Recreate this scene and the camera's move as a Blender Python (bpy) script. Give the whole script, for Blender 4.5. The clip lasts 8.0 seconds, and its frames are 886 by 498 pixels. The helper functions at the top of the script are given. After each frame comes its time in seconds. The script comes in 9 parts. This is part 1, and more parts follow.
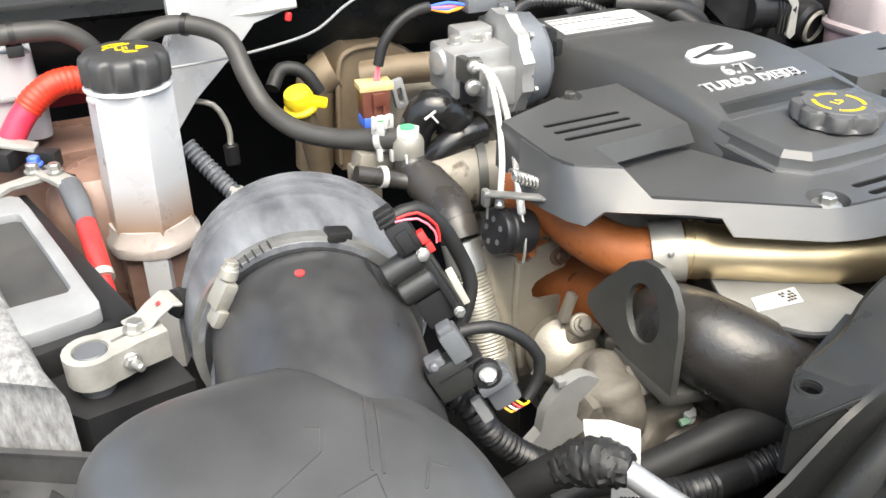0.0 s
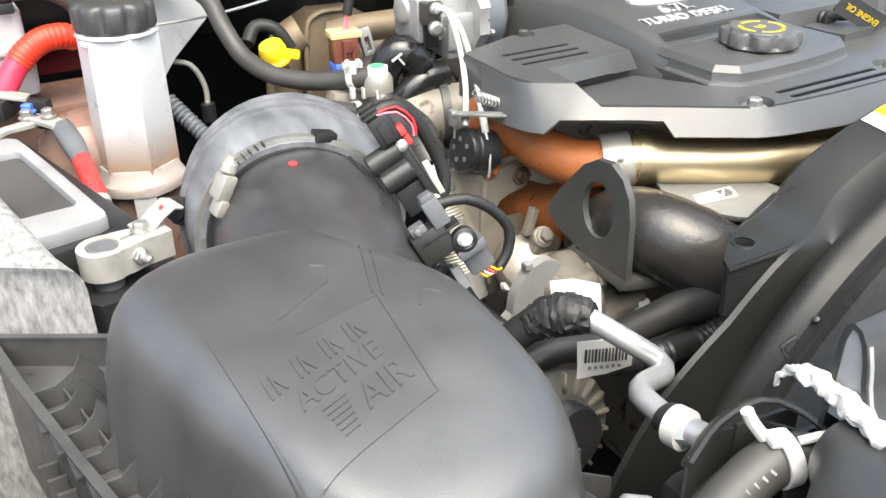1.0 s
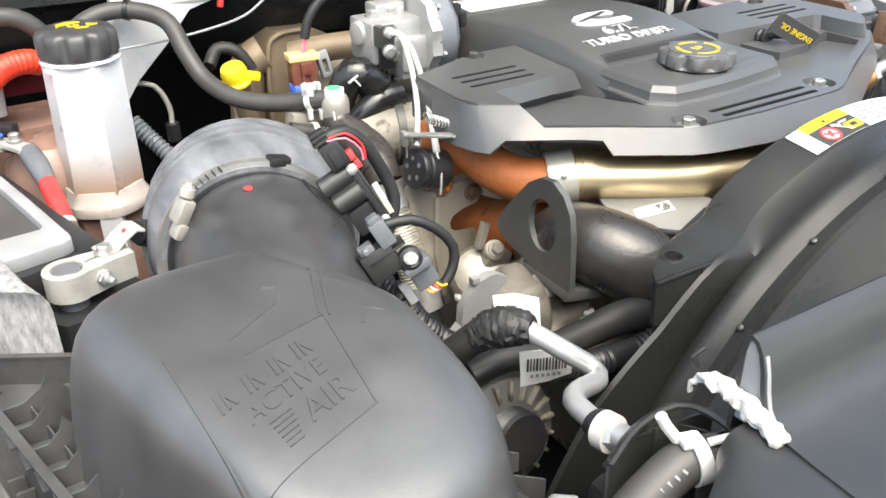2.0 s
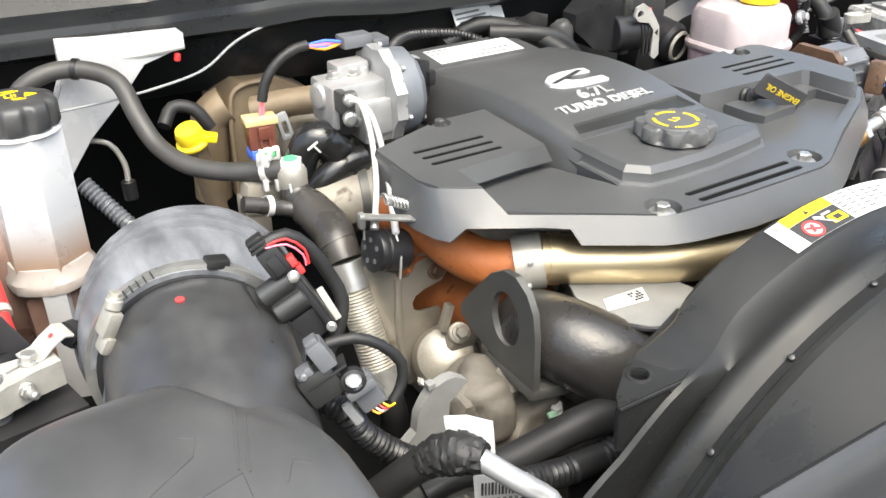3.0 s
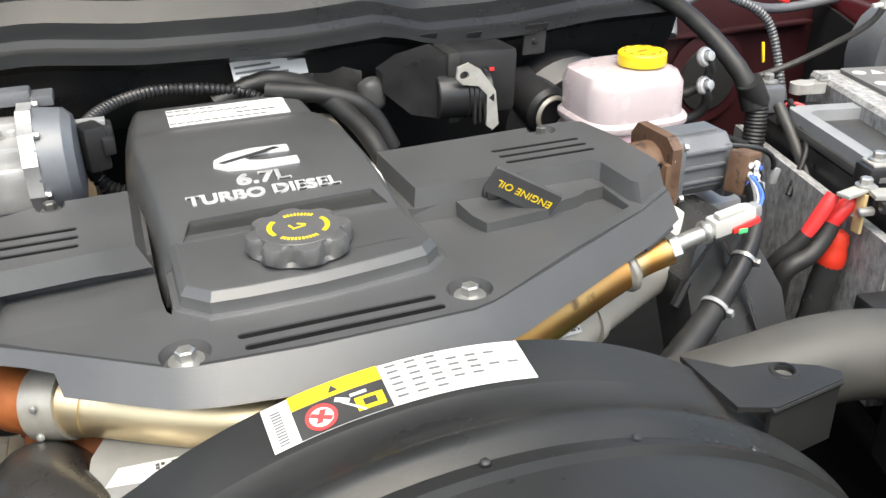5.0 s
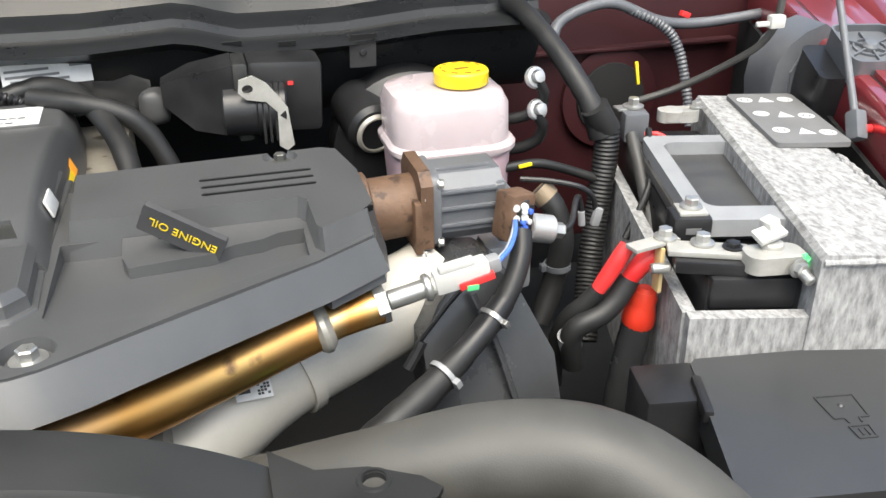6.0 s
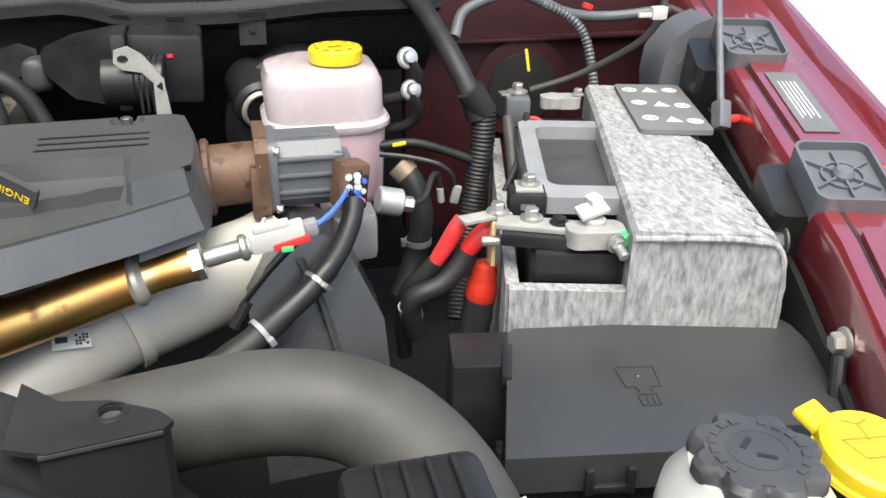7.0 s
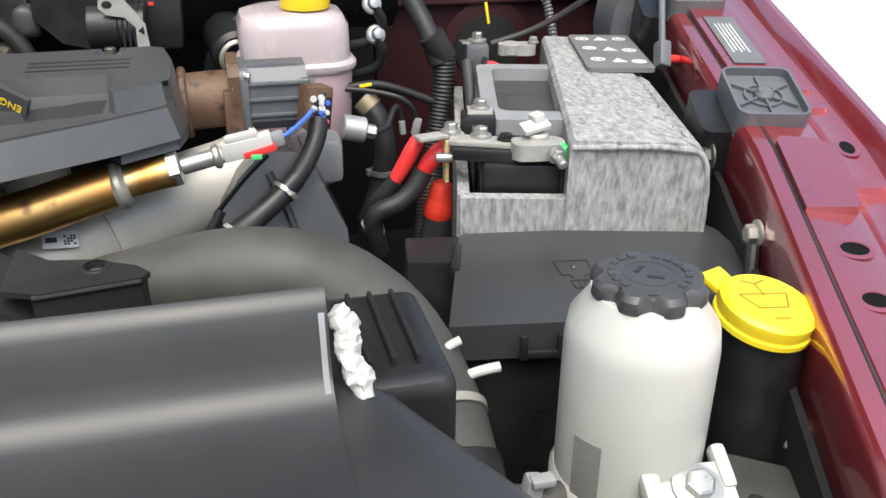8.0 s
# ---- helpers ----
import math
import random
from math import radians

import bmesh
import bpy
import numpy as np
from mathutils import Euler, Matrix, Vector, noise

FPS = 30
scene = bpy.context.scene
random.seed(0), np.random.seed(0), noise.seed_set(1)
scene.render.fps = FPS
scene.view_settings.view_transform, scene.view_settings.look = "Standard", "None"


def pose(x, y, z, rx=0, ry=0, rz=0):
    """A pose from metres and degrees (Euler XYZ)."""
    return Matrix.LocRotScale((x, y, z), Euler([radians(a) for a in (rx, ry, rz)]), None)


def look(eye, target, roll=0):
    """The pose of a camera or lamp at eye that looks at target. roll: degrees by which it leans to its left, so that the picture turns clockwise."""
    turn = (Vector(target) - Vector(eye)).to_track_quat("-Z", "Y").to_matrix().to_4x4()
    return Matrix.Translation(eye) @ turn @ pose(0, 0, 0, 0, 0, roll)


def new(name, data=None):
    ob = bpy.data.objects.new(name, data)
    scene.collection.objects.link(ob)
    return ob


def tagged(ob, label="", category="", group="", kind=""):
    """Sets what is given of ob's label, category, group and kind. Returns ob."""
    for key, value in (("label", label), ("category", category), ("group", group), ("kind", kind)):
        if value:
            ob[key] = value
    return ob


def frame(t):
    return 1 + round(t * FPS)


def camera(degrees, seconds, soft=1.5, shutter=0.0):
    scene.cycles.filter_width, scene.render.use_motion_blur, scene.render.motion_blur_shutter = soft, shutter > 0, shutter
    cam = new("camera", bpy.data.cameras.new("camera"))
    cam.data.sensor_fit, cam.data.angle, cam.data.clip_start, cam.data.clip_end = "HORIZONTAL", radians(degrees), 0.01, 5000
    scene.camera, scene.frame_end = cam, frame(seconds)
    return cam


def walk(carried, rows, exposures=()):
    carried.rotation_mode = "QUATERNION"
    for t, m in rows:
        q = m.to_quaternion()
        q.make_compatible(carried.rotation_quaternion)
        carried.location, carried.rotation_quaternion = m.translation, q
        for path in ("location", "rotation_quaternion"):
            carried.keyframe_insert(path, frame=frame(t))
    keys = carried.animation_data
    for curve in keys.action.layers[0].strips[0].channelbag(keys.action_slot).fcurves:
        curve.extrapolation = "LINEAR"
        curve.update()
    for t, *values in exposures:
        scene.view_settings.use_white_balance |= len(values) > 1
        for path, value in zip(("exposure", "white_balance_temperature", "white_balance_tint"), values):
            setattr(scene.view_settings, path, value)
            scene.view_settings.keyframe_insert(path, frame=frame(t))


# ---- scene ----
cam = camera(53.9, 8.0, soft=1.5)
METRES, EYE, TILT, LEAN, TURN = 1.5, 1.6, -30.0, 0.0, -26.8
ROWS = [
    (0.0, 0.0, 0.0, 0.0, 0.0, 0.0, -0.0),
    (0.5, -0.0178, -0.027, -0.0318, -1.71, 0.88, 1.45),
    (1.0, -0.0131, -0.0483, -0.0676, -2.88, 1.51, 2.36),
    (1.2, -0.0071, -0.0523, -0.0796, -3.24, 1.69, 2.63),
    (2.3, 0.0039, -0.0832, -0.0473, -4.5, 1.5, 3.3),
    (2.5, 0.0049, -0.0788, -0.0341, -4.5, 1.33, 3.15),
    (3.0, 0.0325, -0.0451, -0.0009, -4.34, 1.06, 3.09),
    (3.5, 0.1116, 0.0095, 0.0217, -3.05, 1.71, 2.71),
    (4.0, 0.1837, 0.0492, 0.026, 0.5, 2.67, 1.35),
    (4.2, 0.2121, 0.051, 0.0251, 1.83, 3.14, 0.64),
    (5.3, 0.4114, 0.1233, 0.0695, 7.12, 3.2, -2.83),
    (5.5, 0.4516, 0.1493, 0.0762, 8.26, 3.21, -3.52),
    (6.0, 0.546, 0.1967, 0.0967, 9.97, 3.04, -4.96),
    (6.5, 0.6114, 0.2125, 0.1024, 10.48, 3.07, -6.87),
    (7.0, 0.6555, 0.202, 0.0859, 10.65, 3.22, -6.98),
    (7.5, 0.6861, 0.1796, 0.0561, 10.45, 3.53, -6.78),
    (8.0, 0.6928, 0.1613, 0.0257, 10.08, 3.72, -6.41),
]
WB = (6550, 4)
EXPOSURES = [(t, e, WB[0] - 50 * max(0.0, t - 4.0), WB[1]) for t, e in ((0.0, 1.68), (1.0, 1.84), (2.5, 1.85), (3.5, 1.68), (5.5, 1.5), (6.5, 1.52), (7.0, 1.34), (8.0, 1.06))]
walk(cam, [(t, pose(0, 0, EYE, TILT, LEAN, TURN) @ pose(METRES * x, METRES * y, METRES * z, 90 + pitch, roll, yaw)) for t, x, y, z, yaw, pitch, roll in ROWS], EXPOSURES)

# ---- light: bright hazy day, soft veiled sun to one side of the truck ----
SUN_EL, SUN_AZ = 64.0, 192.0
world = bpy.data.worlds.new("sky")
scene.world = world
world.use_nodes = True
wn = world.node_tree
sky = wn.nodes.new("ShaderNodeTexSky")
sky.sky_type, sky.sun_disc = "NISHITA", False
sky.sun_elevation, sky.sun_rotation = radians(SUN_EL), radians(SUN_AZ)
sky.air_density, sky.dust_density, sky.ozone_density = 1.0, 6.0, 1.0
wn.nodes["Background"].inputs["Strength"].default_value = 0.14
wn.links.new(sky.outputs["Color"], wn.nodes["Background"].inputs["Color"])
sun = new("sun", bpy.data.lights.new("sun", "SUN"))
sun.data.energy, sun.data.angle, sun.data.color = 1.3, radians(65), (1.0, 0.985, 0.97)
az = radians(SUN_AZ)
sun.matrix_basis = look((0, 0, 0), (-math.sin(az) * math.cos(radians(SUN_EL)), -math.cos(az) * math.cos(radians(SUN_EL)), -math.sin(radians(SUN_EL))))


# ---- materials ----
def mat(name, col, rough=0.5, metal=0.0, col2=None, scale=25.0, grain=900.0, bump=0.15, rvar=0.15, coat=0.0, sss=0.0, trans=0.0, spots=None, stretch=(1, 1, 1), hard=0.25):
    m = bpy.data.materials.new(name)
    m.use_nodes = True
    nt = m.node_tree
    n, li = nt.nodes, nt.links
    b = n["Principled BSDF"]
    co = n.new("ShaderNodeTexCoord")
    mp = n.new("ShaderNodeMapping")
    mp.inputs["Scale"].default_value = stretch
    li.new(co.outputs["Object"], mp.inputs["Vector"])
    na, nb = n.new("ShaderNodeTexNoise"), n.new("ShaderNodeTexNoise")
    na.inputs["Scale"].default_value, na.inputs["Detail"].default_value, na.inputs["Roughness"].default_value = scale, 6, 0.62
    nb.inputs["Scale"].default_value, nb.inputs["Detail"].default_value = grain, 2
    li.new(mp.outputs["Vector"], na.inputs["Vector"])
    li.new(mp.outputs["Vector"], nb.inputs["Vector"])
    c2 = col2 or tuple(c * 1.5 + 0.004 for c in col)
    ramp = n.new("ShaderNodeValToRGB")
    e = ramp.color_ramp.elements
    e[0].position, e[1].position = 0.5 - hard, 0.5 + hard
    e[0].color, e[1].color = (*col, 1), (*c2, 1)
    li.new(na.outputs["Fac"], ramp.inputs["Fac"])
    out = ramp.outputs["Color"]
    if spots:
        nc = n.new("ShaderNodeTexNoise")
        nc.inputs["Scale"].default_value, nc.inputs["Detail"].default_value = spots[1], 8
        li.new(co.outputs["Object"], nc.inputs["Vector"])
        r2 = n.new("ShaderNodeValToRGB")
        r2.color_ramp.elements[0].position, r2.color_ramp.elements[1].position = spots[2], spots[2] + 0.08
        li.new(nc.outputs["Fac"], r2.inputs["Fac"])
        mx = n.new("ShaderNodeMix")
        mx.data_type = "RGBA"
        li.new(r2.outputs["Color"], mx.inputs[0])
        li.new(out, mx.inputs[6])
        mx.inputs[7].default_value = (*spots[0], 1)
        out = mx.outputs[2]
    li.new(out, b.inputs["Base Color"])
    mr = n.new("ShaderNodeMapRange")
    mr.inputs["From Min"].default_value, mr.inputs["From Max"].default_value = 0.3, 0.7
    mr.inputs["To Min"].default_value, mr.inputs["To Max"].default_value = max(0.02, rough - rvar / 2), min(1, rough + rvar / 2)
    li.new(na.outputs["Fac"], mr.inputs["Value"])
    li.new(mr.outputs["Result"], b.inputs["Roughness"])
    bp = n.new("ShaderNodeBump")
    bp.inputs["Strength"].default_value, bp.inputs["Distance"].default_value = bump, 0.0006
    li.new(nb.outputs["Fac"], bp.inputs["Height"])
    li.new(bp.outputs["Normal"], b.inputs["Normal"])
    b.inputs["Metallic"].default_value = metal
    b.inputs["Coat Weight"].default_value = coat
    b.inputs["Coat Roughness"].default_value = 0.08
    if sss:
        b.inputs["Subsurface Weight"].default_value = sss
        b.inputs["Subsurface Radius"].default_value = (1, 0.9, 0.8)
        b.inputs["Subsurface Scale"].default_value = 0.012
    b.inputs["Transmission Weight"].default_value = trans
    return m


COVER = mat("moulded_grey_plastic", (0.055, 0.056, 0.057), 0.34, col2=(0.073, 0.074, 0.075), scale=14, grain=1600, bump=0.22, rvar=0.05)
# Near-black fill: the shade inside slots, notches and holes is put into the colour.
SLOT = mat("painted_slot_shade", (0.004, 0.004, 0.004), 0.95)
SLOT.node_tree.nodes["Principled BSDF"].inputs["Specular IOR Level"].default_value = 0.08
BLACK = mat("black_plastic", (0.010, 0.010, 0.011), 0.36, col2=(0.024, 0.024, 0.025), scale=18, rvar=0.2)
BLACKSAT = mat("satin_black_plastic", (0.016, 0.0165, 0.016), 0.33, col2=(0.031, 0.0315, 0.030), scale=9, rvar=0.06, grain=1400, bump=0.12)
DUSTY = mat("dusty_black_plastic", (0.03, 0.03, 0.031), 0.5, col2=(0.075, 0.074, 0.071), scale=20, rvar=0.2)
SHROUDM = mat("smudged_black_plastic", (0.013, 0.0136, 0.0136), 0.36, col2=(0.028, 0.0285, 0.028), scale=7, rvar=0.42, grain=1400, bump=0.12, stretch=(0.7, 1.6, 1.0))
SHROUDM.node_tree.nodes["Principled BSDF"].inputs["Specular IOR Level"].default_value = 0.24
LID = mat("worn_black_plastic", (0.030, 0.0305, 0.031), 0.36, col2=(0.078, 0.079, 0.080), scale=9, rvar=0.14, grain=1300, bump=0.16)
RIMM = mat("weathered_black_plastic", (0.022, 0.022, 0.023), 0.36, col2=(0.055, 0.055, 0.056), scale=25, rvar=0.2)
# Rib plastic lighter than the pipe's, making up in colour for missing highlights.
RIBM = mat("lightened_rib_black_plastic", (0.034, 0.034, 0.035), 0.34, col2=(0.08, 0.08, 0.08), scale=30, rvar=0.15)
RUBBER = mat("black_rubber", (0.010, 0.010, 0.010), 0.5, col2=(0.021, 0.021, 0.021), scale=30)
BELLOW = mat("weathered_rubber", (0.055, 0.058, 0.066), 0.42, col2=(0.20, 0.207, 0.22), scale=14, rvar=0.2, stretch=(2.4, 0.8, 2.4), hard=0.2)
GREYHOSE = mat("grey_hose_rubber", (0.030, 0.029, 0.027), 0.5, col2=(0.062, 0.060, 0.056), scale=22)
RADHOSE = mat("radiator_hose_rubber", (0.036, 0.035, 0.031), 0.58, col2=(0.068, 0.066, 0.059), scale=12, rvar=0.2)
WHITE = mat("white_plastic", (0.42, 0.415, 0.39), 0.4, col2=(0.52, 0.515, 0.49), scale=20, bump=0.05)
MILKY = mat("milky_plastic", (0.41, 0.415, 0.425), 0.3, col2=(0.49, 0.495, 0.505), scale=12, bump=0.05, sss=0.4)
CREAM = mat("cream_translucent_plastic", (0.43, 0.43, 0.395), 0.32, col2=(0.505, 0.505, 0.47), scale=12, bump=0.05, sss=0.4)
COOLANT = mat("coolant_behind_plastic", (0.16, 0.085, 0.062), 0.3, col2=(0.31, 0.205, 0.165), scale=14, bump=0.05, sss=0.3)
PINK = mat("pink_fluid_plastic", (0.50, 0.34, 0.37), 0.3, col2=(0.58, 0.43, 0.46), scale=10, bump=0.05, sss=0.4)
PALEPINK = mat("pale_pink_plastic", (0.40, 0.335, 0.347), 0.28, col2=(0.49, 0.43, 0.44), scale=10, bump=0.05, sss=0.4)
OCHRE = mat("ochre_print", (0.22, 0.13, 0.01), 0.6)
YELLOW = mat("yellow_plastic", (0.80, 0.58, 0.01), 0.38, col2=(0.85, 0.66, 0.03), scale=20, bump=0.05)
YELLOWINK = mat("yellow_print", (0.62, 0.45, 0.004), 0.6)
REDP = mat("red_insulation", (0.65, 0.02, 0.02), 0.4, col2=(0.75, 0.05, 0.05))
ORANGE = mat("orange_red_rubber", (0.58, 0.028, 0.012), 0.5, col2=(0.68, 0.05, 0.02))
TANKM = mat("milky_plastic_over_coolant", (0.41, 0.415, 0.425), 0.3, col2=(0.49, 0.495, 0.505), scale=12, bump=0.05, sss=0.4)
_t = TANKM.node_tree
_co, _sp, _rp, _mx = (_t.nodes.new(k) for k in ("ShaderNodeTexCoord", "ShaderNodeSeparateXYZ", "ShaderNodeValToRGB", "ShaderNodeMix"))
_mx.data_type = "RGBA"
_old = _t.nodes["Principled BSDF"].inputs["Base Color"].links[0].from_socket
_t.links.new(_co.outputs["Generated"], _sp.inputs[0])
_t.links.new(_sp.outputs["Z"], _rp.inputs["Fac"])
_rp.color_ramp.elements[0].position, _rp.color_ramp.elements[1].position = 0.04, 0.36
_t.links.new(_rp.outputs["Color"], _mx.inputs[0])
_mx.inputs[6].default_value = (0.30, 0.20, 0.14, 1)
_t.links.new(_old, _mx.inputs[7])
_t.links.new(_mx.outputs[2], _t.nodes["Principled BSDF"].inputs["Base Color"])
LEDGE = mat("tinted_milky_plastic", (0.37, 0.32, 0.29), 0.3, col2=(0.46, 0.42, 0.39), scale=12, bump=0.05, sss=0.4)
BROWNCON = mat("brown_connector_plastic", (0.1, 0.03, 0.02), 0.4, col2=(0.17, 0.06, 0.04))
TANCON = mat("tan_connector_plastic", (0.5, 0.38, 0.18), 0.45)
BLUEW = mat("blue_wire", (0.05, 0.12, 0.5), 0.4)
PINKW = mat("pink_wire", (0.75, 0.15, 0.2), 0.4)
ORANGEW = mat("orange_wire", (0.8, 0.3, 0.02), 0.4)
GREENP = mat("green_plastic", (0.08, 0.45, 0.16), 0.4)
ALU = mat("cast_aluminium", (0.33, 0.33, 0.33), 0.36, 0.5, col2=(0.46, 0.46, 0.455), scale=40, grain=500, bump=0.35)
ALUTUBE = mat("bare_aluminium_tube", (0.36, 0.365, 0.37), 0.34, 0.6, col2=(0.46, 0.465, 0.47), scale=40, bump=0.1)
STEEL = mat("galvanised_steel", (0.36, 0.36, 0.345), 0.34, 0.75, col2=(0.50, 0.495, 0.47), scale=70, bump=0.1)
DULLZINC = mat("dull_zinc", (0.32, 0.305, 0.265), 0.42, 0.5, col2=(0.46, 0.44, 0.39), scale=50, bump=0.2)
LEADM = mat("lead_terminal", (0.31, 0.303, 0.275), 0.45, 0.3, col2=(0.46, 0.452, 0.42), scale=60, bump=0.3)
GREYMOTOR = mat("grey_moulded_housing", (0.085, 0.09, 0.098), 0.38, col2=(0.125, 0.13, 0.138), scale=25)
GREYDISC = mat("grey_actuator_plastic", (0.09, 0.098, 0.11), 0.36, col2=(0.14, 0.15, 0.165), scale=25)
GREYPLATE = mat("light_grey_bracket_paint", (0.16, 0.16, 0.155), 0.42, col2=(0.24, 0.24, 0.23), scale=25)
GREYTRIM = mat("light_grey_trim_plastic", (0.20, 0.205, 0.21), 0.45, col2=(0.28, 0.285, 0.29), scale=25)
RUST = mat("rusty_cast_iron", (0.20, 0.055, 0.012), 0.62, 0.1, col2=(0.38, 0.12, 0.03), scale=30, grain=260, bump=0.6, spots=((0.13, 0.04, 0.012), 60, 0.66))
DARKRUST = mat("brown_rusted_steel", (0.075, 0.042, 0.025), 0.6, 0.2, col2=(0.16, 0.095, 0.058), scale=45, grain=300, bump=0.5, spots=((0.05, 0.03, 0.02), 80, 0.58))
GOLD = mat("heat_tinted_steel", (0.62, 0.38, 0.12), 0.41, 1.0, col2=(0.76, 0.53, 0.24), scale=9, grain=1500, bump=0.05, rvar=0.12, spots=((0.22, 0.14, 0.08), 26, 0.67))
_t = GOLD.node_tree
_co, _sp, _rp, _mx = (_t.nodes.new(k) for k in ("ShaderNodeTexCoord", "ShaderNodeSeparateXYZ", "ShaderNodeValToRGB", "ShaderNodeMix"))
_mx.data_type, _mx.blend_type = "RGBA", "MULTIPLY"
_old = _t.nodes["Principled BSDF"].inputs["Base Color"].links[0].from_socket
_t.links.new(_co.outputs["Generated"], _sp.inputs[0])
_t.links.new(_sp.outputs["X"], _rp.inputs["Fac"])
_rp.color_ramp.elements[0].position, _rp.color_ramp.elements[1].position = 0.0, 1.0
_rp.color_ramp.elements[0].color, _rp.color_ramp.elements[1].color = (0.72, 0.66, 0.62, 1), (1.0, 0.72, 0.50, 1)
for _p, _c in ((0.04, (0.80, 0.86, 1.0, 1)), (0.12, (1.0, 1.06, 1.25, 1)), (0.38, (1.0, 1.05, 1.2, 1)), (0.55, (0.95, 0.70, 0.5, 1)), (0.72, (1.0, 0.78, 0.55, 1)), (0.86, (1.0, 0.95, 0.9, 1))):
    _e = _rp.color_ramp.elements.new(_p)
    _e.color = _c
_mx.inputs[0].default_value = 1.0
_t.links.new(_old, _mx.inputs[6])
_t.links.new(_rp.outputs["Color"], _mx.inputs[7])
_t.links.new(_mx.outputs[2], _t.nodes["Principled BSDF"].inputs["Base Color"])
CASTBEIGE = mat("beige_cast_metal", (0.25, 0.228, 0.188), 0.36, 0.5, col2=(0.35, 0.322, 0.27), scale=22, grain=300, bump=0.4, spots=((0.22, 0.19, 0.14), 40, 0.63))
DULLBEIGE = mat("painted_beige_pipe", (0.40, 0.385, 0.34), 0.45, 0.1, col2=(0.50, 0.48, 0.43), scale=14, grain=400, bump=0.2)
TANCAST = mat("tan_cast_housing", (0.17, 0.13, 0.085), 0.5, 0.35, col2=(0.27, 0.21, 0.14), scale=24, grain=350, bump=0.4)
GREYCAST = mat("grimy_cast_iron", (0.17, 0.155, 0.13), 0.55, 0.2, col2=(0.29, 0.265, 0.22), scale=24, grain=300, bump=0.5, spots=((0.06, 0.045, 0.03), 40, 0.6))
DARKPLATE = mat("dark_phosphated_steel", (0.06, 0.06, 0.057), 0.45, 0.4, col2=(0.11, 0.11, 0.1), scale=26, grain=500, bump=0.2)
BLACKPIPE = mat("black_painted_pipe", (0.02, 0.019, 0.018), 0.3, 0.1, col2=(0.04, 0.037, 0.034), scale=16, grain=200, bump=0.5)
REDPAINT = mat("dark_red_car_paint", (0.29, 0.032, 0.042), 0.30, 0.5, col2=(0.36, 0.042, 0.053), scale=7, grain=2500, bump=0.02, rvar=0.08, coat=1.0)
REDPAINT.node_tree.nodes["Principled BSDF"].inputs["Coat IOR"].default_value = 2.5
# Red body paint darkened far below the rail's: the bulkhead's shade is in the colour.
REDSHADE = mat("red_body_paint_in_shade", (0.024, 0.0025, 0.004), 0.6, 0.1, col2=(0.04, 0.004, 0.006), scale=8)
# Liner black pushed near zero, so the bay's deep shade sits in the colour.
BAY = mat("shade_black_bay_liner", (0.003, 0.003, 0.003), 0.85, col2=(0.007, 0.007, 0.007), scale=12)
FELT = mat("grey_felt_insulation", (0.15, 0.15, 0.15), 0.95, col2=(0.38, 0.38, 0.375), scale=210, grain=600, bump=1.0, stretch=(1.0, 0.45, 0.28), hard=0.17)
LABELW = mat("white_label", (0.46, 0.46, 0.45), 0.45, bump=0.03)
INK = mat("black_print", (0.02, 0.02, 0.02), 0.5)
GREYINK = mat("grey_print", (0.10, 0.10, 0.10), 0.5)
REDINK = mat("red_print", (0.6, 0.03, 0.03), 0.5)
# the crossover pipe is pale steel at its hot end and runs into amber
gn, gl = GOLD.node_tree.nodes, GOLD.node_tree.links
g_co, g_sep, g_map, g_mix = (gn.new(k) for k in ("ShaderNodeTexCoord", "ShaderNodeSeparateXYZ", "ShaderNodeMapRange", "ShaderNodeMix"))
g_mix.data_type = "RGBA"
gb_ = gn["Principled BSDF"].inputs["Base Color"]
g_map.inputs["From Min"].default_value, g_map.inputs["From Max"].default_value = 0.66, 0.80
gl.new(g_co.outputs["Object"], g_sep.inputs["Vector"])
gl.new(g_sep.outputs["X"], g_map.inputs["Value"])
gl.new(g_map.outputs["Result"], g_mix.inputs[0])
g_mix.inputs[6].default_value = (0.80, 0.66, 0.42, 1)
gl.new(gb_.links[0].from_socket, g_mix.inputs[7])
gl.new(g_mix.outputs[2], gb_)
SILVER = mat("silver_badge", (0.62, 0.62, 0.62), 0.35, 0.25, col2=(0.6, 0.6, 0.6), scale=60, bump=0.05)
CONCRETE = mat("sunlit_concrete", (0.62, 0.62, 0.61), 0.85, col2=(0.7, 0.7, 0.69), scale=1.2, grain=60, bump=0.2)
COWLM = mat("cowl_black_plastic", (0.010, 0.011, 0.012), 0.3, col2=(0.020, 0.021, 0.022), scale=7, rvar=0.15, grain=1400, bump=0.1)
COWLM.node_tree.nodes["Principled BSDF"].inputs["Specular IOR Level"].default_value = 0.3
FOAM = mat("crumbling_foam", (0.38, 0.375, 0.35), 0.9, col2=(0.52, 0.51, 0.49), scale=90, grain=500, bump=0.9)
FUSEM = mat("smooth_black_lid_plastic", (0.030, 0.031, 0.032), 0.30, col2=(0.046, 0.047, 0.048), scale=6, rvar=0.1, grain=1500, bump=0.08)
FUSEM.node_tree.nodes["Principled BSDF"].inputs["Specular IOR Level"].default_value = 0.5
FLAGM = mat("dull_flag_plastic", (0.05, 0.05, 0.052), 0.7, col2=(0.065, 0.065, 0.067), scale=40)
FLAGM.node_tree.nodes["Principled BSDF"].inputs["Specular IOR Level"].default_value = 0.15
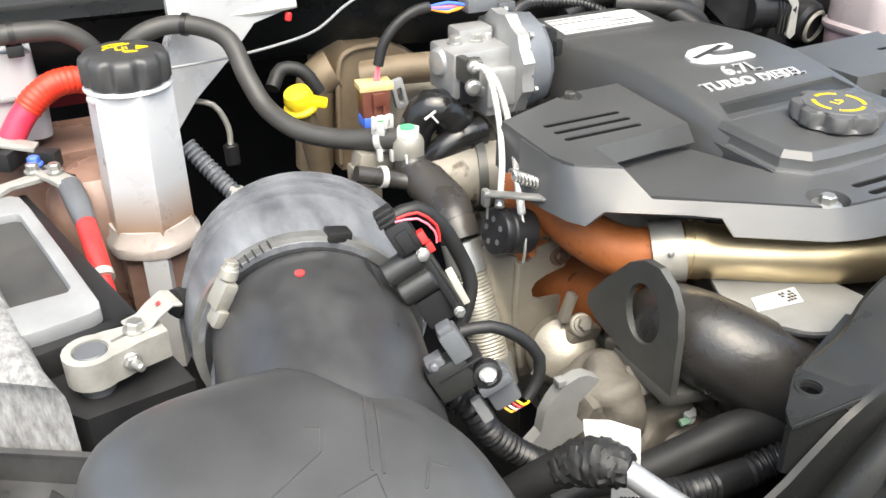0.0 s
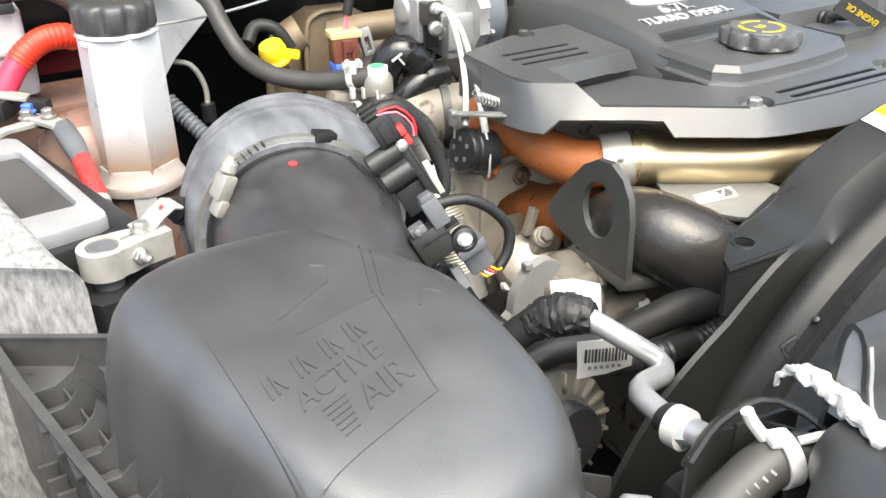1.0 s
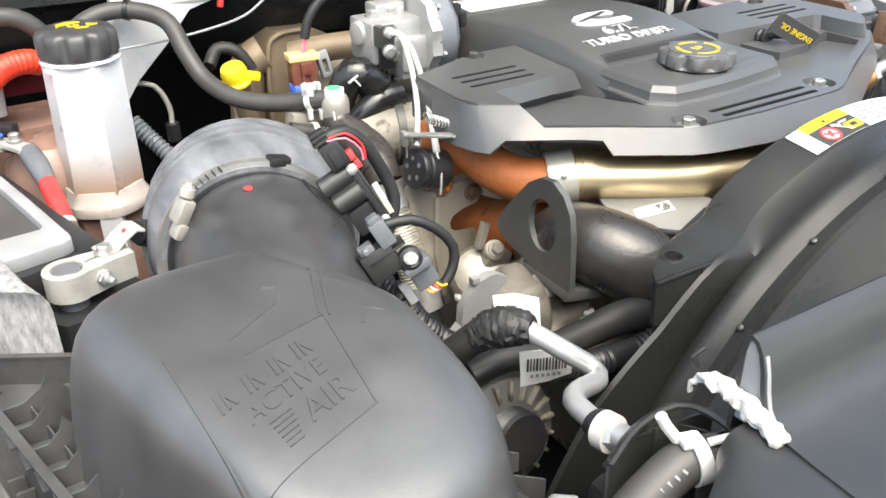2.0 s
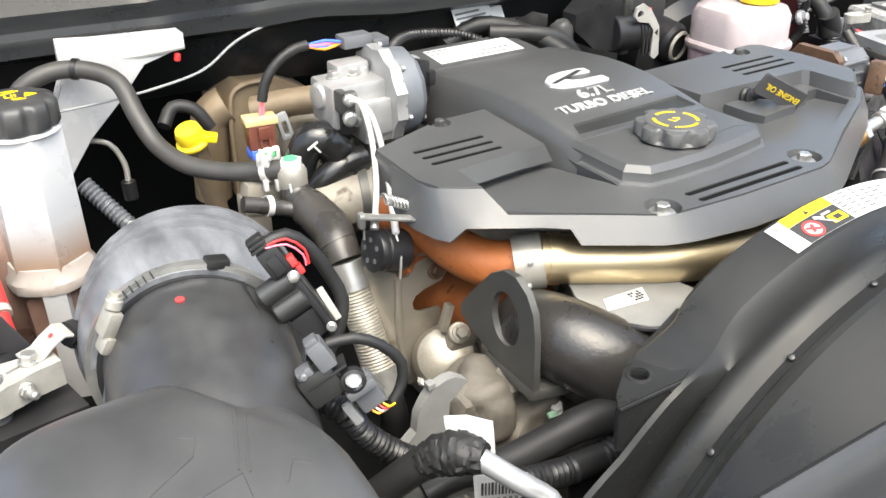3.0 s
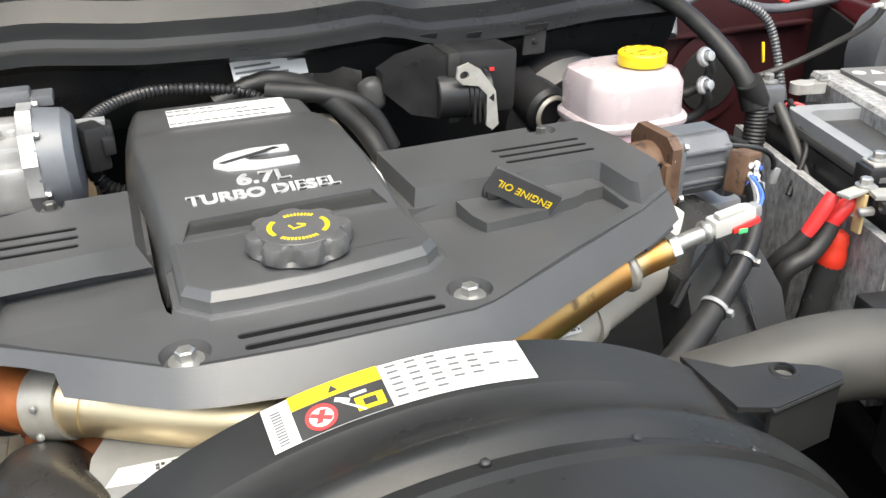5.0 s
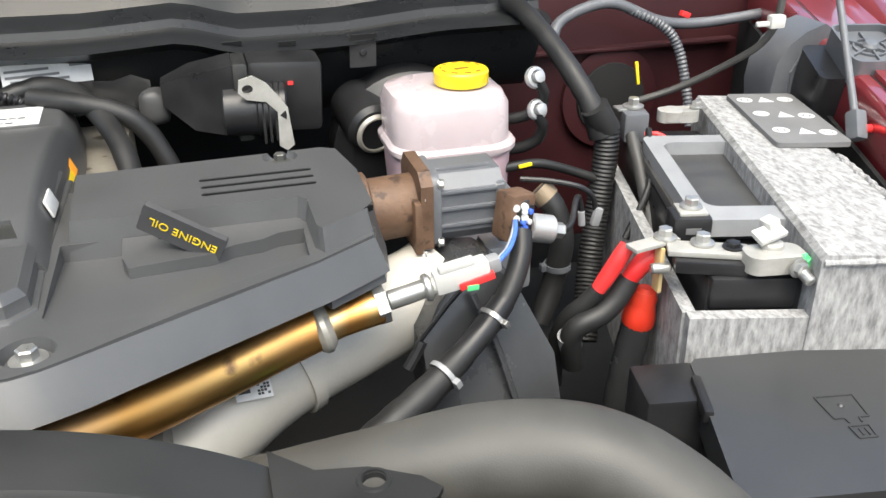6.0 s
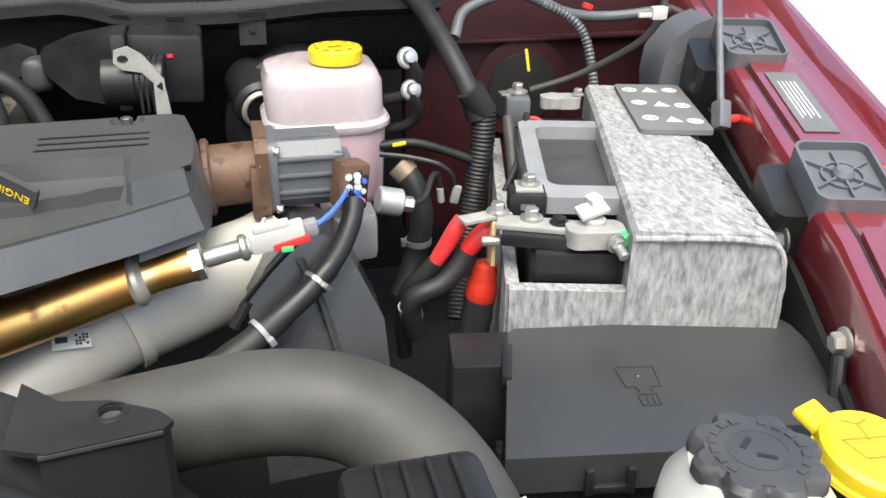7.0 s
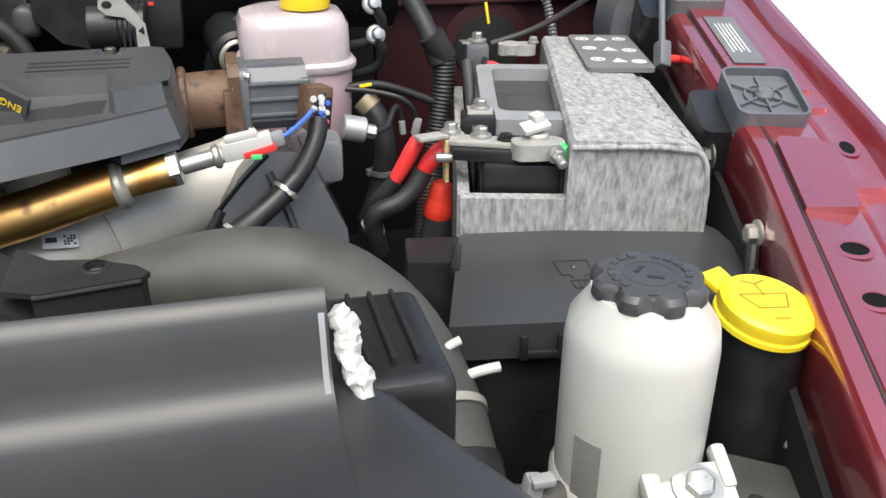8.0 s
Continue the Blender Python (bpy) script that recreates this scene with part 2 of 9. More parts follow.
DUSTCAP = mat("dusty_cap_plastic", (0.034, 0.034, 0.035), 0.42, col2=(0.06, 0.06, 0.06), scale=40)

for m, k in ((LID, 0.9), (RIMM, 0.7), (COVER, 0.6), (BLACK, 0.4), (RUBBER, 0.4), (DUSTY, 0.4)):
    m.node_tree.nodes["Principled BSDF"].inputs["Specular IOR Level"].default_value = k


# ---- mesh helpers ----
def part(name, bm, material, parent=None, label="", smooth=32):
    me = bpy.data.meshes.new(name)
    bmesh.ops.recalc_face_normals(bm, faces=bm.faces[:])
    bm.to_mesh(me)
    bm.free()
    for p in me.polygons:
        p.use_smooth = True
    me.set_sharp_from_angle(angle=radians(smooth))
    me.materials.append(material)
    ob = new(name, me)
    if parent is not None:
        ob.parent = parent
        if parent.type == "EMPTY":
            ob.matrix_parent_inverse = parent.matrix_basis.inverted()
    if label:
        tagged(ob, label)
    return ob


def thing(name, label, category, base, group="", kind=""):
    ob = new(name)
    ob.empty_display_size = 0.02
    ob.matrix_basis = Matrix.Translation(base)
    return tagged(ob, label, category, group, kind)


def solo(name, bm, material, label, category, group="", kind="", smooth=32):
    return tagged(part(name, bm, material, None, "", smooth), label, category, group, kind)


def join(*bms):
    out = bmesh.new()
    for b in bms:
        me = bpy.data.meshes.new("tmp")
        b.to_mesh(me)
        out.from_mesh(me)
        b.free()
        bpy.data.meshes.remove(me)
    return out


def bevelled(bm, w, seg=2, ang=25):
    if w > 0:
        ed = [e for e in bm.edges if len(e.link_faces) == 2 and e.calc_face_angle(0) > radians(ang)]
        bmesh.ops.bevel(bm, geom=ed, offset=w, segments=seg, affect="EDGES", clamp_overlap=True, profile=0.6)
    return bm


def loft(rings, caps=True, closed=True):
    bm = bmesh.new()
    vs = [[bm.verts.new(p) for p in r] for r in rings]
    n = len(rings[0])
    for a, b in zip(vs, vs[1:]):
        for i in range(n if closed else n - 1):
            j = (i + 1) % n
            bm.faces.new((a[i], a[j], b[j], b[i]))
    if caps:
        bm.faces.new(vs[0][::-1])
        bm.faces.new(vs[-1])
    return bm


def prism(poly, z0, z1, bevel=0.0, seg=2, M=None, inset=0.0):
    """A polygon drawn up from z0 to z1; inset pulls the top in."""
    cx, cy = sum(p[0] for p in poly) / len(poly), sum(p[1] for p in poly) / len(poly)
    top = [(x + (cx - x) * inset, y + (cy - y) * inset) for x, y in poly]
    bm = bevelled(loft([[(x, y, z0) for x, y in poly], [(x, y, z1) for x, y in top]]), bevel, seg)
    bmesh.ops.recalc_face_normals(bm, faces=bm.faces[:])
    if M:
        bm.transform(M)
    return bm


def rrect(w, h, r, n=5, cx=0, cy=0):
    out = []
    for sx, sy, a0 in ((1, 1, 0), (-1, 1, 90), (-1, -1, 180), (1, -1, 270)):
        for k in range(n + 1):
            a = radians(a0 + 90 * k / n)
            out.append((cx + sx * (w / 2 - r) + r * math.cos(a), cy + sy * (h / 2 - r) + r * math.sin(a)))
    return out


def box(c, s, bevel=0.003, rot=(0, 0, 0), seg=2):
    bm = bmesh.new()
    bmesh.ops.create_cube(bm, size=1, matrix=Matrix.Diagonal((*s, 1)))
    bevelled(bm, min(bevel, min(s) * 0.45), seg)
    bm.transform(pose(*c, *rot))
    return bm


def axis_to(c, d):
    """A pose at c whose z points along d."""
    return Matrix.Translation(c) @ Vector(d).to_track_quat("Z", "Y").to_matrix().to_4x4()


def lathe(profile, M=None, n=32, lobes=0, depth=0.0, caps=True):
    rings = []
    for q in profile:
        r, z = q[0], q[1]
        k = q[2] if len(q) > 2 else (1 if lobes else 0)
        rings.append([((r - k * depth * (0.5 - 0.5 * math.cos(lobes * a)) ** 2) * math.cos(a), (r - k * depth * (0.5 - 0.5 * math.cos(lobes * a)) ** 2) * math.sin(a), z)
                      for a in (2 * math.pi * i / n for i in range(n))])
    bm = loft(rings, caps)
    bmesh.ops.recalc_face_normals(bm, faces=bm.faces[:])
    if M:
        bm.transform(M)
    return bm


def cyl(a, b, r, n=20, bevel=0.0015, r2=None):
    a, b = Vector(a), Vector(b)
    L = (b - a).length
    bv = min(bevel, r * 0.4, L * 0.4)
    r2 = r if r2 is None else r2
    return lathe([(r - bv, 0), (r, bv), (r2, L - bv), (r2 - bv, L)], axis_to(a, b - a), n)


def spline(pts, step):
    P = [Vector(p) for p in pts]
    P = [P[0] * 2 - P[1]] + P + [P[-1] * 2 - P[-2]]
    out = []
    for i in range(1, len(P) - 2):
        p0, p1, p2, p3 = P[i - 1:i + 3]
        k = max(2, int((p2 - p1).length / step))
        for j in range(k):
            t = j / k
            out.append(((0.5 * ((2 * p1) + (p2 - p0) * t + (2 * p0 - 5 * p1 + 4 * p2 - p3) * t * t + (3 * p1 - p0 - 3 * p2 + p3) * t ** 3)), i - 1 + t))
    out.append((P[-2], len(pts) - 1.0))
    return out


def tube(pts, r, n=14, step=0.008, ripple=None, flat=None, wob=0.0):
    """A round tube along a curve through pts; r one radius or one a point; ripple (depth, pitch) makes it corrugated; flat squeezes it."""
    sp = spline(pts, (ripple[1] / 4) if ripple else step)
    rings, s, up = [], 0.0, None
    for i, (p, u) in enumerate(sp):
        a, b = sp[max(0, i - 1)][0], sp[min(len(sp) - 1, i + 1)][0]
        t = (b - a).normalized()
        if up is None:
            up = t.orthogonal().normalized()
        up = (up - t * up.dot(t)).normalized()
        side = t.cross(up)
        if i:
            s += (p - sp[i - 1][0]).length
        k = int(min(u, len(pts) - 1.001))
        rr = r if isinstance(r, (int, float)) else r[k] + (r[k + 1] - r[k]) * (u - k)
        if ripple:
            rr += ripple[0] * math.sin(2 * math.pi * s / ripple[1])
        if wob:
            rr *= 1 + wob * noise.noise(p * 90)
        f = flat or 1.0
        rings.append([p + up * (rr * math.cos(2 * math.pi * q / n)) + side * (rr * f * math.sin(2 * math.pi * q / n)) for q in range(n)])
    bm = loft(rings)
    bmesh.ops.recalc_face_normals(bm, faces=bm.faces[:])
    return bm


def bolt(c, d=(0, 0, 1), r=0.006, h=0.006, washer=1.5):
    """A hexagon head on a round washer flange."""
    return join(lathe([(r * washer, 0), (r * washer, h * 0.2), (r * 1.15, h * 0.3)], axis_to(c, d), 18),
                lathe([(r * 1.1, h * 0.25), (r * 1.1, h * 0.9), (r * 0.9, h)], axis_to(c, d), 6))


def text(s, size, deep, M, spacing=1.0):
    cu = bpy.data.curves.new("tmp", "FONT")
    cu.body, cu.size, cu.extrude, cu.align_x, cu.align_y, cu.space_character = s, size, deep, "CENTER", "CENTER", spacing
    ob = new("tmp", cu)
    me = bpy.data.meshes.new_from_object(ob.evaluated_get(bpy.context.evaluated_depsgraph_get()))
    bm = bmesh.new()
    bm.from_mesh(me)
    bpy.data.objects.remove(ob)
    bpy.data.curves.remove(cu)
    bpy.data.meshes.remove(me)
    bm.transform(M)
    return bm


def cut(bm, *cutters):
    """bm with the cutters taken out of it."""
    obs = []
    for b in (bm, join(*cutters)):
        me = bpy.data.meshes.new("tmp")
        bmesh.ops.recalc_face_normals(b, faces=b.faces[:])
        b.to_mesh(me)
        b.free()
        obs.append(new("tmp", me))
    md = obs[0].modifiers.new("cut", "BOOLEAN")
    md.operation, md.solver, md.object = "DIFFERENCE", "EXACT", obs[1]
    me = bpy.data.meshes.new_from_object(obs[0].evaluated_get(bpy.context.evaluated_depsgraph_get()))
    out = bmesh.new()
    out.from_mesh(me)
    for o in obs:
        bpy.data.objects.remove(o)
    bpy.data.meshes.remove(me)
    return out


def strip(pts, w, deep=0.0003):
    """A flat ink bar between two points on a level face."""
    a, b = Vector(pts[0]), Vector(pts[1])
    d = b - a
    return box((a + b) / 2, (d.length, w, deep), 0, (0, 0, math.degrees(math.atan2(d.y, d.x))))


def sheet(grid, thick=0.003):
    """A sheet with thickness through rows of points."""
    bm = bmesh.new()
    vs = [[bm.verts.new(p) for p in r] for r in grid]
    for a, b in zip(vs, vs[1:]):
        for i in range(len(a) - 1):
            bm.faces.new((a[i], a[i + 1], b[i + 1], b[i]))
    bmesh.ops.recalc_face_normals(bm, faces=bm.faces[:])
    bmesh.ops.solidify(bm, geom=bm.faces[:], thickness=thick)
    return bm


def ziptie(name, c, d, r, w=0.005, material=None, parent=None):
    """A cable tie or clip round a hose: a band and its lock."""
    M = axis_to(c, d)
    band = lathe([(r, -w / 2), (r + 0.0015, -w / 2), (r + 0.0015, w / 2), (r, w / 2)], M, 24, caps=False)
    lock = box((r + 0.003, 0, 0), (0.006, 0.008, w * 1.3), 0.001)
    lock.transform(M)
    return part(name, join(band, lock), material or WHITE, parent)


# ---- setting ----
bm = bmesh.new()
bmesh.ops.create_grid(bm, x_segments=8, y_segments=8, size=150)
tagged(part("ground", bm, CONCRETE), "pale sunlit concrete ground beside the truck", "ground", kind="structure")
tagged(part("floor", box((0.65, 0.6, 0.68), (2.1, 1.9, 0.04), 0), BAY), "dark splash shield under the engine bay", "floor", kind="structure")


def cowl_z(x):
    xs = [-0.6, 0.0, 0.22, 0.33, 0.39, 0.46, 0.57, 0.75, 0.86, 0.92, 1.04, 1.16, 1.4]
    zs = [1.385, 1.378, 1.372, 1.370, 1.362, 1.366, 1.356, 1.353, 1.358, 1.339, 1.337, 1.347, 1.35]
    return float(np.interp(x, xs, zs))


def setback(x):
    """The cowl steps back beside the coolant bottle."""
    t = min(1.0, max(0.0, (0.40 - x) / 0.10))
    return t * t * (3 - 2 * t)


COWL = [(1.03, -0.1), (1.0, -0.075), (0.975, -0.037), (0.967, -0.012), (0.948, -0.004), (0.938, 0.0), (0.945, 0.003), (0.978, 0.004), (0.982, 0.014), (0.99, 0.018), (1.03, 0.022), (1.05, 0.045), (1.12, 0.06), (1.5, 0.2), (1.5, 0.35)]
rows = [[(x, y + 0.012 * math.sin(x * 7) + 0.075 * setback(x), cowl_z(x) + dz - 0.028 * setback(x)) for x in np.linspace(-0.55, 1.3, 75)] for y, dz in COWL]
tagged(part("wall_cowl", sheet(rows, 0.004), COWLM), "glossy black plastic cowl over the firewall", "cowl", kind="structure")
rows = [[(x, 0.9375 + 0.012 * math.sin(x * 7) + 0.075 * setback(x) + 0.0016 * math.cos(a), cowl_z(x) + 0.0005 - 0.028 * setback(x) + 0.0016 * math.sin(a)) for x in np.linspace(-0.5, 1.3, 75)] for a in np.linspace(0, 2 * math.pi, 9)]
tagged(part("trim_cowl_edge", sheet(rows, 0.0005), GREYTRIM), "thin grey edge along the cowl", "seal", kind="structure")
rows = [[(x, 0.981 + 0.012 * math.sin(x * 7) + 0.075 * setback(x) + 0.0025 * math.cos(a), cowl_z(x) + 0.015 - 0.028 * setback(x) + 0.0025 * math.sin(a)) for x in np.linspace(-0.5, 1.25, 75)] for a in np.linspace(0, 2 * math.pi, 7)]
tagged(part("trim_cowl_bead", sheet(rows, 0.0005), REDSHADE), "thin red painted body flange on the cowl", "trim", kind="structure")
LIP = [(0.10, 1.30), (0.20, 1.303), (0.267, 1.310), (0.314, 1.321), (0.353, 1.346), (0.391, 1.360), (0.434, 1.366), (0.508, 1.364)]
tagged(part("trim_cowl_lip", tube([(x, 0.940, z) for x, z in LIP], 0.0017, 8), GREYTRIM), "thin pale edge of the black cowl lip", "trim", kind="structure")
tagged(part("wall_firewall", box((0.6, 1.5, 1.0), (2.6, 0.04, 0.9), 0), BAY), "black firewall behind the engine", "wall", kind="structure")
# Dark red here carries the shade behind the engine, not another paint.
tagged(part("wall_firewall_red", join(box((1.6, 1.14, 1.2), (0.62, 0.03, 0.5), 0.01), box((1.5, 1.115, 1.262), (0.36, 0.02, 0.006), 0.002)), REDSHADE), "dull red painted bulkhead panel, darkened for the shade there", "wall", kind="structure")
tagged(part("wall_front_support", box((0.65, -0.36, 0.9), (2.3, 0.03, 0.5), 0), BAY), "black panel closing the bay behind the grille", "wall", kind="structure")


# fender rails: inner face, top, stepped flange and outer lip, following the taper of the bay
def rail_x(y):
    return 1.512 + (y - 0.41) * (0.27 if y > 0.41 else 0.385)


def rail(side):
    grid = []
    for u, dz in ((0.003, -0.085), (0.0, -0.075), (0.0, -0.012), (0.002, -0.005), (0.006, -0.001), (0.010, 0.0), (0.020, 0.0005), (0.0225, -0.0025), (0.025, 0.0005), (0.074, 0.0), (0.080, -0.003), (0.085, -0.009), (0.091, -0.012), (0.122, -0.014), (0.128, -0.012), (0.136, 0.002), (0.142, 0.006), (0.150, 0.006), (0.158, 0.0), (0.195, -0.09), (0.22, -0.35)):
        row = []
        for y in np.linspace(-0.35, 1.2, 40):
            x = rail_x(y) + u
            z = 1.247 + (y - 0.41) * 0.16 + dz
            row.append((x if side > 0 else 1.29 - x, y, z))
        grid.append(row)
    return sheet(grid, 0.002)


tagged(part("wall_fender_rail", rail(1), REDPAINT), "glossy dark red painted fender rail", "fender", kind="structure")
tagged(part("wall_fender_rail_left", rail(-1), REDPAINT), "glossy dark red painted fender rail", "fender", kind="structure")
seam = join(*[tube([(rail_x(y) + 0.0225, y, 1.247 + (y - 0.41) * 0.16 - 0.0012) for y in (-0.34, -0.1, 0.1, 0.25, 0.38, 0.41, 0.44, 0.7, 1.19)], 0.0014, 8)])
tagged(part("trim_fender_seam", seam, INK), "dark panel gap along the red fender rail", "seam", kind="structure")
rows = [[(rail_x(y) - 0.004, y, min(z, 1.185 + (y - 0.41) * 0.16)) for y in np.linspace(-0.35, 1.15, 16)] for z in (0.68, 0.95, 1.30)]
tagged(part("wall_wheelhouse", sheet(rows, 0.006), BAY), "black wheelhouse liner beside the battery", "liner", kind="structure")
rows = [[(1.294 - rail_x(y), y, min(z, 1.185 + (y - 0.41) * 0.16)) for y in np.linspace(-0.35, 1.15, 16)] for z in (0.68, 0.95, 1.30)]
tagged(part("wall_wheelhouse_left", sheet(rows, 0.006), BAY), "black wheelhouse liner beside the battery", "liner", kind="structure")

tagged(part("ceiling_hood", sheet([[(x, 1.42 - 0.66 * t, 1.50 + 1.18 * t + 0.05 * math.cos((x - 0.645) * 1.6)) for x in np.linspace(-0.28, 1.57, 12)] for t in np.linspace(0, 1, 8)], 0.03), COWLM), "open hood with dark lining above the engine bay", "hood", kind="structure")


# ---- engine cover ----
ZT = 1.2895
cov = thing("engine_cover", "dark grey moulded plastic engine cover with raised blocks", "engine cover", (0.66, 0.53, 1.25))
top = [(0.388, 0.545), (0.414, 0.510), (0.4285, 0.4815), (0.464, 0.456), (0.511, 0.424), (0.541, 0.4035), (0.556, 0.3995), (0.573, 0.398), (0.631, 0.394), (0.70, 0.394), (0.746, 0.3945), (0.763, 0.3995), (0.779, 0.4075), (0.842, 0.4425), (0.941, 0.491), (0.988, 0.522), (0.996, 0.56), (0.99, 0.672), (0.94, 0.682), (0.535, 0.680), (0.466, 0.668), (0.385, 0.642)]
tray = prism(top, 1.272, ZT, 0.0035, 3)


def slot(x0, x1, y, z, w=0.0068, deep=0.05):
    return prism(rrect(x1 - x0, w, w * 0.49, 4, (x0 + x1) / 2, y), z - deep, z + 0.01)


def well(x, y, z, r, deep):
    return lathe([(r * 0.9, -deep), (r, -0.003), (r * 1.06, 0.002), (r * 1.06, 0.02)], Matrix.Translation((x, y, z)), 28)


def dished(poly, y0, y1, fall):
    """A cutter whose floor falls from the tray's top at y0 by fall at y1."""
    return loft([[(x, y, ZT + 0.0008 - fall * (y - y0) / (y1 - y0)) for x, y in poly], [(x, y, 1.32) for x, y in poly]])


BOLTS = [(0.5515, 0.4145), (0.753, 0.4215)]
pocket = dished([(0.4305, 0.478), (0.434, 0.572), (0.502, 0.572), (0.512, 0.572), (0.545, 0.572), (0.545, 0.470), (0.47, 0.470)], 0.474, 0.572, 0.0160)
pocket_r = dished([(0.757, 0.462), (0.774, 0.438), (0.800, 0.4345), (0.936, 0.502), (0.938, 0.572), (0.757, 0.572)], 0.438, 0.56, 0.0135)
GAP = [(0.5425, 0.684), (0.5495, 0.684), (0.5497, 0.478), (0.5480, 0.468), (0.5450, 0.474), (0.5435, 0.50), (0.5425, 0.56)]
TS = ((0.586, 0.7265, 0.4205), (0.588, 0.728, 0.4055))
tray = cut(cut(cut(tray, pocket), pocket_r), *[slot(x0, x1, y, ZT, 0.0075) for x0, x1, y in TS], *[well(x, y, ZT, 0.0165, 0.008) for x, y in BOLTS])
part("tray", cut(tray, prism(GAP, 1.26, 1.34)), COVER, cov)
# skirt with the raised cut-out over the exhaust crossover
ZK = ZT - 0.0018
sk_t = [(0.3785, 0.600, 1.3035), (0.3795, 0.556, 1.3025), (0.3825, 0.5435, 1.302), (0.3897, 0.5335, 1.3015), (0.4243, 0.5120, 1.3010), (0.4285, 0.4785, ZK), (0.464, 0.4555, ZK), (0.482, 0.4435, ZK), (0.488, 0.4395, ZK), (0.541, 0.403, ZK), (0.556, 0.399, ZK), (0.573, 0.3975, ZK), (0.631, 0.3935, ZK), (0.746, 0.394, ZK), (0.763, 0.399, ZK), (0.779, 0.407, ZK), (0.941, 0.4905, ZK), (0.989, 0.521, ZK), (0.997, 0.56, ZK), (0.991, 0.672, ZK)]
sk_b = [(0.3695, 0.585, 1.259), (0.3700, 0.540, 1.262), (0.3735, 0.513, 1.264), (0.3795, 0.4975, 1.266), (0.393, 0.4925, 1.278), (0.408, 0.483, 1.278), (0.452, 0.456, 1.278), (0.470, 0.4425, 1.2775), (0.4735, 0.430, 1.266), (0.535, 0.390, 1.266), (0.552, 0.384, 1.266), (0.568, 0.380, 1.266), (0.630, 0.374, 1.264), (0.752, 0.378, 1.262), (0.771, 0.385, 1.262), (0.787, 0.392, 1.262), (0.950, 0.480, 1.261), (0.998, 0.513, 1.261), (1.005, 0.56, 1.26), (1.0, 0.672, 1.26)]
mid = [tuple(a[i] * 0.3 + b[i] * 0.7 for i in range(3)) for a, b in zip(sk_t, sk_b)]
part("skirt", sheet([sk_t, mid, sk_b], 0.003), COVER, cov, smooth=28)
# left block: drafted walls over an undercut foot, with the three slots


def lz(y):
    return 1.3065 - 0.04 * (0.62 - y)


LBF = [(0.378, 0.640), (0.470, 0.672), (0.5425, 0.672), (0.5425, 0.571), (0.512, 0.571), (0.500, 0.570), (0.432, 0.564), (0.4280, 0.506), (0.388, 0.530), (0.3805, 0.556)]
lb = loft([[(x, y, 1.262) for x, y in LBF], [(x, y, 1.2825) for x, y in LBF],
           [(0.378, 0.640, 1.2845), (0.470, 0.670, 1.2845), (0.5415, 0.670, 1.2845), (0.5415, 0.5585, 1.2845), (0.511, 0.5575, 1.2845), (0.5025, 0.555, 1.2865), (0.4335, 0.5475, 1.2875), (0.4270, 0.506, 1.2880), (0.389, 0.5305, 1.2845), (0.3805, 0.556, 1.2845)],
           [(x, y, lz(y)) for x, y in ((0.3805, 0.634), (0.470, 0.666), (0.5325, 0.668), (0.5320, 0.562), (0.509, 0.5605), (0.500, 0.560), (0.4245, 0.5545), (0.4240, 0.5130), (0.3905, 0.5345), (0.3815, 0.556))]])
lb = bevelled(lb, 0.0026, 3, 14)
LS = ((0.4075, 0.4905, 0.6085), (0.4085, 0.4915, 0.593), (0.4095, 0.4915, 0.5775))
lb = cut(lb, *[slot(x0, x1, y, lz(y)) for x0, x1, y in LS], well(0.470, 0.660, lz(0.66), 0.012, 0.006))
part("left_block", lb, COVER, cov)
RZ = 1.3068
RS = ((0.8625, 0.957, 0.632), (0.8635, 0.957, 0.616), (0.8635, 0.957, 0.600))
# Black bars just under the surface paint the depth shade of each slot.
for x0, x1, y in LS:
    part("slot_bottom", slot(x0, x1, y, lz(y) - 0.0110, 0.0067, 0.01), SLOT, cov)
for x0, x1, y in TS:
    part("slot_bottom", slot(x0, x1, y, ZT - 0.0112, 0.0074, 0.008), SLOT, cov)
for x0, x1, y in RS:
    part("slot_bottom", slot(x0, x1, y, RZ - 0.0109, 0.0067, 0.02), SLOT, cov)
# right block: a bar along the back and an arm forward
rpoly = [(0.762, 0.676), (0.972, 0.684), (0.985, 0.676), (0.994, 0.62), (0.993, 0.548), (0.986, 0.534), (0.948, 0.5085), (0.9445, 0.516), (0.944, 0.566), (0.938, 0.573), (0.766, 0.5755)]
rfoot = [(0.758, 0.678), (0.985, 0.690), (0.998, 0.680), (1.005, 0.62), (1.003, 0.546), (0.9955, 0.516), (0.948, 0.486), (0.936, 0.503), (0.936, 0.553), (0.930, 0.5605), (0.7575, 0.567)]
rb = bevelled(loft([[(x, y, 1.25) for x, y in rfoot], [(x, y, RZ) for x, y in rpoly]]), 0.0030, 3, 20)
rb = cut(rb, *[slot(x0, x1, y, RZ) for x0, x1, y in RS], well(0.934, 0.670, RZ, 0.015, 0.006))
part("right_block", rb, COVER, cov)
part("step", prism([(0.802, 0.570), (0.803, 0.536), (0.808, 0.5165), (0.867, 0.5225), (0.883, 0.533), (0.905, 0.537), (0.918, 0.5455), (0.938, 0.5475), (0.938, 0.570)], 1.268, 1.2905, 0.002, 2), COVER, cov)
# Flat near-black chip drawn for the shade in the small tip notch.
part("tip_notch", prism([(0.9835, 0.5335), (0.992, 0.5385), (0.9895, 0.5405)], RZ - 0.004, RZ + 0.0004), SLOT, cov)


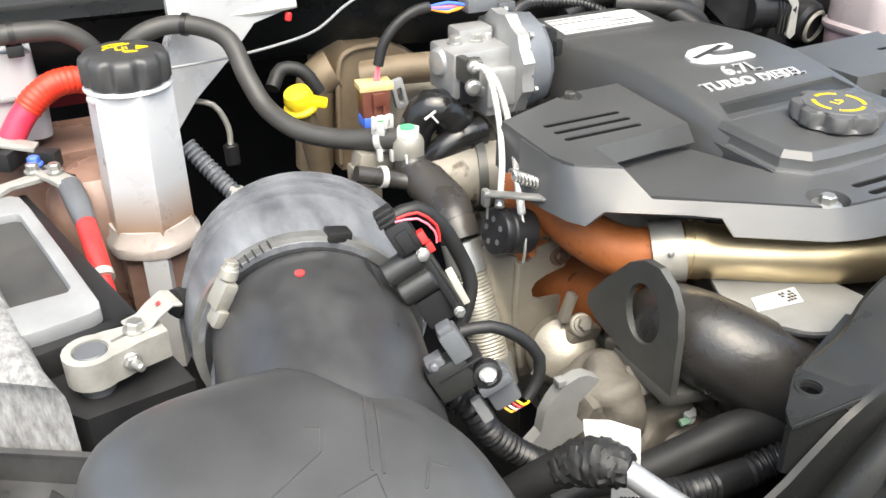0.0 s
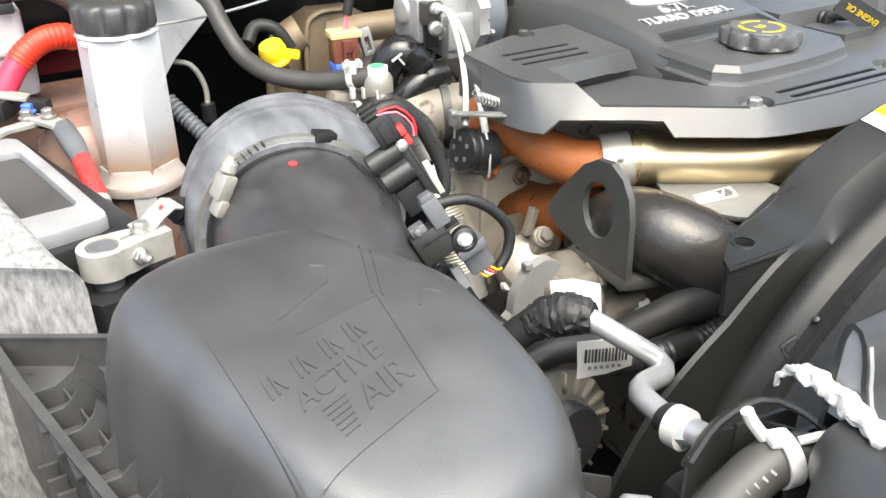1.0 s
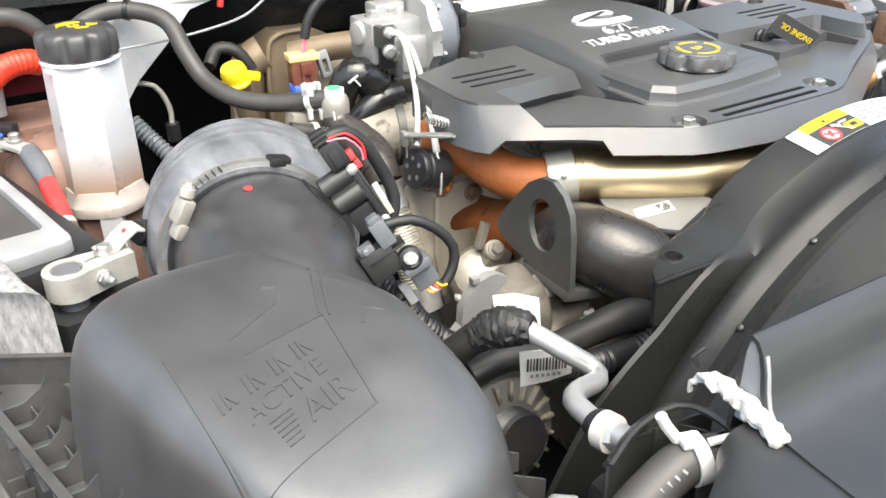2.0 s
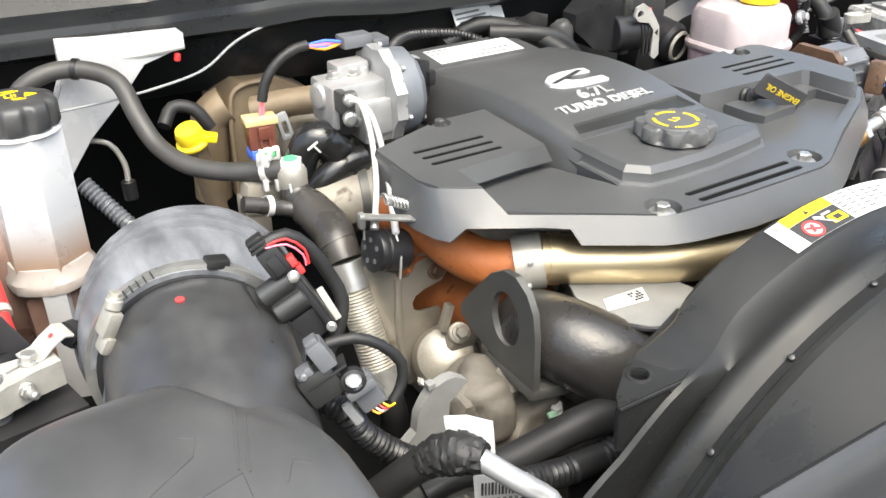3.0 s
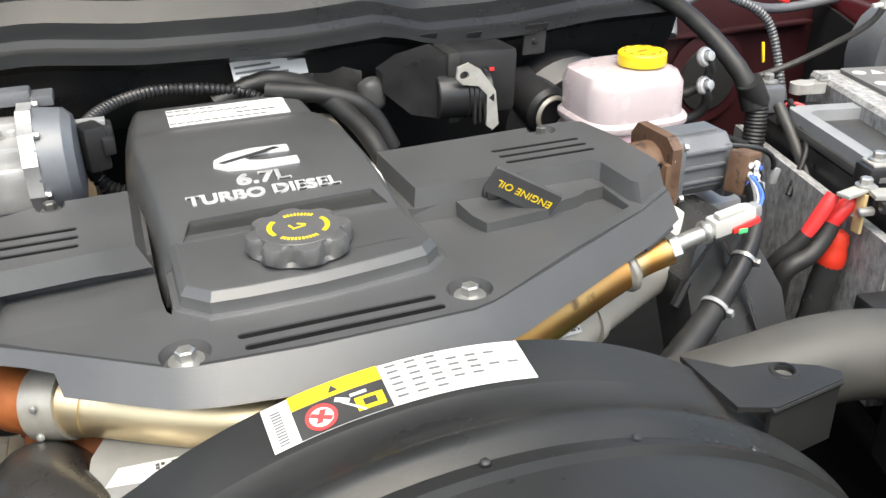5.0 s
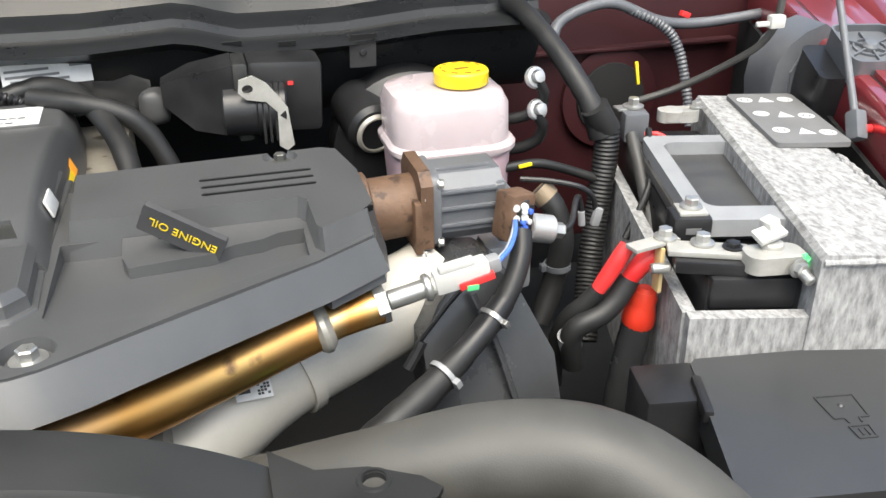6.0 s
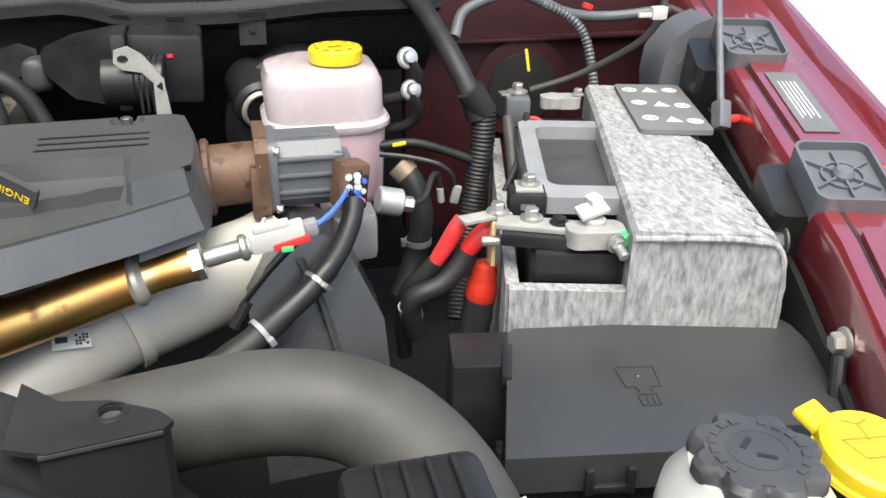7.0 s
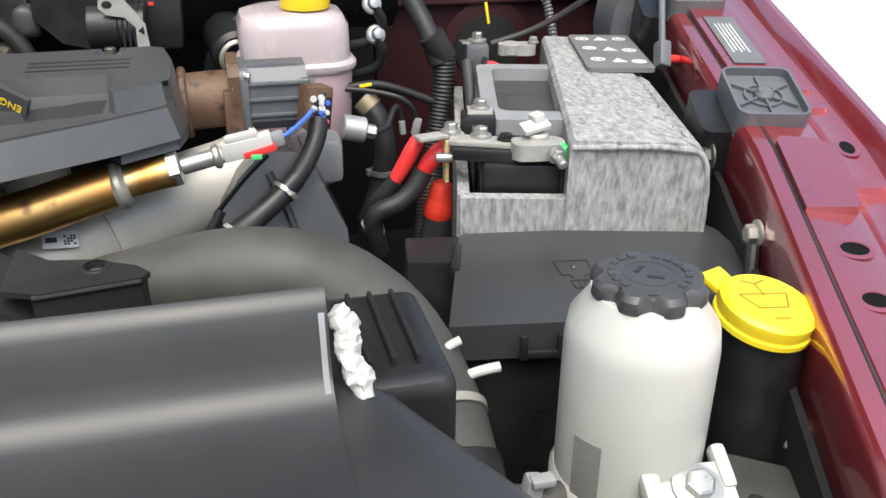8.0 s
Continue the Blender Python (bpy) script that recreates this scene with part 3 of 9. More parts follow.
def offset(poly, d):
    """The outline pushed out by d along its corners' normals."""
    out, n = [], len(poly)
    for i in range(n):
        a, b, c = Vector(poly[i - 1]), Vector(poly[i]), Vector(poly[(i + 1) % n])
        u, v = (b - a).normalized(), (c - b).normalized()
        k = Vector((u.y + v.y, -u.x - v.x)).normalized()
        out.append(tuple(b + k * (d / max(0.5, k.dot(Vector((u.y, -u.x)))))))
    return out


# ridge: rear hood that slopes to the front platform with its two-step rim, a sunk panel in the slope
HY = [0.530, 0.542, 0.572, 0.60, 0.635, 0.67, 0.70, 0.77, 0.81, 0.822, 0.828, 0.86, 0.895, 0.903, 0.915]
HZ = [1.3060, 1.3069, 1.3137, 1.3190, 1.3238, 1.3255, 1.3252, 1.319, 1.312, 1.3065, 1.3055, 1.3085, 1.3115, 1.309, 1.285]


def hood_z(y):
    return float(np.interp(y, HY, HZ))


ridge = []
for y in sorted(HY + [0.5445, 0.57, 0.585, 0.617, 0.652, 0.685, 0.735, 0.79]):
    z, x0, x1 = hood_z(y), float(np.interp(y, [0.53, 0.60, 0.70, 0.77, 0.83, 0.915], [0.562, 0.558, 0.549, 0.546, 0.547, 0.555])), float(np.interp(y, [0.53, 0.60, 0.77, 0.83, 0.915], [0.741, 0.7385, 0.7365, 0.735, 0.727]))
    h = max(0.004, z - 1.292)
    ridge.append([(x0 - 0.016, y, 1.262), (x0 - 0.011, y, z - h), (x0 - 0.0035, y, z - 0.005), (x0, y, z - 0.0014), (x0 + 0.003, y, z), (x1 - 0.003, y, z), (x1, y, z - 0.0014), (x1 + 0.0035, y, z - 0.005), (x1 + 0.011, y, z - h), (x1 + 0.016, y, 1.262)])
PANEL = [(0.5665, 0.5445), (0.5745, 0.5695), (0.7265, 0.5745), (0.7335, 0.5515)]
sunk = loft([[(x, y, hood_z(y) - 0.0035) for x, y in PANEL], [(x, y, hood_z(y) + 0.02) for x, y in PANEL]])
part("ridge", cut(loft(ridge), sunk), COVER, cov, smooth=40)
part("recess", loft([[(x, y, hood_z(y) - 0.0052) for x, y in offset(PANEL[::-1], 0.0015)], [(x, y, hood_z(y) - 0.0032) for x, y in offset(PANEL[::-1], 0.0015)]]), BLACKSAT, cov, "dark sunk panel in the ridge")
fp = [(0.5525, 0.70), (0.5560, 0.62), (0.5605, 0.556), (0.561, 0.4745), (0.5765, 0.459), (0.600, 0.457), (0.652, 0.457), (0.708, 0.4635), (0.733, 0.468), (0.743, 0.478), (0.740, 0.556), (0.7415, 0.62), (0.7425, 0.70)]
rim = loft([[(x, y, z) for x, y in offset(fp, d)] for d, z in ((0.0112, 1.264), (0.0108, 1.2885), (0.0098, 1.2905), (0.0080, 1.2915), (0.0062, 1.2918), (0.0058, 1.2928), (0.0052, 1.3005), (0.0003, 1.3064), (-0.0010, 1.3069), (-0.02, 1.3070))])
part("platform", rim, COVER, cov, smooth=20)
for x, y in BOLTS:
    part("bolt", bolt((x, y, ZT - 0.007), r=0.0062, h=0.010, washer=1.9), STEEL, cov, "zinc-plated hex bolt")
for x, y, z in ((0.470, 0.660, lz(0.66) - 0.005), (0.934, 0.668, RZ - 0.005)):
    part("bolt", bolt((x, y, z), r=0.005, h=0.009, washer=1.7), DARKPLATE, cov)
# Near-black discs painted on for the dark inside the drain holes.
for x in (0.652, 0.676):
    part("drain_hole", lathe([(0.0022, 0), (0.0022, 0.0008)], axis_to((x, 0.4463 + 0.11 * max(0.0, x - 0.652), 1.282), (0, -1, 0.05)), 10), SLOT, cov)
part("side_tag", box((0.7475, 0.625, 1.3045), (0.0022, 0.030, 0.015), 0.001, (0, -20, 0)), LABELW, cov, "white clip tab on the ridge side")
part("side_label", box((0.7475, 0.735, 1.289), (0.0016, 0.052, 0.016), 0.0004, (0, -22, 0)), YELLOWINK, cov, "yellow and orange label on the ridge side")
part("side_label", box((0.7480, 0.751, 1.2892), (0.0020, 0.018, 0.0164), 0.0004, (0, -22, 0)), ORANGEW, cov, "orange end of the label")
# lettering and badge, laid on the slope of the hood


def on_hood(bm, lift=0.0):
    for v in bm.verts:
        v.co.z += hood_z(v.co.y) + lift
    return bm


FL = Matrix.Translation


def heavy(s, size, M):
    """Bold lettering: the outline set off to both sides."""
    return join(*[text(s, size, 0.0012, FL((dx, dy, 0)) @ M, 1.0) for dx in (-0.0006, 0.0006) for dy in (-0.0003, 0.0003)])


part("lettering", join(on_hood(heavy("6.7L", 0.0245, FL((0.643, 0.6175, 0)) @ Matrix.Diagonal((1.1, 1, 1, 1)))), on_hood(heavy("TURBO DIESEL", 0.0188, FL((0.640, 0.5945, 0)) @ Matrix.Diagonal((1.04, 1, 1, 1))))), SILVER, cov, "raised silver lettering")
badge = [(0.676, 0.664), (0.645, 0.666), (0.622, 0.660), (0.608, 0.648), (0.606, 0.636), (0.616, 0.626), (0.640, 0.621), (0.679, 0.622), (0.679, 0.634), (0.650, 0.634), (0.638, 0.638), (0.634, 0.644), (0.642, 0.651), (0.655, 0.653), (0.676, 0.652)]
badge = [(x, y + 0.012) for x, y in badge]
part("badge", on_hood(prism(badge, -0.001, 0.0026, 0.0007, 1)), SILVER, cov, "raised silver curved badge")
part("badge_bar", on_hood(prism([(0.611, 0.652), (0.615, 0.6485), (0.668, 0.6685), (0.664, 0.6725)], 0.0024, 0.0031, 0.0003, 1)), INK, cov)
# label on the ridge
LZ = lambda y: float(np.interp(y, [0.828, 0.86, 0.895], [1.3062, 1.3092, 1.3122]))
lab = solo("information_label", sheet([[(x, y, LZ(y)) for x in (0.584, 0.65, 0.713)] for y in (0.838, 0.85, 0.86, 0.87, 0.884)], 0.0006), LABELW, "white printed paper label stuck on the engine cover", "label")
for k, (x0, x1) in enumerate(((0.588, 0.64), (0.588, 0.675), (0.66, 0.704), (0.588, 0.692))):
    y = 0.878 - k * 0.0115
    part("print", join(*[box((x, y, LZ(y) + 0.0007), (0.007, 0.002, 0.0004), 0) for x in np.arange(x0, x1, 0.0088)]), GREYINK, lab)

# oil filler cap
cap = thing("oil_filler_cap", "black ribbed oil filler cap with yellow print on the engine cover", "cap", (0.648, 0.500, 1.307))
CM = FL((0.648, 0.500, 1.307))
part("grip", lathe([(0.030, 0.0, 0), (0.0385, 0.002, 0.3), (0.0405, 0.0045), (0.0405, 0.013), (0.0392, 0.0160), (0.0335, 0.0172, 0.25), (0.031, 0.0172, 0), (0.0305, 0.0180, 0)], CM, 112, 8, 0.0085), mat("dusty_grey_cap_plastic", (0.06, 0.06, 0.061), 0.42, col2=(0.10, 0.10, 0.10), scale=45), cap)
for a0, a1 in ((-40, 30), (50, 110), (140, 205), (225, 300)):
    for k in range(a0, a1, 7):
        a = radians(k)
        part("print", box((0.648 + 0.0215 * math.cos(a), 0.500 + 0.0215 * math.sin(a), 1.3252), (0.0036, 0.0015, 0.0004), 0, (0, 0, k)), YELLOWINK, cap)
part("print", join(*(box((0.648, 0.498, 1.3252), (0.011, 0.0014, 0.0004), 0, (0, 0, 20)), box((0.651, 0.503, 1.3252), (0.007, 0.0014, 0.0004), 0, (0, 0, -30)), box((0.6425, 0.501, 1.3252), (0.0014, 0.006, 0.0004), 0, (0, 0, 20)))), YELLOWINK, cap)

# dipstick with its flag handle
dip = thing("oil_dipstick", "black engine oil dipstick with yellow lettered flag handle", "dipstick", (0.838, 0.572, 1.29))
part("stem", tube([(0.838, 0.575, 1.292), (0.840, 0.562, 1.296), (0.846, 0.540, 1.303)], 0.0045), BLACK, dip)
part("seal", lathe([(0.008, -0.002), (0.0115, 0.001), (0.0115, 0.004), (0.009, 0.006), (0.0105, 0.008), (0.0105, 0.011), (0.007, 0.013)], axis_to((0.838, 0.572, 1.292), (0.05, -1, 0.2)), 20), BLACK, dip)
DX = Vector((0.0535, -0.016, -0.0295)).normalized()
DY = Vector((0.004, -0.0075, 0.0235))
DY = -(DY - DX * DY.dot(DX)).normalized()
DM = Matrix.Translation((0.848, 0.5315, 1.306)) @ Matrix((DX, DY, DX.cross(DY))).transposed().to_4x4()
if (DM.to_3x3() @ Vector((0, 0, 1))).y > 0:
    DM = DM @ Matrix.Rotation(math.pi, 4, "X")
part("flag", prism(rrect(0.064, 0.025, 0.002), -0.003, 0.002, 0.001, 1, DM), FLAGM, dip)
part("lettering", heavy("ENGINE OIL", 0.0098, DM @ FL((0.002, 0.0005, 0.0016)) @ pose(0, 0, 0, 0, 0, 180) @ Matrix.Diagonal((1, 1, 0.3, 1))), YELLOWINK, dip, "yellow lettering")
part("finger", tube([(0.842, 0.552, 1.300), (0.846, 0.540, 1.303)], 0.006), BLACK, dip)

# ---- engine body under the cover ----
eng = thing("engine_block", "grimy dark engine block under the cover", "engine", (0.68, 0.6, 0.74))
part("block", box((0.69, 0.72, 0.97), (0.26, 0.62, 0.42), 0.02), GREYCAST, eng)
part("head", box((0.67, 0.73, 1.215), (0.24, 0.50, 0.09), 0.015), GREYCAST, eng)
# Front case takes the near-black bay colour in place of the shade down there.
part("front_case", join(lathe([(0.13, 0), (0.15, 0.01), (0.15, 0.05), (0.13, 0.06)], axis_to((0.69, 0.40, 0.98), (0, -1, 0)), 32), box((0.69, 0.42, 1.0), (0.34, 0.06, 0.3), 0.03)), BAY, eng)


# ---- left bank: air box, intake, battery, coolant ----
# air box lid: a soft dome over a ribbed rim
box_t = thing("air_box", "worn black plastic air filter box with embossed lid", "air box", (0.08, 0.3, 1.0))


def super_ring(cx, cy, rx, ry, z, n=64, p=3.2, tilt=0.0, turn=0.0):
    out = []
    for i in range(n):
        a = 2 * math.pi * i / n
        c, s = math.cos(a), math.sin(a)
        x, y = rx * math.copysign(abs(c) ** (2 / p), c), ry * math.copysign(abs(s) ** (2 / p), s)
        X, Y = x * math.cos(turn) - y * math.sin(turn), x * math.sin(turn) + y * math.cos(turn)
        out.append((cx + X, cy + Y, z + tilt * Y))
    return out


TW = radians(0)
LX, LY = 0.070, 0.288


def ease(v, a, b):
    t = min(1.0, max(0.0, (v - a) / (b - a)))
    return t * t * (3 - 2 * t)


def dent(x, y):
    """How far the lid is pressed in at its back corner beside the pipe."""
    return 0.015 * ease(x + 0.55 * (y - 0.36), 0.122, 0.146) * ease(y, 0.30, 0.375)


def slant(x, y):
    """The lid's outer side runs obliquely, in line with the rim."""
    return x + min(1.0, max(0.0, (LX - x) / 0.12)) * (0.006 + 0.32 * max(0.0, 0.40 - y))


LIDTAB = ((0.25, 1.2792, 0.165), (0.36, 1.279, 0.165), (0.43, 1.2788, 0.165), (0.5, 1.2785, 0.165), (0.56, 1.278, 0.165), (0.62, 1.2772, 0.165), (0.68, 1.276, 0.163), (0.73, 1.2745, 0.158), (0.78, 1.2722, 0.150), (0.82, 1.2698, 0.142), (0.86, 1.2662, 0.130), (0.895, 1.262, 0.115), (0.93, 1.255, 0.095), (0.96, 1.245, 0.07), (0.985, 1.232, 0.05), (1.015, 1.205, 0.02), (1.035, 1.18, 0.0), (1.045, 1.165, 0.0))
rings = []
for f, z, tl in LIDTAB[::-1]:
    rings.append([(slant(x, y), y, zz - dent(x, y)) for x, y, zz in super_ring(LX, LY, 0.124 * f, 0.143 * f, z, 96, tilt=tl, turn=TW)])
part("lid", loft(rings), LID, box_t, smooth=75)

part("base", loft([super_ring(LX + 0.030, LY - 0.02, 0.10, 0.165, z, p=6) for z in (1.0, 1.172)]), BLACK, box_t)
part("flange", prism([(-0.089, 0.540), (0.0, 0.486), (0.03, 0.43), (0.03, 0.12), (0.015, 0.03), (-0.049, 0.33)], 1.150, 1.162, 0.001, 1), RIBM, box_t)
WALL = [(-0.090, 0.543), (-0.078, 0.471), (-0.059, 0.378), (-0.041, 0.296), (-0.021, 0.20), (0.015, 0.03)]


def wall_x(y):
    return float(np.interp(y, [w[1] for w in WALL[::-1]], [w[0] for w in WALL[::-1]]))


part("outer_wall", sheet([[(x, y, z) for x, y in WALL] for z in (1.06, 1.150, 1.187)], 0.003), RIBM, box_t)
part("wall_lip", sheet([[(x + d, y, 1.1875) for x, y in WALL] for d in (-0.004, 0.003)], 0.002), RIBM, box_t)
part("back_wall", sheet([[(x, 0.532 - 0.6 * (x + 0.072), z) for x in (-0.090, -0.04, 0.03)] for z in (1.155, 1.187)], 0.002), RIBM, box_t)
part("back_lip", sheet([[(x, 0.532 - 0.6 * (x + 0.072) + d, 1.188) for x in (-0.09, -0.04, 0.03)] for d in (-0.003, 0.003)], 0.002), RIBM, box_t)
for k in range(13):
    y = 0.1165 + k * 0.0285
    x, w = wall_x(y), 0.026 + 0.011 * (k == 12)
    rib = loft([[(x, y + d, 1.162), (x, y + d, 1.184), (x + w * 0.5, y - 0.0035 + d, 1.187), (x + w * 0.85, y - 0.006 + d, 1.197), (x + w, y - 0.007 + d, 1.208), (x + w + 0.012, y - 0.008 + d, 1.190), (x + w + 0.012, y - 0.008 + d, 1.162)] for d in (-0.0011, 0.0011)])
    part("rib", rib, RIBM, box_t)
    if k < 12:
        part("pocket_floor", box((x + w * 0.5, y + 0.012, 1.170), (w + 0.01, 0.024, 0.003), 0.001, (0, 0, 4)), RIBM, box_t)
        part("web", box((x + w * 0.72, y + 0.011, 1.176), (0.0016, 0.024, 0.016), 0.0004, (0, 0, 10)), RIBM, box_t)
for k in range(18):
    y = 0.14 + k * 0.017
    part("slat", box((wall_x(y) - 0.006, y, 1.10), (0.012, 0.003, 0.09), 0.0005), RIBM, box_t)
for k in range(5):
    y = 0.13 + k * 0.03
    part("rib", loft([[(0.185, y + d, 1.15), (0.185, y + d, 1.19), (0.198, y - 0.006 + d, 1.178), (0.224, y - 0.012 + d, 1.166), (0.224, y - 0.012 + d, 1.15)] for d in (-0.001, 0.001)]), RIBM, box_t)

# intake pipe, clamp and rubber elbow
pipe = thing("intake_pipe", "black plastic intake pipe with two air sensors", "intake pipe", (0.14, 0.47, 1.15))
part("pipe", tube([(0.116, 0.36, 1.196), (0.132, 0.42, 1.212), (0.147, 0.485, 1.2215), (0.154, 0.53, 1.217)], [0.076, 0.074, 0.0735, 0.0735], 40), RIMM, pipe, smooth=60)
part("collar", tube([(0.149, 0.508, 1.2185), (0.153, 0.526, 1.217)], 0.0765, 40), BLACK, pipe)
part("seam", tube([(0.1905, 0.500, 1.2845), (0.188, 0.46, 1.277), (0.183, 0.42, 1.266), (0.176, 0.385, 1.253)], 0.0012, 6), BLACK, pipe)
elbow = thing("rubber_elbow", "ribbed weathered grey rubber intake elbow", "intake elbow", (0.19, 0.65, 1.1))
part("elbow", tube([(0.151, 0.517, 1.2175), (0.158, 0.545, 1.2165), (0.172, 0.59, 1.212), (0.190, 0.635, 1.192), (0.206, 0.665, 1.145), (0.21, 0.675, 1.05)], [0.081, 0.092, 0.0945, 0.0925, 0.088, 0.085], 48), BELLOW, elbow, smooth=60)
for (x, y, z), r in (((0.1605, 0.555, 1.2157), 0.0935), ((0.167, 0.575, 1.2135), 0.0945), ((0.174, 0.597, 1.2108), 0.0943)):
    part("rib", tube([(x, y, z), (x + 0.0016, y + 0.005, z - 0.001)], r + 0.0030, 48, 0.002), BELLOW, elbow, smooth=60)
clamp = thing("hose_clamp", "steel worm-drive clamp round the intake elbow", "hose clamp", (0.157, 0.55, 1.22))
part("band", tube([(0.1505, 0.516, 1.2177), (0.154, 0.530, 1.2170)], 0.0852, 48, 0.02), STEEL, clamp)
part("screw_housing", join(box((0.0905, 0.510, 1.279), (0.011, 0.016, 0.022), 0.003, (8, 28, 12)), box((0.0845, 0.507, 1.264), (0.009, 0.014, 0.014), 0.003, (8, 28, 12))), DULLZINC, clamp, "bright zinc worm housing")
part("screw", join(cyl((0.0945, 0.509, 1.289), (0.098, 0.510, 1.2975), 0.0065, 12), bolt((0.098, 0.510, 1.2975), (0.35, 0.05, 0.93), 0.0045, 0.005, 1.2)), DULLZINC, clamp)

# sensors on the pipe: a shared tilt, x along each mounting flange
SE1 = (Vector((0.8687, -0.4953, -0.0086)) * 0.55 - Vector((0.2455, 0.4154, 0.8759)) * 0.835 + Vector((0.4301, 0.7633, -0.4821)) * 0.4).normalized()
SE2 = (Vector((0.8687, -0.4953, -0.0086)) * 0.835 + Vector((0.2455, 0.4154, 0.8759)) * 0.55).normalized()
SE3 = SE1.cross(SE2).normalized()


def sensor_frame(o):
    return Matrix(((SE1.x, SE2.x, SE3.x, o[0]), (SE1.y, SE2.y, SE3.y, o[1]), (SE1.z, SE2.z, SE3.z, o[2]), (0, 0, 0, 1)))


def fit_pieces(root, M, pieces):
    for b, m, nm, lb in pieces:
        b.transform(M)
        part(nm, b, m, root, lb)


s1 = thing("air_flow_sensor", "black plastic air flow sensor with wiring plug", "sensor", (0.216, 0.462, 1.268))
SA = sensor_frame((0.2155, 0.4645, 1.2775))
fit_pieces(s1, SA, [
    (join(cyl((-0.0165, -0.017, 0.0), (-0.0165, 0.011, 0.0), 0.0092), cyl((0.0012, -0.015, 0.0), (0.0012, 0.012, 0.0), 0.0098), box((-0.0075, -0.002, -0.006), (0.030, 0.026, 0.016), 0.003)), BLACKSAT, "body", "rounded twin-barrel body"),
    (box((-0.0075, 0.0, 0.0035), (0.010, 0.026, 0.003), 0.001), BLACKSAT, "bridge", ""),
    (box((0.0055, 0.0135, 0.001), (0.060, 0.0055, 0.010), 0.0012), BLACK, "flange", ""),
    (box((0.0045, 0.0175, -0.001), (0.054, 0.0025, 0.012), 0.0008), BLACKSAT, "gasket", ""),
    (bolt((-0.0185, 0.0135, 0.006), r=0.0038, h=0.004, washer=1.3), STEEL, "screw", ""),
    (bolt((0.0325, 0.0135, 0.006), r=0.0032, h=0.004, washer=1.3), STEEL, "screw", ""),
    (box((0.0245, 0.001, -0.006), (0.024, 0.024, 0.014), 0.002), BLACK, "lower_block", ""),
    (join(box((-0.036, 0.009, 0.001), (0.024, 0.018, 0.016), 0.003), box((-0.034, 0.009, 0.009), (0.016, 0.009, 0.004), 0.001)), BLACK, "plug", ""),
    (join(*[box((-0.050 - 0.004 * k, 0.006, 0.0), (0.0028, 0.015 - 0.001 * k, 0.013), 0.001) for k in range(3)], box((-0.054, 0.006, 0.0), (0.012, 0.011, 0.010), 0.002)), RUBBER, "boot", ""),
    (join(box((-0.029, 0.0195, 0.003), (0.009, 0.006, 0.008), 0.001), box((-0.019, 0.0205, 0.0), (0.008, 0.005, 0.007), 0.001)), REDP, "lock_tab", "red locking tab"),
    (box((0.019, 0.0215, -0.003), (0.030, 0.0055, 0.004), 0.001, (0, 0, -4)), DULLBEIGE, "tan_strip", "pale strip beside the flange")])
s2 = thing("pressure_sensor", "black plastic pressure sensor with wiring plug", "sensor", (0.21, 0.385, 1.25))
SB = sensor_frame((0.2075, 0.387, 1.2595))
fit_pieces(s2, SB, [
    (box((0.0015, -0.007, -0.002), (0.026, 0.028, 0.018), 0.005), BLACKSAT, "body", ""),
    (box((-0.003, 0.0005, -0.002), (0.0022, 0.032, 0.020), 0.001), BLACK, "split_line", ""),
    (join(box((-0.0185, 0.006, 0.001), (0.022, 0.013, 0.016), 0.002), box((-0.031, 0.006, 0.002), (0.006, 0.010, 0.011), 0.002)), GREYMOTOR, "tower", ""),
    (join(box((-0.012, -0.011, -0.001), (0.010, 0.012, 0.012), 0.002), cyl((-0.014, -0.012, 0.0), (-0.014, -0.012, 0.010), 0.0030, 10)), GREYMOTOR, "lug", ""),
    (lathe([(0.007, 0), (0.0092, 0.001), (0.0092, 0.008), (0.0068, 0.009), (0.0068, 0.005)], FL((0.0105, 0.013, 0.0)), 24), BLACK, "ring", ""),
    (bolt((0.0105, 0.0135, 0.005), r=0.0042, h=0.005, washer=1.4), LABELW, "screw", ""),
    (join(box((0.028, 0.014, -0.006), (0.028, 0.020, 0.014), 0.003), box((0.020, 0.014, 0.0), (0.008, 0.023, 0.016), 0.002)), GREYMOTOR, "connector", ""),
    (box((0.040, -0.004, -0.010), (0.020, 0.008, 0.006), 0.002), GREYTRIM, "tab", "pale cream release tab")])

# left battery
bat = thing("battery", "black battery with grey carry frame and felt wrap", "battery", (-0.06, 0.7, 1.03))
BL = Matrix.Translation((-0.055, 0.702, 0)) @ Matrix.Rotation(radians(13), 4, "Z")
for nm, b, m in (("case", prism([(-0.0865, -0.120), (-0.02, -0.145), (0.002, -0.188), (0.0785, -0.195), (0.0785, 0.185), (-0.0865, 0.185)], 1.045, 1.200, 0.006), BLACK), ("shoulder", box((-0.004, 0.01, 1.211), (0.150, 0.275, 0.026), 0.004), BLACK)):
    b.transform(BL)
    part(nm, b, m, bat)
part("top", prism([(-0.11, 0.60), (0.012, 0.61), (-0.022, 0.815), (-0.12, 0.815)], 1.215, 1.2285, 0.002), DUSTY, bat, "dusty dark battery top")
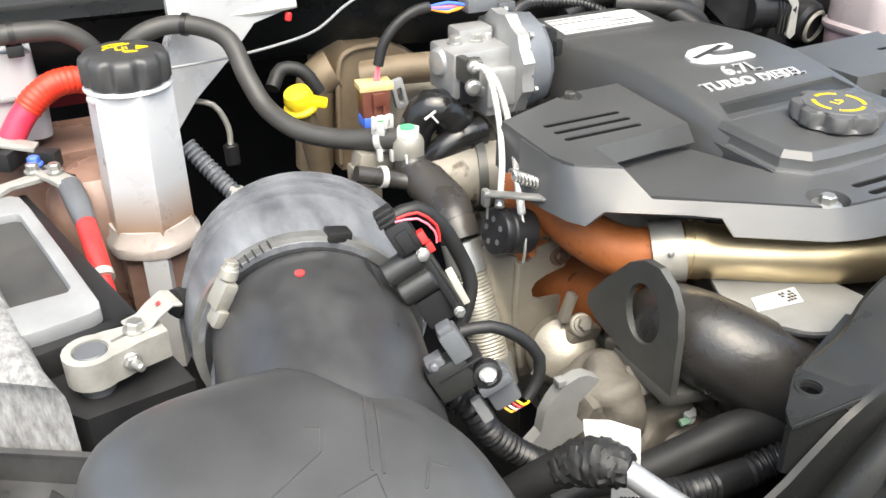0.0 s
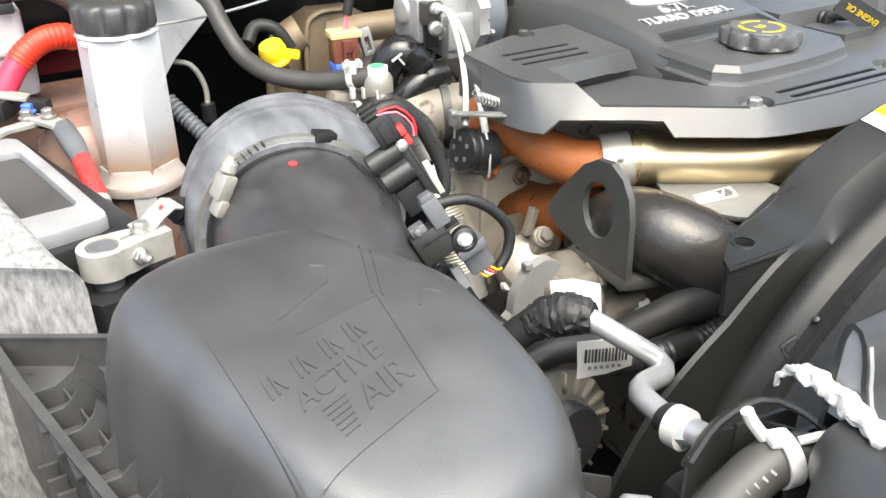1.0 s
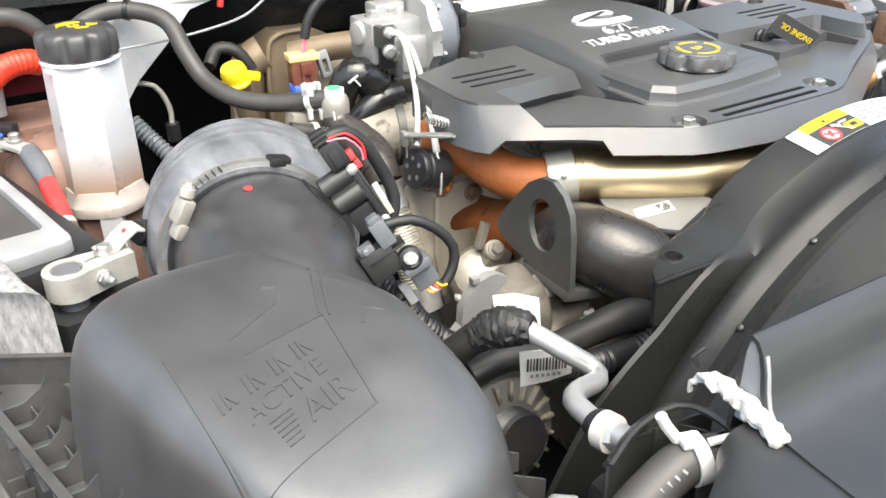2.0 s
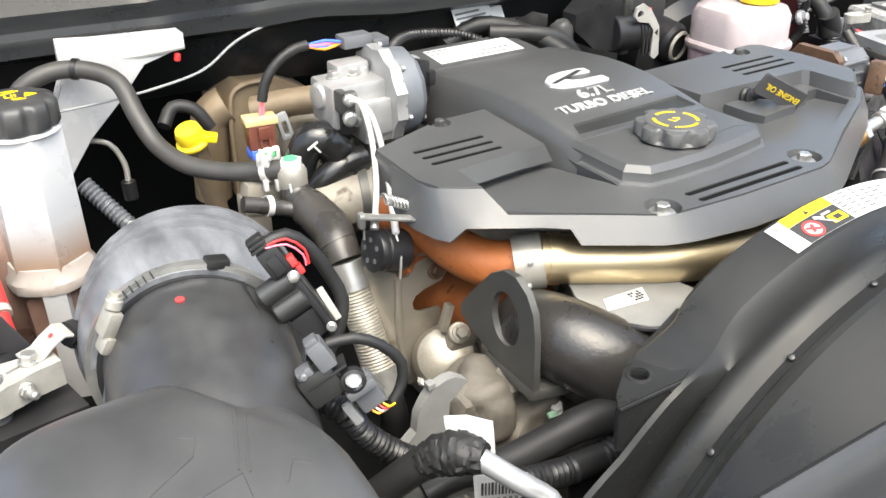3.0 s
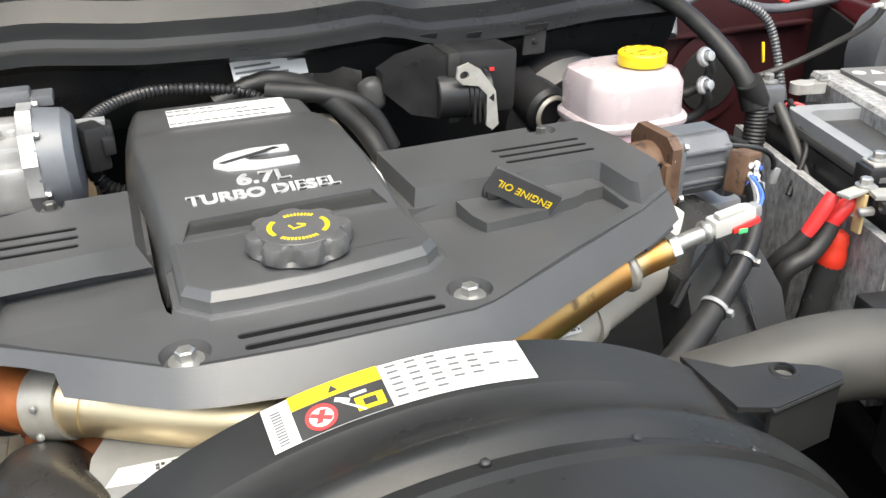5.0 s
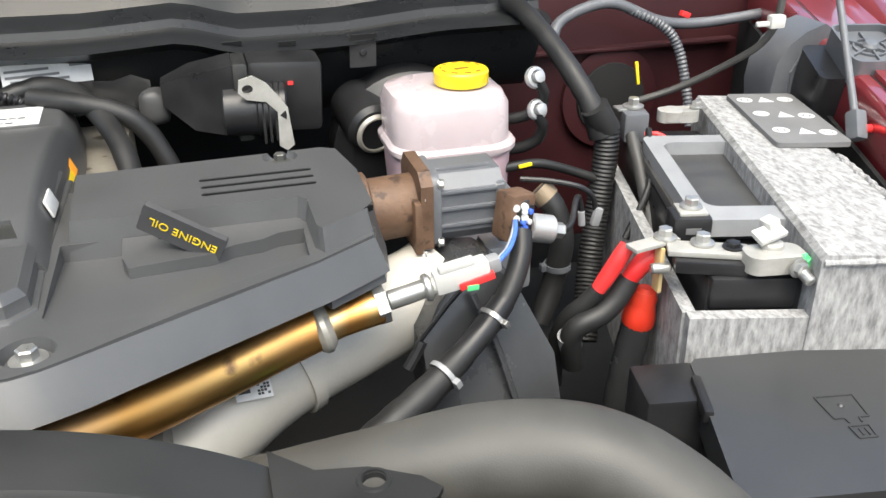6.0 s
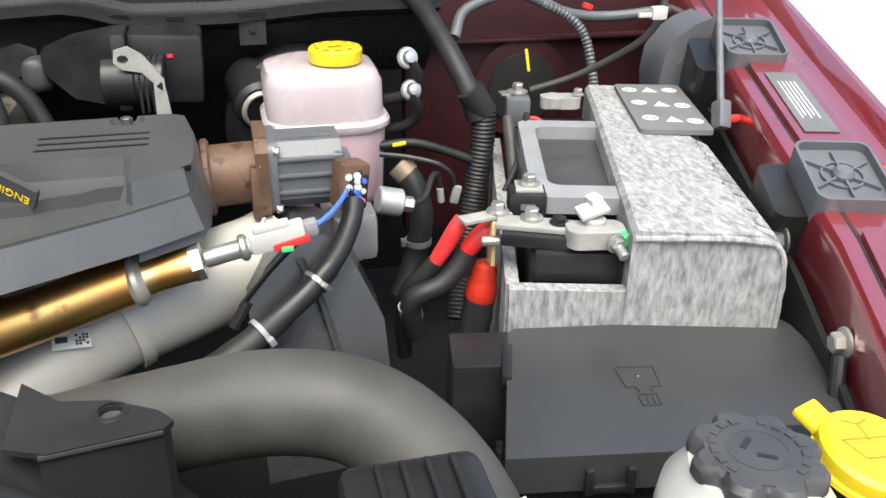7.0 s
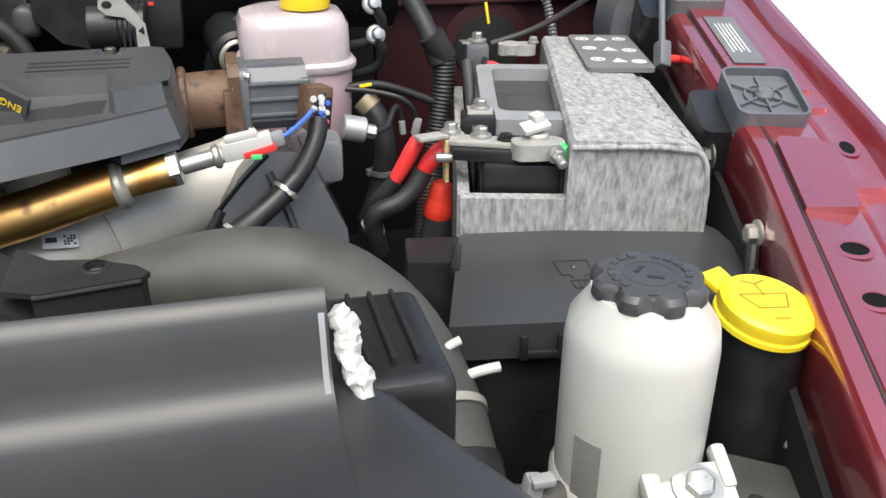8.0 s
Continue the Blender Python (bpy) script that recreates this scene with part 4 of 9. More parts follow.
part("carry_frame", bevelled(cut(prism([(-0.115, 0.835), (-0.060, 0.834), (-0.032, 0.834), (-0.024, 0.827), (-0.018, 0.803), (0.000, 0.705), (0.0165, 0.610), (0.016, 0.600), (0.008, 0.595), (-0.028, 0.588), (-0.115, 0.578)], 1.222, 1.2365), prism([(-0.10, 0.790), (-0.051, 0.792), (-0.032, 0.793), (-0.027, 0.788), (-0.011, 0.700), (-0.001, 0.641), (-0.004, 0.634), (-0.041, 0.631), (-0.09, 0.626)], 1.21, 1.25)), 0.0025), GREYTRIM, bat, "light grey moulded carry frame")
part("frame_foot", box((-0.002, 0.597, 1.216), (0.05, 0.006, 0.016), 0.002, (0, 0, 9)), BLACKSAT, bat)
part("foot_hole", box((0.012, 0.5965, 1.2185), (0.006, 0.004, 0.004), 0.001, (0, 0, 9)), INK, bat)
part("wrap", loft([[(x, y, z) for x, y in ((-0.21, 0.612), (-0.085, 0.548), (-0.024 + dx, 0.511), (-0.034 + dx, 0.545), (-0.061 + dx, 0.714), (-0.10 + dx, 0.93), (-0.23, 0.93))] for z, dx in ((1.0, 0.006), (1.220, 0.005), (1.230, 0.004), (1.238, 0.0), (1.243, -0.008))]), FELT, bat, "mottled grey felt insulation jacket", smooth=50)
term = thing("battery_terminal", "dull lead battery clamp with a bolted lug", "battery terminal", (0.02, 0.555, 1.21))
TM = pose(0.0015, 0.551, 1.2115, 0, 0, 13)
ring0 = [(0.0195 * math.cos(radians(a)), 0.0195 * math.sin(radians(a))) for a in range(60, 301, 20)]
part("clamp", cut(prism(ring0 + [(0.016, -0.0165), (0.030, -0.0135), (0.052, -0.013), (0.053, 0.010), (0.032, 0.0125), (0.016, 0.0165)], 0.0, 0.0225, 0.0035, 2, TM), cyl(TM @ Vector((0, 0, 0.019)), TM @ Vector((0, 0, 0.04)), 0.0128), box(TM @ Vector((0.026, 0.002, 0.02)), (0.022, 0.003, 0.03), 0, (0, 0, 22))), LEADM, term)
part("post", cyl(TM @ Vector((0, 0, -0.02)), TM @ Vector((0, 0, 0.0225)), 0.0118), GREYMOTOR, term)
part("nut", bolt(TM @ Vector((0.034, 0.003, 0.0225)), (0.1, 0, 1), 0.0058, 0.008, 1.5), STEEL, term)
part("stud", join(bolt(TM @ Vector((0.022, -0.016, 0.012)), (0.1, -1, 0.1), 0.0052, 0.006, 1.3), cyl(TM @ Vector((0.022, -0.020, 0.012)), TM @ Vector((0.024, -0.031, 0.013)), 0.0034, 12)), STEEL, term)
part("lug", bevelled(sheet([[TM @ Vector((x, y, z)) for x, z in ((0.030, 0.0235), (0.042, 0.025), (0.050, 0.031), (0.062, 0.037), (0.070, 0.034))] for y in (-0.004, 0.020)], 0.003), 0.0008, 1), LEADM, term)
part("paint_dot", lathe([(0.002, 0), (0.002, 0.0005)], axis_to(TM @ Vector((0.055, 0.006, 0.0352)), (-0.45, 0, 0.9)), 10), REDINK, term)

# coolant bottle
bot = thing("coolant_bottle", "milky faceted coolant bottle with black screw cap", "coolant bottle", (0.09, 0.829, 1.1))


def facet(cx, cy, r, z, n=6, rot=-85):
    return [(cx + r * math.cos(radians(rot + 360 * i / n)), cy + r * math.sin(radians(rot + 360 * i / n)), z) for i in range(n)]


def rfacet(cx, cy, r, z, bulge=0.0, n=48, rot=-85):
    out = []
    for i in range(n):
        a = 2 * math.pi * i / n
        h = r * math.cos(math.pi / 6) / math.cos((a % (math.pi / 3)) - math.pi / 6)
        q = h + (r * 0.95 - h) * bulge
        out.append((cx + q * math.cos(a + radians(rot)), cy + q * math.sin(a + radians(rot)), z))
    return out


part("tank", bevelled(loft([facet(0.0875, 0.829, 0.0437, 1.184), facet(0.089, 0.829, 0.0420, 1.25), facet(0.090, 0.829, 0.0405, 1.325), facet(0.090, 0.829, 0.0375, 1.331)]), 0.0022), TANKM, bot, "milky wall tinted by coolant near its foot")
part("ledge", loft([rfacet(0.0875, 0.829, r, z, 0.6) for r, z in ((0.040, 1.160), (0.0495, 1.1625), (0.0505, 1.168), (0.050, 1.174), (0.046, 1.179), (0.0442, 1.190))]), LEDGE, bot, "bulging welded seam of the tank")
part("foot", bevelled(loft([facet(0.088, 0.829, 0.040, 1.04), facet(0.0875, 0.829, 0.041, 1.163)]), 0.003), COOLANT, bot, "lower tank dark with coolant")
part("foot_rib", bevelled(loft([[(0.0685, 0.7885, z), (0.0905, 0.782, z), (0.099, 0.798, z), (0.075, 0.804, z)] for z in (1.03, 1.162)]), 0.002), MILKY, bot)
part("side_lobe", loft([rfacet(cx, cy, r, z, 1.0) for cx, cy, r, z in ((0.052, 0.872, 0.034, 1.08), (0.048, 0.876, 0.052, 1.12), (0.046, 0.880, 0.056, 1.18), (0.046, 0.882, 0.050, 1.21), (0.046, 0.884, 0.036, 1.228), (0.046, 0.885, 0.01, 1.235))]), COOLANT, bot)
CM = FL((0.090, 0.829, 1.3305))
cap_rings = []
for r, z, dp in ((0.034, 0.0, 0.0), (0.0385, 0.001, 0.5), (0.0405, 0.004, 1.0), (0.0405, 0.020, 1.0), (0.0398, 0.024, 0.9), (0.0375, 0.027, 0.6), (0.032, 0.029, 0.2), (0.015, 0.030, 0.0), (0.004, 0.0303, 0.0)):
    cap_rings.append([CM @ Vector(((r - dp * 0.0046 * max(0.0, math.cos(9 * a)) ** 1.3) * math.cos(a), (r - dp * 0.0046 * max(0.0, math.cos(9 * a)) ** 1.3) * math.sin(a), z)) for a in np.linspace(0, 2 * math.pi, 128, endpoint=False)])
part("cap", loft(cap_rings), DUSTCAP, bot, "black scalloped screw cap with yellow print", smooth=50)
pr = bot.children[-1]


def cap_print(*quads):
    out = []
    for dx, dy, w, h, r in quads:
        out.append(box((0.090 + dx, 0.829 + dy, 1.3608), (w, h, 0.0006), 0, (0, 0, r)))
    return join(*out)


part("print", cap_print((-0.003, 0.010, 0.024, 0.0022, 18), (-0.014, 0.006, 0.009, 0.0024, 60), (0.0, 0.015, 0.010, 0.005, 0), (-0.005, 0.0, 0.0022, 0.0085, 0), (0.001, 0.0, 0.0018, 0.0085, 0), (-0.002, -0.004, 0.008, 0.002, 0), (0.004, 0.0, 0.0016, 0.0085, 0), (-0.010, 0.015, 0.012, 0.002, 25), (0.006, -0.013, 0.012, 0.002, -8), (0.004, -0.010, 0.010, 0.0016, -8)), YELLOWINK, pr)
part("print", prism([(0.011, -0.008), (0.023, -0.003), (0.013, 0.004)], 1.3600, 1.3611, 0, 1, FL((0.090, 0.829, 0))), YELLOWINK, pr)
part("neck_ring", lathe([(0.0385, 0), (0.0405, 0.002), (0.0385, 0.005)], FL((0.090, 0.829, 1.3255)), 40), MILKY, bot)
part("spout", box((0.0600, 0.815, 1.3225), (0.018, 0.012, 0.007), 0.003, (0, 0, 30)), MILKY, bot)
part("back_plate", prism([(0.153, 1.267), (0.157, 1.194), (0.190, 1.238), (0.233, 1.279), (0.265, 1.315), (0.315, 1.329), (0.316, 1.345), (0.196, 1.350), (0.176, 1.318)], 0, 0.03, 0.005, 2, Matrix.Translation((-0.015, 0.995, 0.0155)) @ Matrix.Rotation(radians(90), 4, "X")), MILKY, bot)
part("arm", tube([(0.160, 0.985, 1.352), (0.20, 0.982, 1.350), (0.25, 0.975, 1.349), (0.30, 0.965, 1.350)], [0.020, 0.019, 0.015, 0.009], flat=0.6), WHITE, bot)
part("drain_plug", cyl((0.291, 0.965, 1.338), (0.289, 0.965, 1.328), 0.004), REDP, bot)
part("side_tank", bevelled(loft([[(x, y, z) for x, y in rrect(w, 0.08, 0.012, 4, cx, 0.995)] for w, cx, z in ((0.24, -0.10, 1.24), (0.245, -0.10, 1.285), (0.235, -0.10, 1.29), (0.225, -0.095, 1.33), (0.215, -0.095, 1.334))]), 0.002), MILKY, bot)
part("level_line", box((-0.09, 0.953, 1.288), (0.225, 0.006, 0.004), 0.001), GREYTRIM, bot)
part("filled_side_tank", loft([[(x, y, z) for x, y in rrect(w, 0.10, 0.02, 4, 0.0, 0.985)] for w, z in ((0.17, 1.12), (0.20, 1.14), (0.20, 1.215), (0.18, 1.228))]), COOLANT, bot)

# grey overflow hose across the back
hose = thing("overflow_hose", "grey rubber hose bent over to the turbo with white clips", "hose", (0.2, 0.9, 1.25))
part("hose", tube([(-0.16, 0.93, 1.350), (-0.06, 0.945, 1.354), (0.02, 0.95, 1.354), (0.052, 0.952, 1.349), (0.074, 0.955, 1.329), (0.085, 0.958, 1.30)], 0.0105, 16), GREYHOSE, hose)
part("hose", tube([(0.098, 0.955, 1.305), (0.108, 0.953, 1.325), (0.128, 0.95, 1.339), (0.155, 0.947, 1.345), (0.185, 0.93, 1.343), (0.206, 0.905, 1.332), (0.212, 0.87, 1.302), (0.221, 0.84, 1.277), (0.240, 0.800, 1.264), (0.270, 0.765, 1.262), (0.300, 0.733, 1.268), (0.3165, 0.717, 1.272)], 0.0102, 18), GREYHOSE, hose)
part("clip", join(lathe([(0.0104, 0), (0.0122, 0), (0.0122, 0.006), (0.0104, 0.006)], axis_to((0.300, 0.733, 1.268), (0.55, -0.65, 0.15)), 20), box((0.298, 0.727, 1.281), (0.014, 0.008, 0.012), 0.002, (0, 0, -40)), box((0.293, 0.725, 1.287), (0.004, 0.008, 0.008), 0.001, (0, 0, -40)), box((0.304, 0.722, 1.287), (0.004, 0.008, 0.008), 0.001, (0, 0, -40))), WHITE, hose, "white plastic spring clip")
part("clip", join(box((0.296, 0.722, 1.256), (0.005, 0.006, 0.012), 0.001), box((0.307, 0.716, 1.256), (0.005, 0.006, 0.012), 0.001)), WHITE, hose)
ziptie("strap", (0.170, 0.941, 1.345), (0.8, -0.5, -0.1), 0.0106, 0.006, BLACK, hose)
ziptie("strap", (0.003, 0.95, 1.354), (1, 0, 0), 0.0109, 0.006, BLACK, hose)
part("strap_foot", box((0.003, 0.948, 1.338), (0.016, 0.012, 0.012), 0.002), BLACK, hose)
fit = thing("hose_fitting", "metal hose fitting with green cap", "fitting", (0.32, 0.71, 1.25))
part("body", lathe([(0.0145, 0), (0.0155, 0.002), (0.0155, 0.018), (0.013, 0.023), (0.011, 0.024)], FL((0.322, 0.712, 1.252)), 24), DULLZINC, fit)
part("nut", join(lathe([(0.0118, 0), (0.0118, 0.007), (0.009, 0.008)], FL((0.322, 0.712, 1.276)), 6, caps=True)), LABELW, fit)
part("cap", lathe([(0.0075, 0), (0.0075, 0.001)], FL((0.321, 0.711, 1.284)), 16), GREENP, fit)
part("drip", cyl((0.313, 0.698, 1.262), (0.316, 0.697, 1.232), 0.0013, 8, 0), LABELW, fit)


# embossing on the air box lid
def lid_z(x, y):
    x_out = x
    for _k in range(5):
        x = x_out - (slant(x, y) - x)
    f = (abs((x - LX) / 0.124) ** 3.2 + abs((y - LY) / 0.143) ** 3.2) ** (1 / 3.2)
    fs = [r[0] for r in LIDTAB]
    return float(np.interp(f, fs, [r[1] for r in LIDTAB])) + float(np.interp(f, fs, [r[2] for r in LIDTAB])) * (y - LY) - dent(x, y)


def drape(bm, lift):
    for v in bm.verts:
        v.co.z += lid_z(v.co.x, v.co.y) + lift
    return bm


lid = [o for o in box_t.children if o.name.startswith("lid")][0]


def groove(a, b, w=0.0012, h=0.0014, n=10):
    d = Vector((b[0] - a[0], b[1] - a[1], 0)).normalized()
    o = Vector((-d.y, d.x, 0)) * (w / 2)
    out = []
    for k in range(n + 1):
        p = Vector((a[0] + (b[0] - a[0]) * k / n, a[1] + (b[1] - a[1]) * k / n, 0))
        out.append([p - o * 1.8 - Vector((0, 0, 0.002)), p - o + Vector((0, 0, h / 2)), p + o + Vector((0, 0, h / 2)), p + o * 1.8 - Vector((0, 0, 0.002))])
    return drape(loft(out), 0.0002)


for a, b in (((0.017, 0.310), (0.026, 0.195)), ((0.026, 0.195), (0.111, 0.224)), ((0.111, 0.224), (0.117, 0.305)), ((0.117, 0.305), (0.060, 0.292)), ((0.115, 0.307), (0.134, 0.366)), ((0.120, 0.303), (0.139, 0.362)), ((0.093, 0.347), (0.101, 0.343)), ((0.101, 0.343), (0.095, 0.328)), ((0.095, 0.328), (0.057, 0.308)), ((0.136, 0.287), (0.145, 0.302)), ((0.145, 0.302), (0.155, 0.296))):
    part("embossed_line", groove(a, b), LID, lid)


def raised(u, v, w, h, s=0.30):
    """Slanted outline stroke on the lid, in the wording's own axes."""
    b = prism([(u, v), (u + w, v), (u + w + s * h, v + h), (u + s * h, v + h)], -0.001, 0.0008)
    b.transform(EM)
    return b


EM = Matrix.Translation((0.070, 0.255, 0)) @ Matrix.Rotation(radians(20), 4, "Z")
SK = Matrix(((0.92, 0.28, 0, 0), (0, 1, 0, 0), (0, 0, 1, 0), (0, 0, 0, 1)))
part("embossed_word", drape(text("ACTIVE", 0.0185, 0.0008, EM @ FL((0.000, 0.0, 0)) @ SK, 1.05), 0.0003), LID, lid)
part("embossed_word", drape(text("AIR", 0.0235, 0.0008, EM @ FL((0.012, -0.021, 0)) @ SK, 1.05), 0.0003), LID, lid)
for u in (-0.036, -0.016, 0.004, 0.022):
    part("embossed_mark", drape(join(raised(u, 0.012, 0.0014, 0.014), raised(u + 0.0045, 0.012, 0.0014, 0.014), raised(u + 0.010, 0.012, 0.0012, 0.009, -0.15)), 0.0003), LID, lid)
for k in range(6):
    part("embossed_mark", drape(raised(-0.024 - 0.0006 * k, -0.012 - k * 0.0038, 0.016 - 0.0012 * k, 0.0012), 0.0003), LID, lid)

# red paint dot and moulded tabs on the pipe
part("paint_dot", lathe([(0.0034, 0), (0.0034, 0.0008)], axis_to((0.138, 0.485, 1.2952), (-0.02, -0.15, 1)), 12), REDINK, pipe)
part("tab", box((0.178, 0.519, 1.2985), (0.018, 0.014, 0.008), 0.002, (0, 12, 0)), RUBBER, pipe)
part("buckle", join(box((0.085, 0.505, 1.235), (0.006, 0.016, 0.045), 0.002, (0, 20, 15)), box((0.078, 0.498, 1.225), (0.006, 0.006, 0.055), 0.001, (0, 20, 15)), box((0.090, 0.494, 1.235), (0.004, 0.004, 0.05), 0.001, (0, 20, 15))), BELLOW, elbow)
for a in range(0, 100, 4):
    if a < 14 or a > 48:
        continue
    t = radians(90 + a)
    c = Vector((0.1525, 0.523, 1.2173)) + Vector((0.0855 * math.cos(t), 0, 0.0862 * math.sin(t)))
    part("slot", box(c, (0.0012, 0.008, 0.003), 0, (0, -a, 0)), INK, clamp)

# sensor cables
cab = thing("sensor_cable", "black taped sensor cable with coloured wires", "cable", (0.25, 0.45, 1.2))
part("sheath", tube([SA @ Vector((-0.050, 0.008, 0.0)), SA @ Vector((-0.046, 0.026, -0.004)), SA @ Vector((-0.025, 0.034, -0.010)), SA @ Vector((0.005, 0.034, -0.014)), SA @ Vector((0.028, 0.030, -0.016)), SA @ Vector((0.046, 0.014, -0.014)), SA @ Vector((0.056, -0.002, -0.012))], 0.0056, 12), RUBBER, cab)
part("sheath", tube([SB @ Vector((-0.018, 0.012, -0.008)), SB @ Vector((-0.010, 0.030, -0.008)), SB @ Vector((0.008, 0.042, -0.010)), SB @ Vector((0.030, 0.046, -0.012)), SB @ Vector((0.045, 0.036, -0.012)), SB @ Vector((0.051, 0.024, -0.010))], 0.0042, 12), RUBBER, cab)
part("red_wire", tube([SA @ Vector((-0.050, 0.012, 0.006)), SA @ Vector((-0.046, 0.026, 0.006)), SA @ Vector((-0.030, 0.032, 0.002)), SA @ Vector((-0.018, 0.028, 0.0))], 0.0010, 8), REDP, cab)
part("pink_wire", tube([SA @ Vector((-0.049, 0.010, 0.007)), SA @ Vector((-0.043, 0.024, 0.008)), SA @ Vector((-0.028, 0.029, 0.004)), SA @ Vector((-0.019, 0.026, 0.002))], 0.0008, 8), PINKW, cab)
for k, m in enumerate((ORANGEW, LABELW, REDP, YELLOW)):
    part("wire", tube([SB @ Vector((0.041, 0.009 + 0.003 * k, -0.004)), SB @ Vector((0.047, 0.012 + 0.003 * k, 0.0)), SB @ Vector((0.051, 0.019 + 0.002 * k, -0.006))], 0.0009, 8), m, cab)

# rear battery terminal and cables
nt = thing("battery_terminal", "bolted fuse terminal with blue and steel nuts on the battery", "battery terminal", (-0.005, 0.86, 1.22))
part("bar", bevelled(join(prism([(-0.075, 0.820), (-0.052, 0.845), (-0.012, 0.862), (0.004, 0.880), (0.012, 0.868), (0.0, 0.850), (-0.030, 0.842), (-0.058, 0.812)], 1.236, 1.242, 0.001), prism([(-0.008, 0.858), (0.012, 0.858), (0.028, 0.826), (0.010, 0.820)], 1.240, 1.246, 0.001)), 0.001, 1), LEADM, nt)
part("fuse", join(box((-0.030, 0.912, 1.246), (0.034, 0.040, 0.020), 0.003, (0, 0, -35)), box((0.006, 0.892, 1.244), (0.030, 0.014, 0.018), 0.003, (0, 0, -35)), box((0.012, 0.850, 1.238), (0.040, 0.010, 0.012), 0.002, (0, 0, -50))), BLACK, nt)
part("fuse_plate", join(box((-0.018, 0.905, 1.258), (0.040, 0.018, 0.005), 0.0015, (0, 12, -20)), box((-0.036, 0.932, 1.258), (0.016, 0.024, 0.004), 0.001, (10, 0, -20))), LEADM, nt)
for c, m in (((-0.005, 0.872, 1.2465), BLUEW), ((0.011, 0.845, 1.247), STEEL), ((-0.036, 0.936, 1.261), STEEL), ((-0.008, 0.864, 1.243), STEEL)):
    part("nut", bolt(c, r=0.0054, h=0.009), m, nt)
part("arm", tube([(-0.09, 0.80, 1.236), (-0.065, 0.815, 1.240), (-0.05, 0.832, 1.242)], 0.009, flat=0.5), LEADM, nt)
bc = thing("battery_cable", "thick battery cable with red and black sleeves", "cable", (0.02, 0.78, 1.15))
part("lug", box((0.019, 0.832, 1.240), (0.018, 0.022, 0.007), 0.002, (-10, 0, 8)), LEADM, bc)
part("sleeve", tube([(0.020, 0.826, 1.238), (0.023, 0.80, 1.231), (0.025, 0.772, 1.222)], [0.011, 0.0115, 0.0095]), GREYMOTOR, bc)
part("red_sleeve", tube([(0.025, 0.774, 1.2225), (0.026, 0.745, 1.212), (0.027, 0.715, 1.200)], 0.0092), REDP, bc)
part("tie", tube([(0.027, 0.716, 1.2005), (0.0272, 0.709, 1.1975)], 0.0097), DULLBEIGE, bc)
part("red_wire", tube([(0.027, 0.712, 1.1985), (0.029, 0.68, 1.183), (0.034, 0.64, 1.165), (0.04, 0.60, 1.14)], 0.0065), REDP, bc)
rc = thing("power_cable", "red corrugated power cable looping behind the battery", "cable", (0.0, 0.92, 1.25))
part("frayed_end", tube([(-0.026, 0.920, 1.250), (-0.020, 0.922, 1.258)], 0.0115), DULLBEIGE, rc)
part("pink_sleeve", tube([(-0.021, 0.922, 1.256), (-0.010, 0.925, 1.272), (0.002, 0.928, 1.285)], 0.0128), mat("pink_red_sleeve", (0.62, 0.02, 0.06), 0.4, col2=(0.72, 0.05, 0.10)), rc)
part("conduit", tube([(0.001, 0.928, 1.284), (0.012, 0.930, 1.294), (0.030, 0.934, 1.303), (0.050, 0.938, 1.304), (0.064, 0.945, 1.298)], 0.0138, 20, 0.0012, ripple=(0.0004, 0.005)), ORANGE, rc)
lc = thing("ground_cable", "black ground cable from the battery clamp", "cable", (0.07, 0.59, 1.15))
part("sleeve", tube([(0.066, 0.582, 1.236), (0.080, 0.590, 1.228), (0.090, 0.590, 1.20), (0.092, 0.583, 1.14)], 0.0105), RUBBER, lc)
part("wrap", tube([(0.070, 0.585, 1.233), (0.078, 0.589, 1.229)], 0.0122), RUBBER, lc)

# body corner, latch and pipes at the back left
tagged(part("wall_corner_red", box((-0.02, 1.14, 1.27), (0.42, 0.02, 0.12), 0.006), REDPAINT), "dark red painted body corner behind the coolant bottle", "body panel", kind="structure")
lt = thing("hood_latch", "small square dark latch socket on the red body corner", "latch", (0.11, 1.12, 1.28))
part("frame", cut(box((0.098, 1.118, 1.292), (0.042, 0.02, 0.042), 0.004), box((0.098, 1.105, 1.292), (0.03, 0.03, 0.03), 0.002)), GREYMOTOR, lt)
bl = thing("brake_line", "thin bent steel pipe with black fitting", "pipe", (0.2, 0.97, 1.15))
part("pipe", tube([(0.165, 0.99, 1.245), (0.195, 0.98, 1.238), (0.208, 0.975, 1.21), (0.207, 0.97, 1.185)], 0.0035, 10), DULLZINC, bl)
part("fitting", cyl((0.207, 0.97, 1.19), (0.207, 0.968, 1.165), 0.009), BLACK, bl)
bw = thing("wiring_conduit", "ribbed grey wiring conduit beside the coolant bottle", "conduit", (0.18, 0.9, 1.1))
part("conduit", tube([(0.150, 0.93, 1.215), (0.168, 0.91, 1.19), (0.188, 0.885, 1.165), (0.21, 0.85, 1.15)], 0.010, 14, ripple=(0.001, 0.006)), GREYDISC, bw)
part("end", box((0.190, 0.882, 1.165), (0.02, 0.02, 0.016), 0.003, (20, 20, 30)), WHITE, bw)

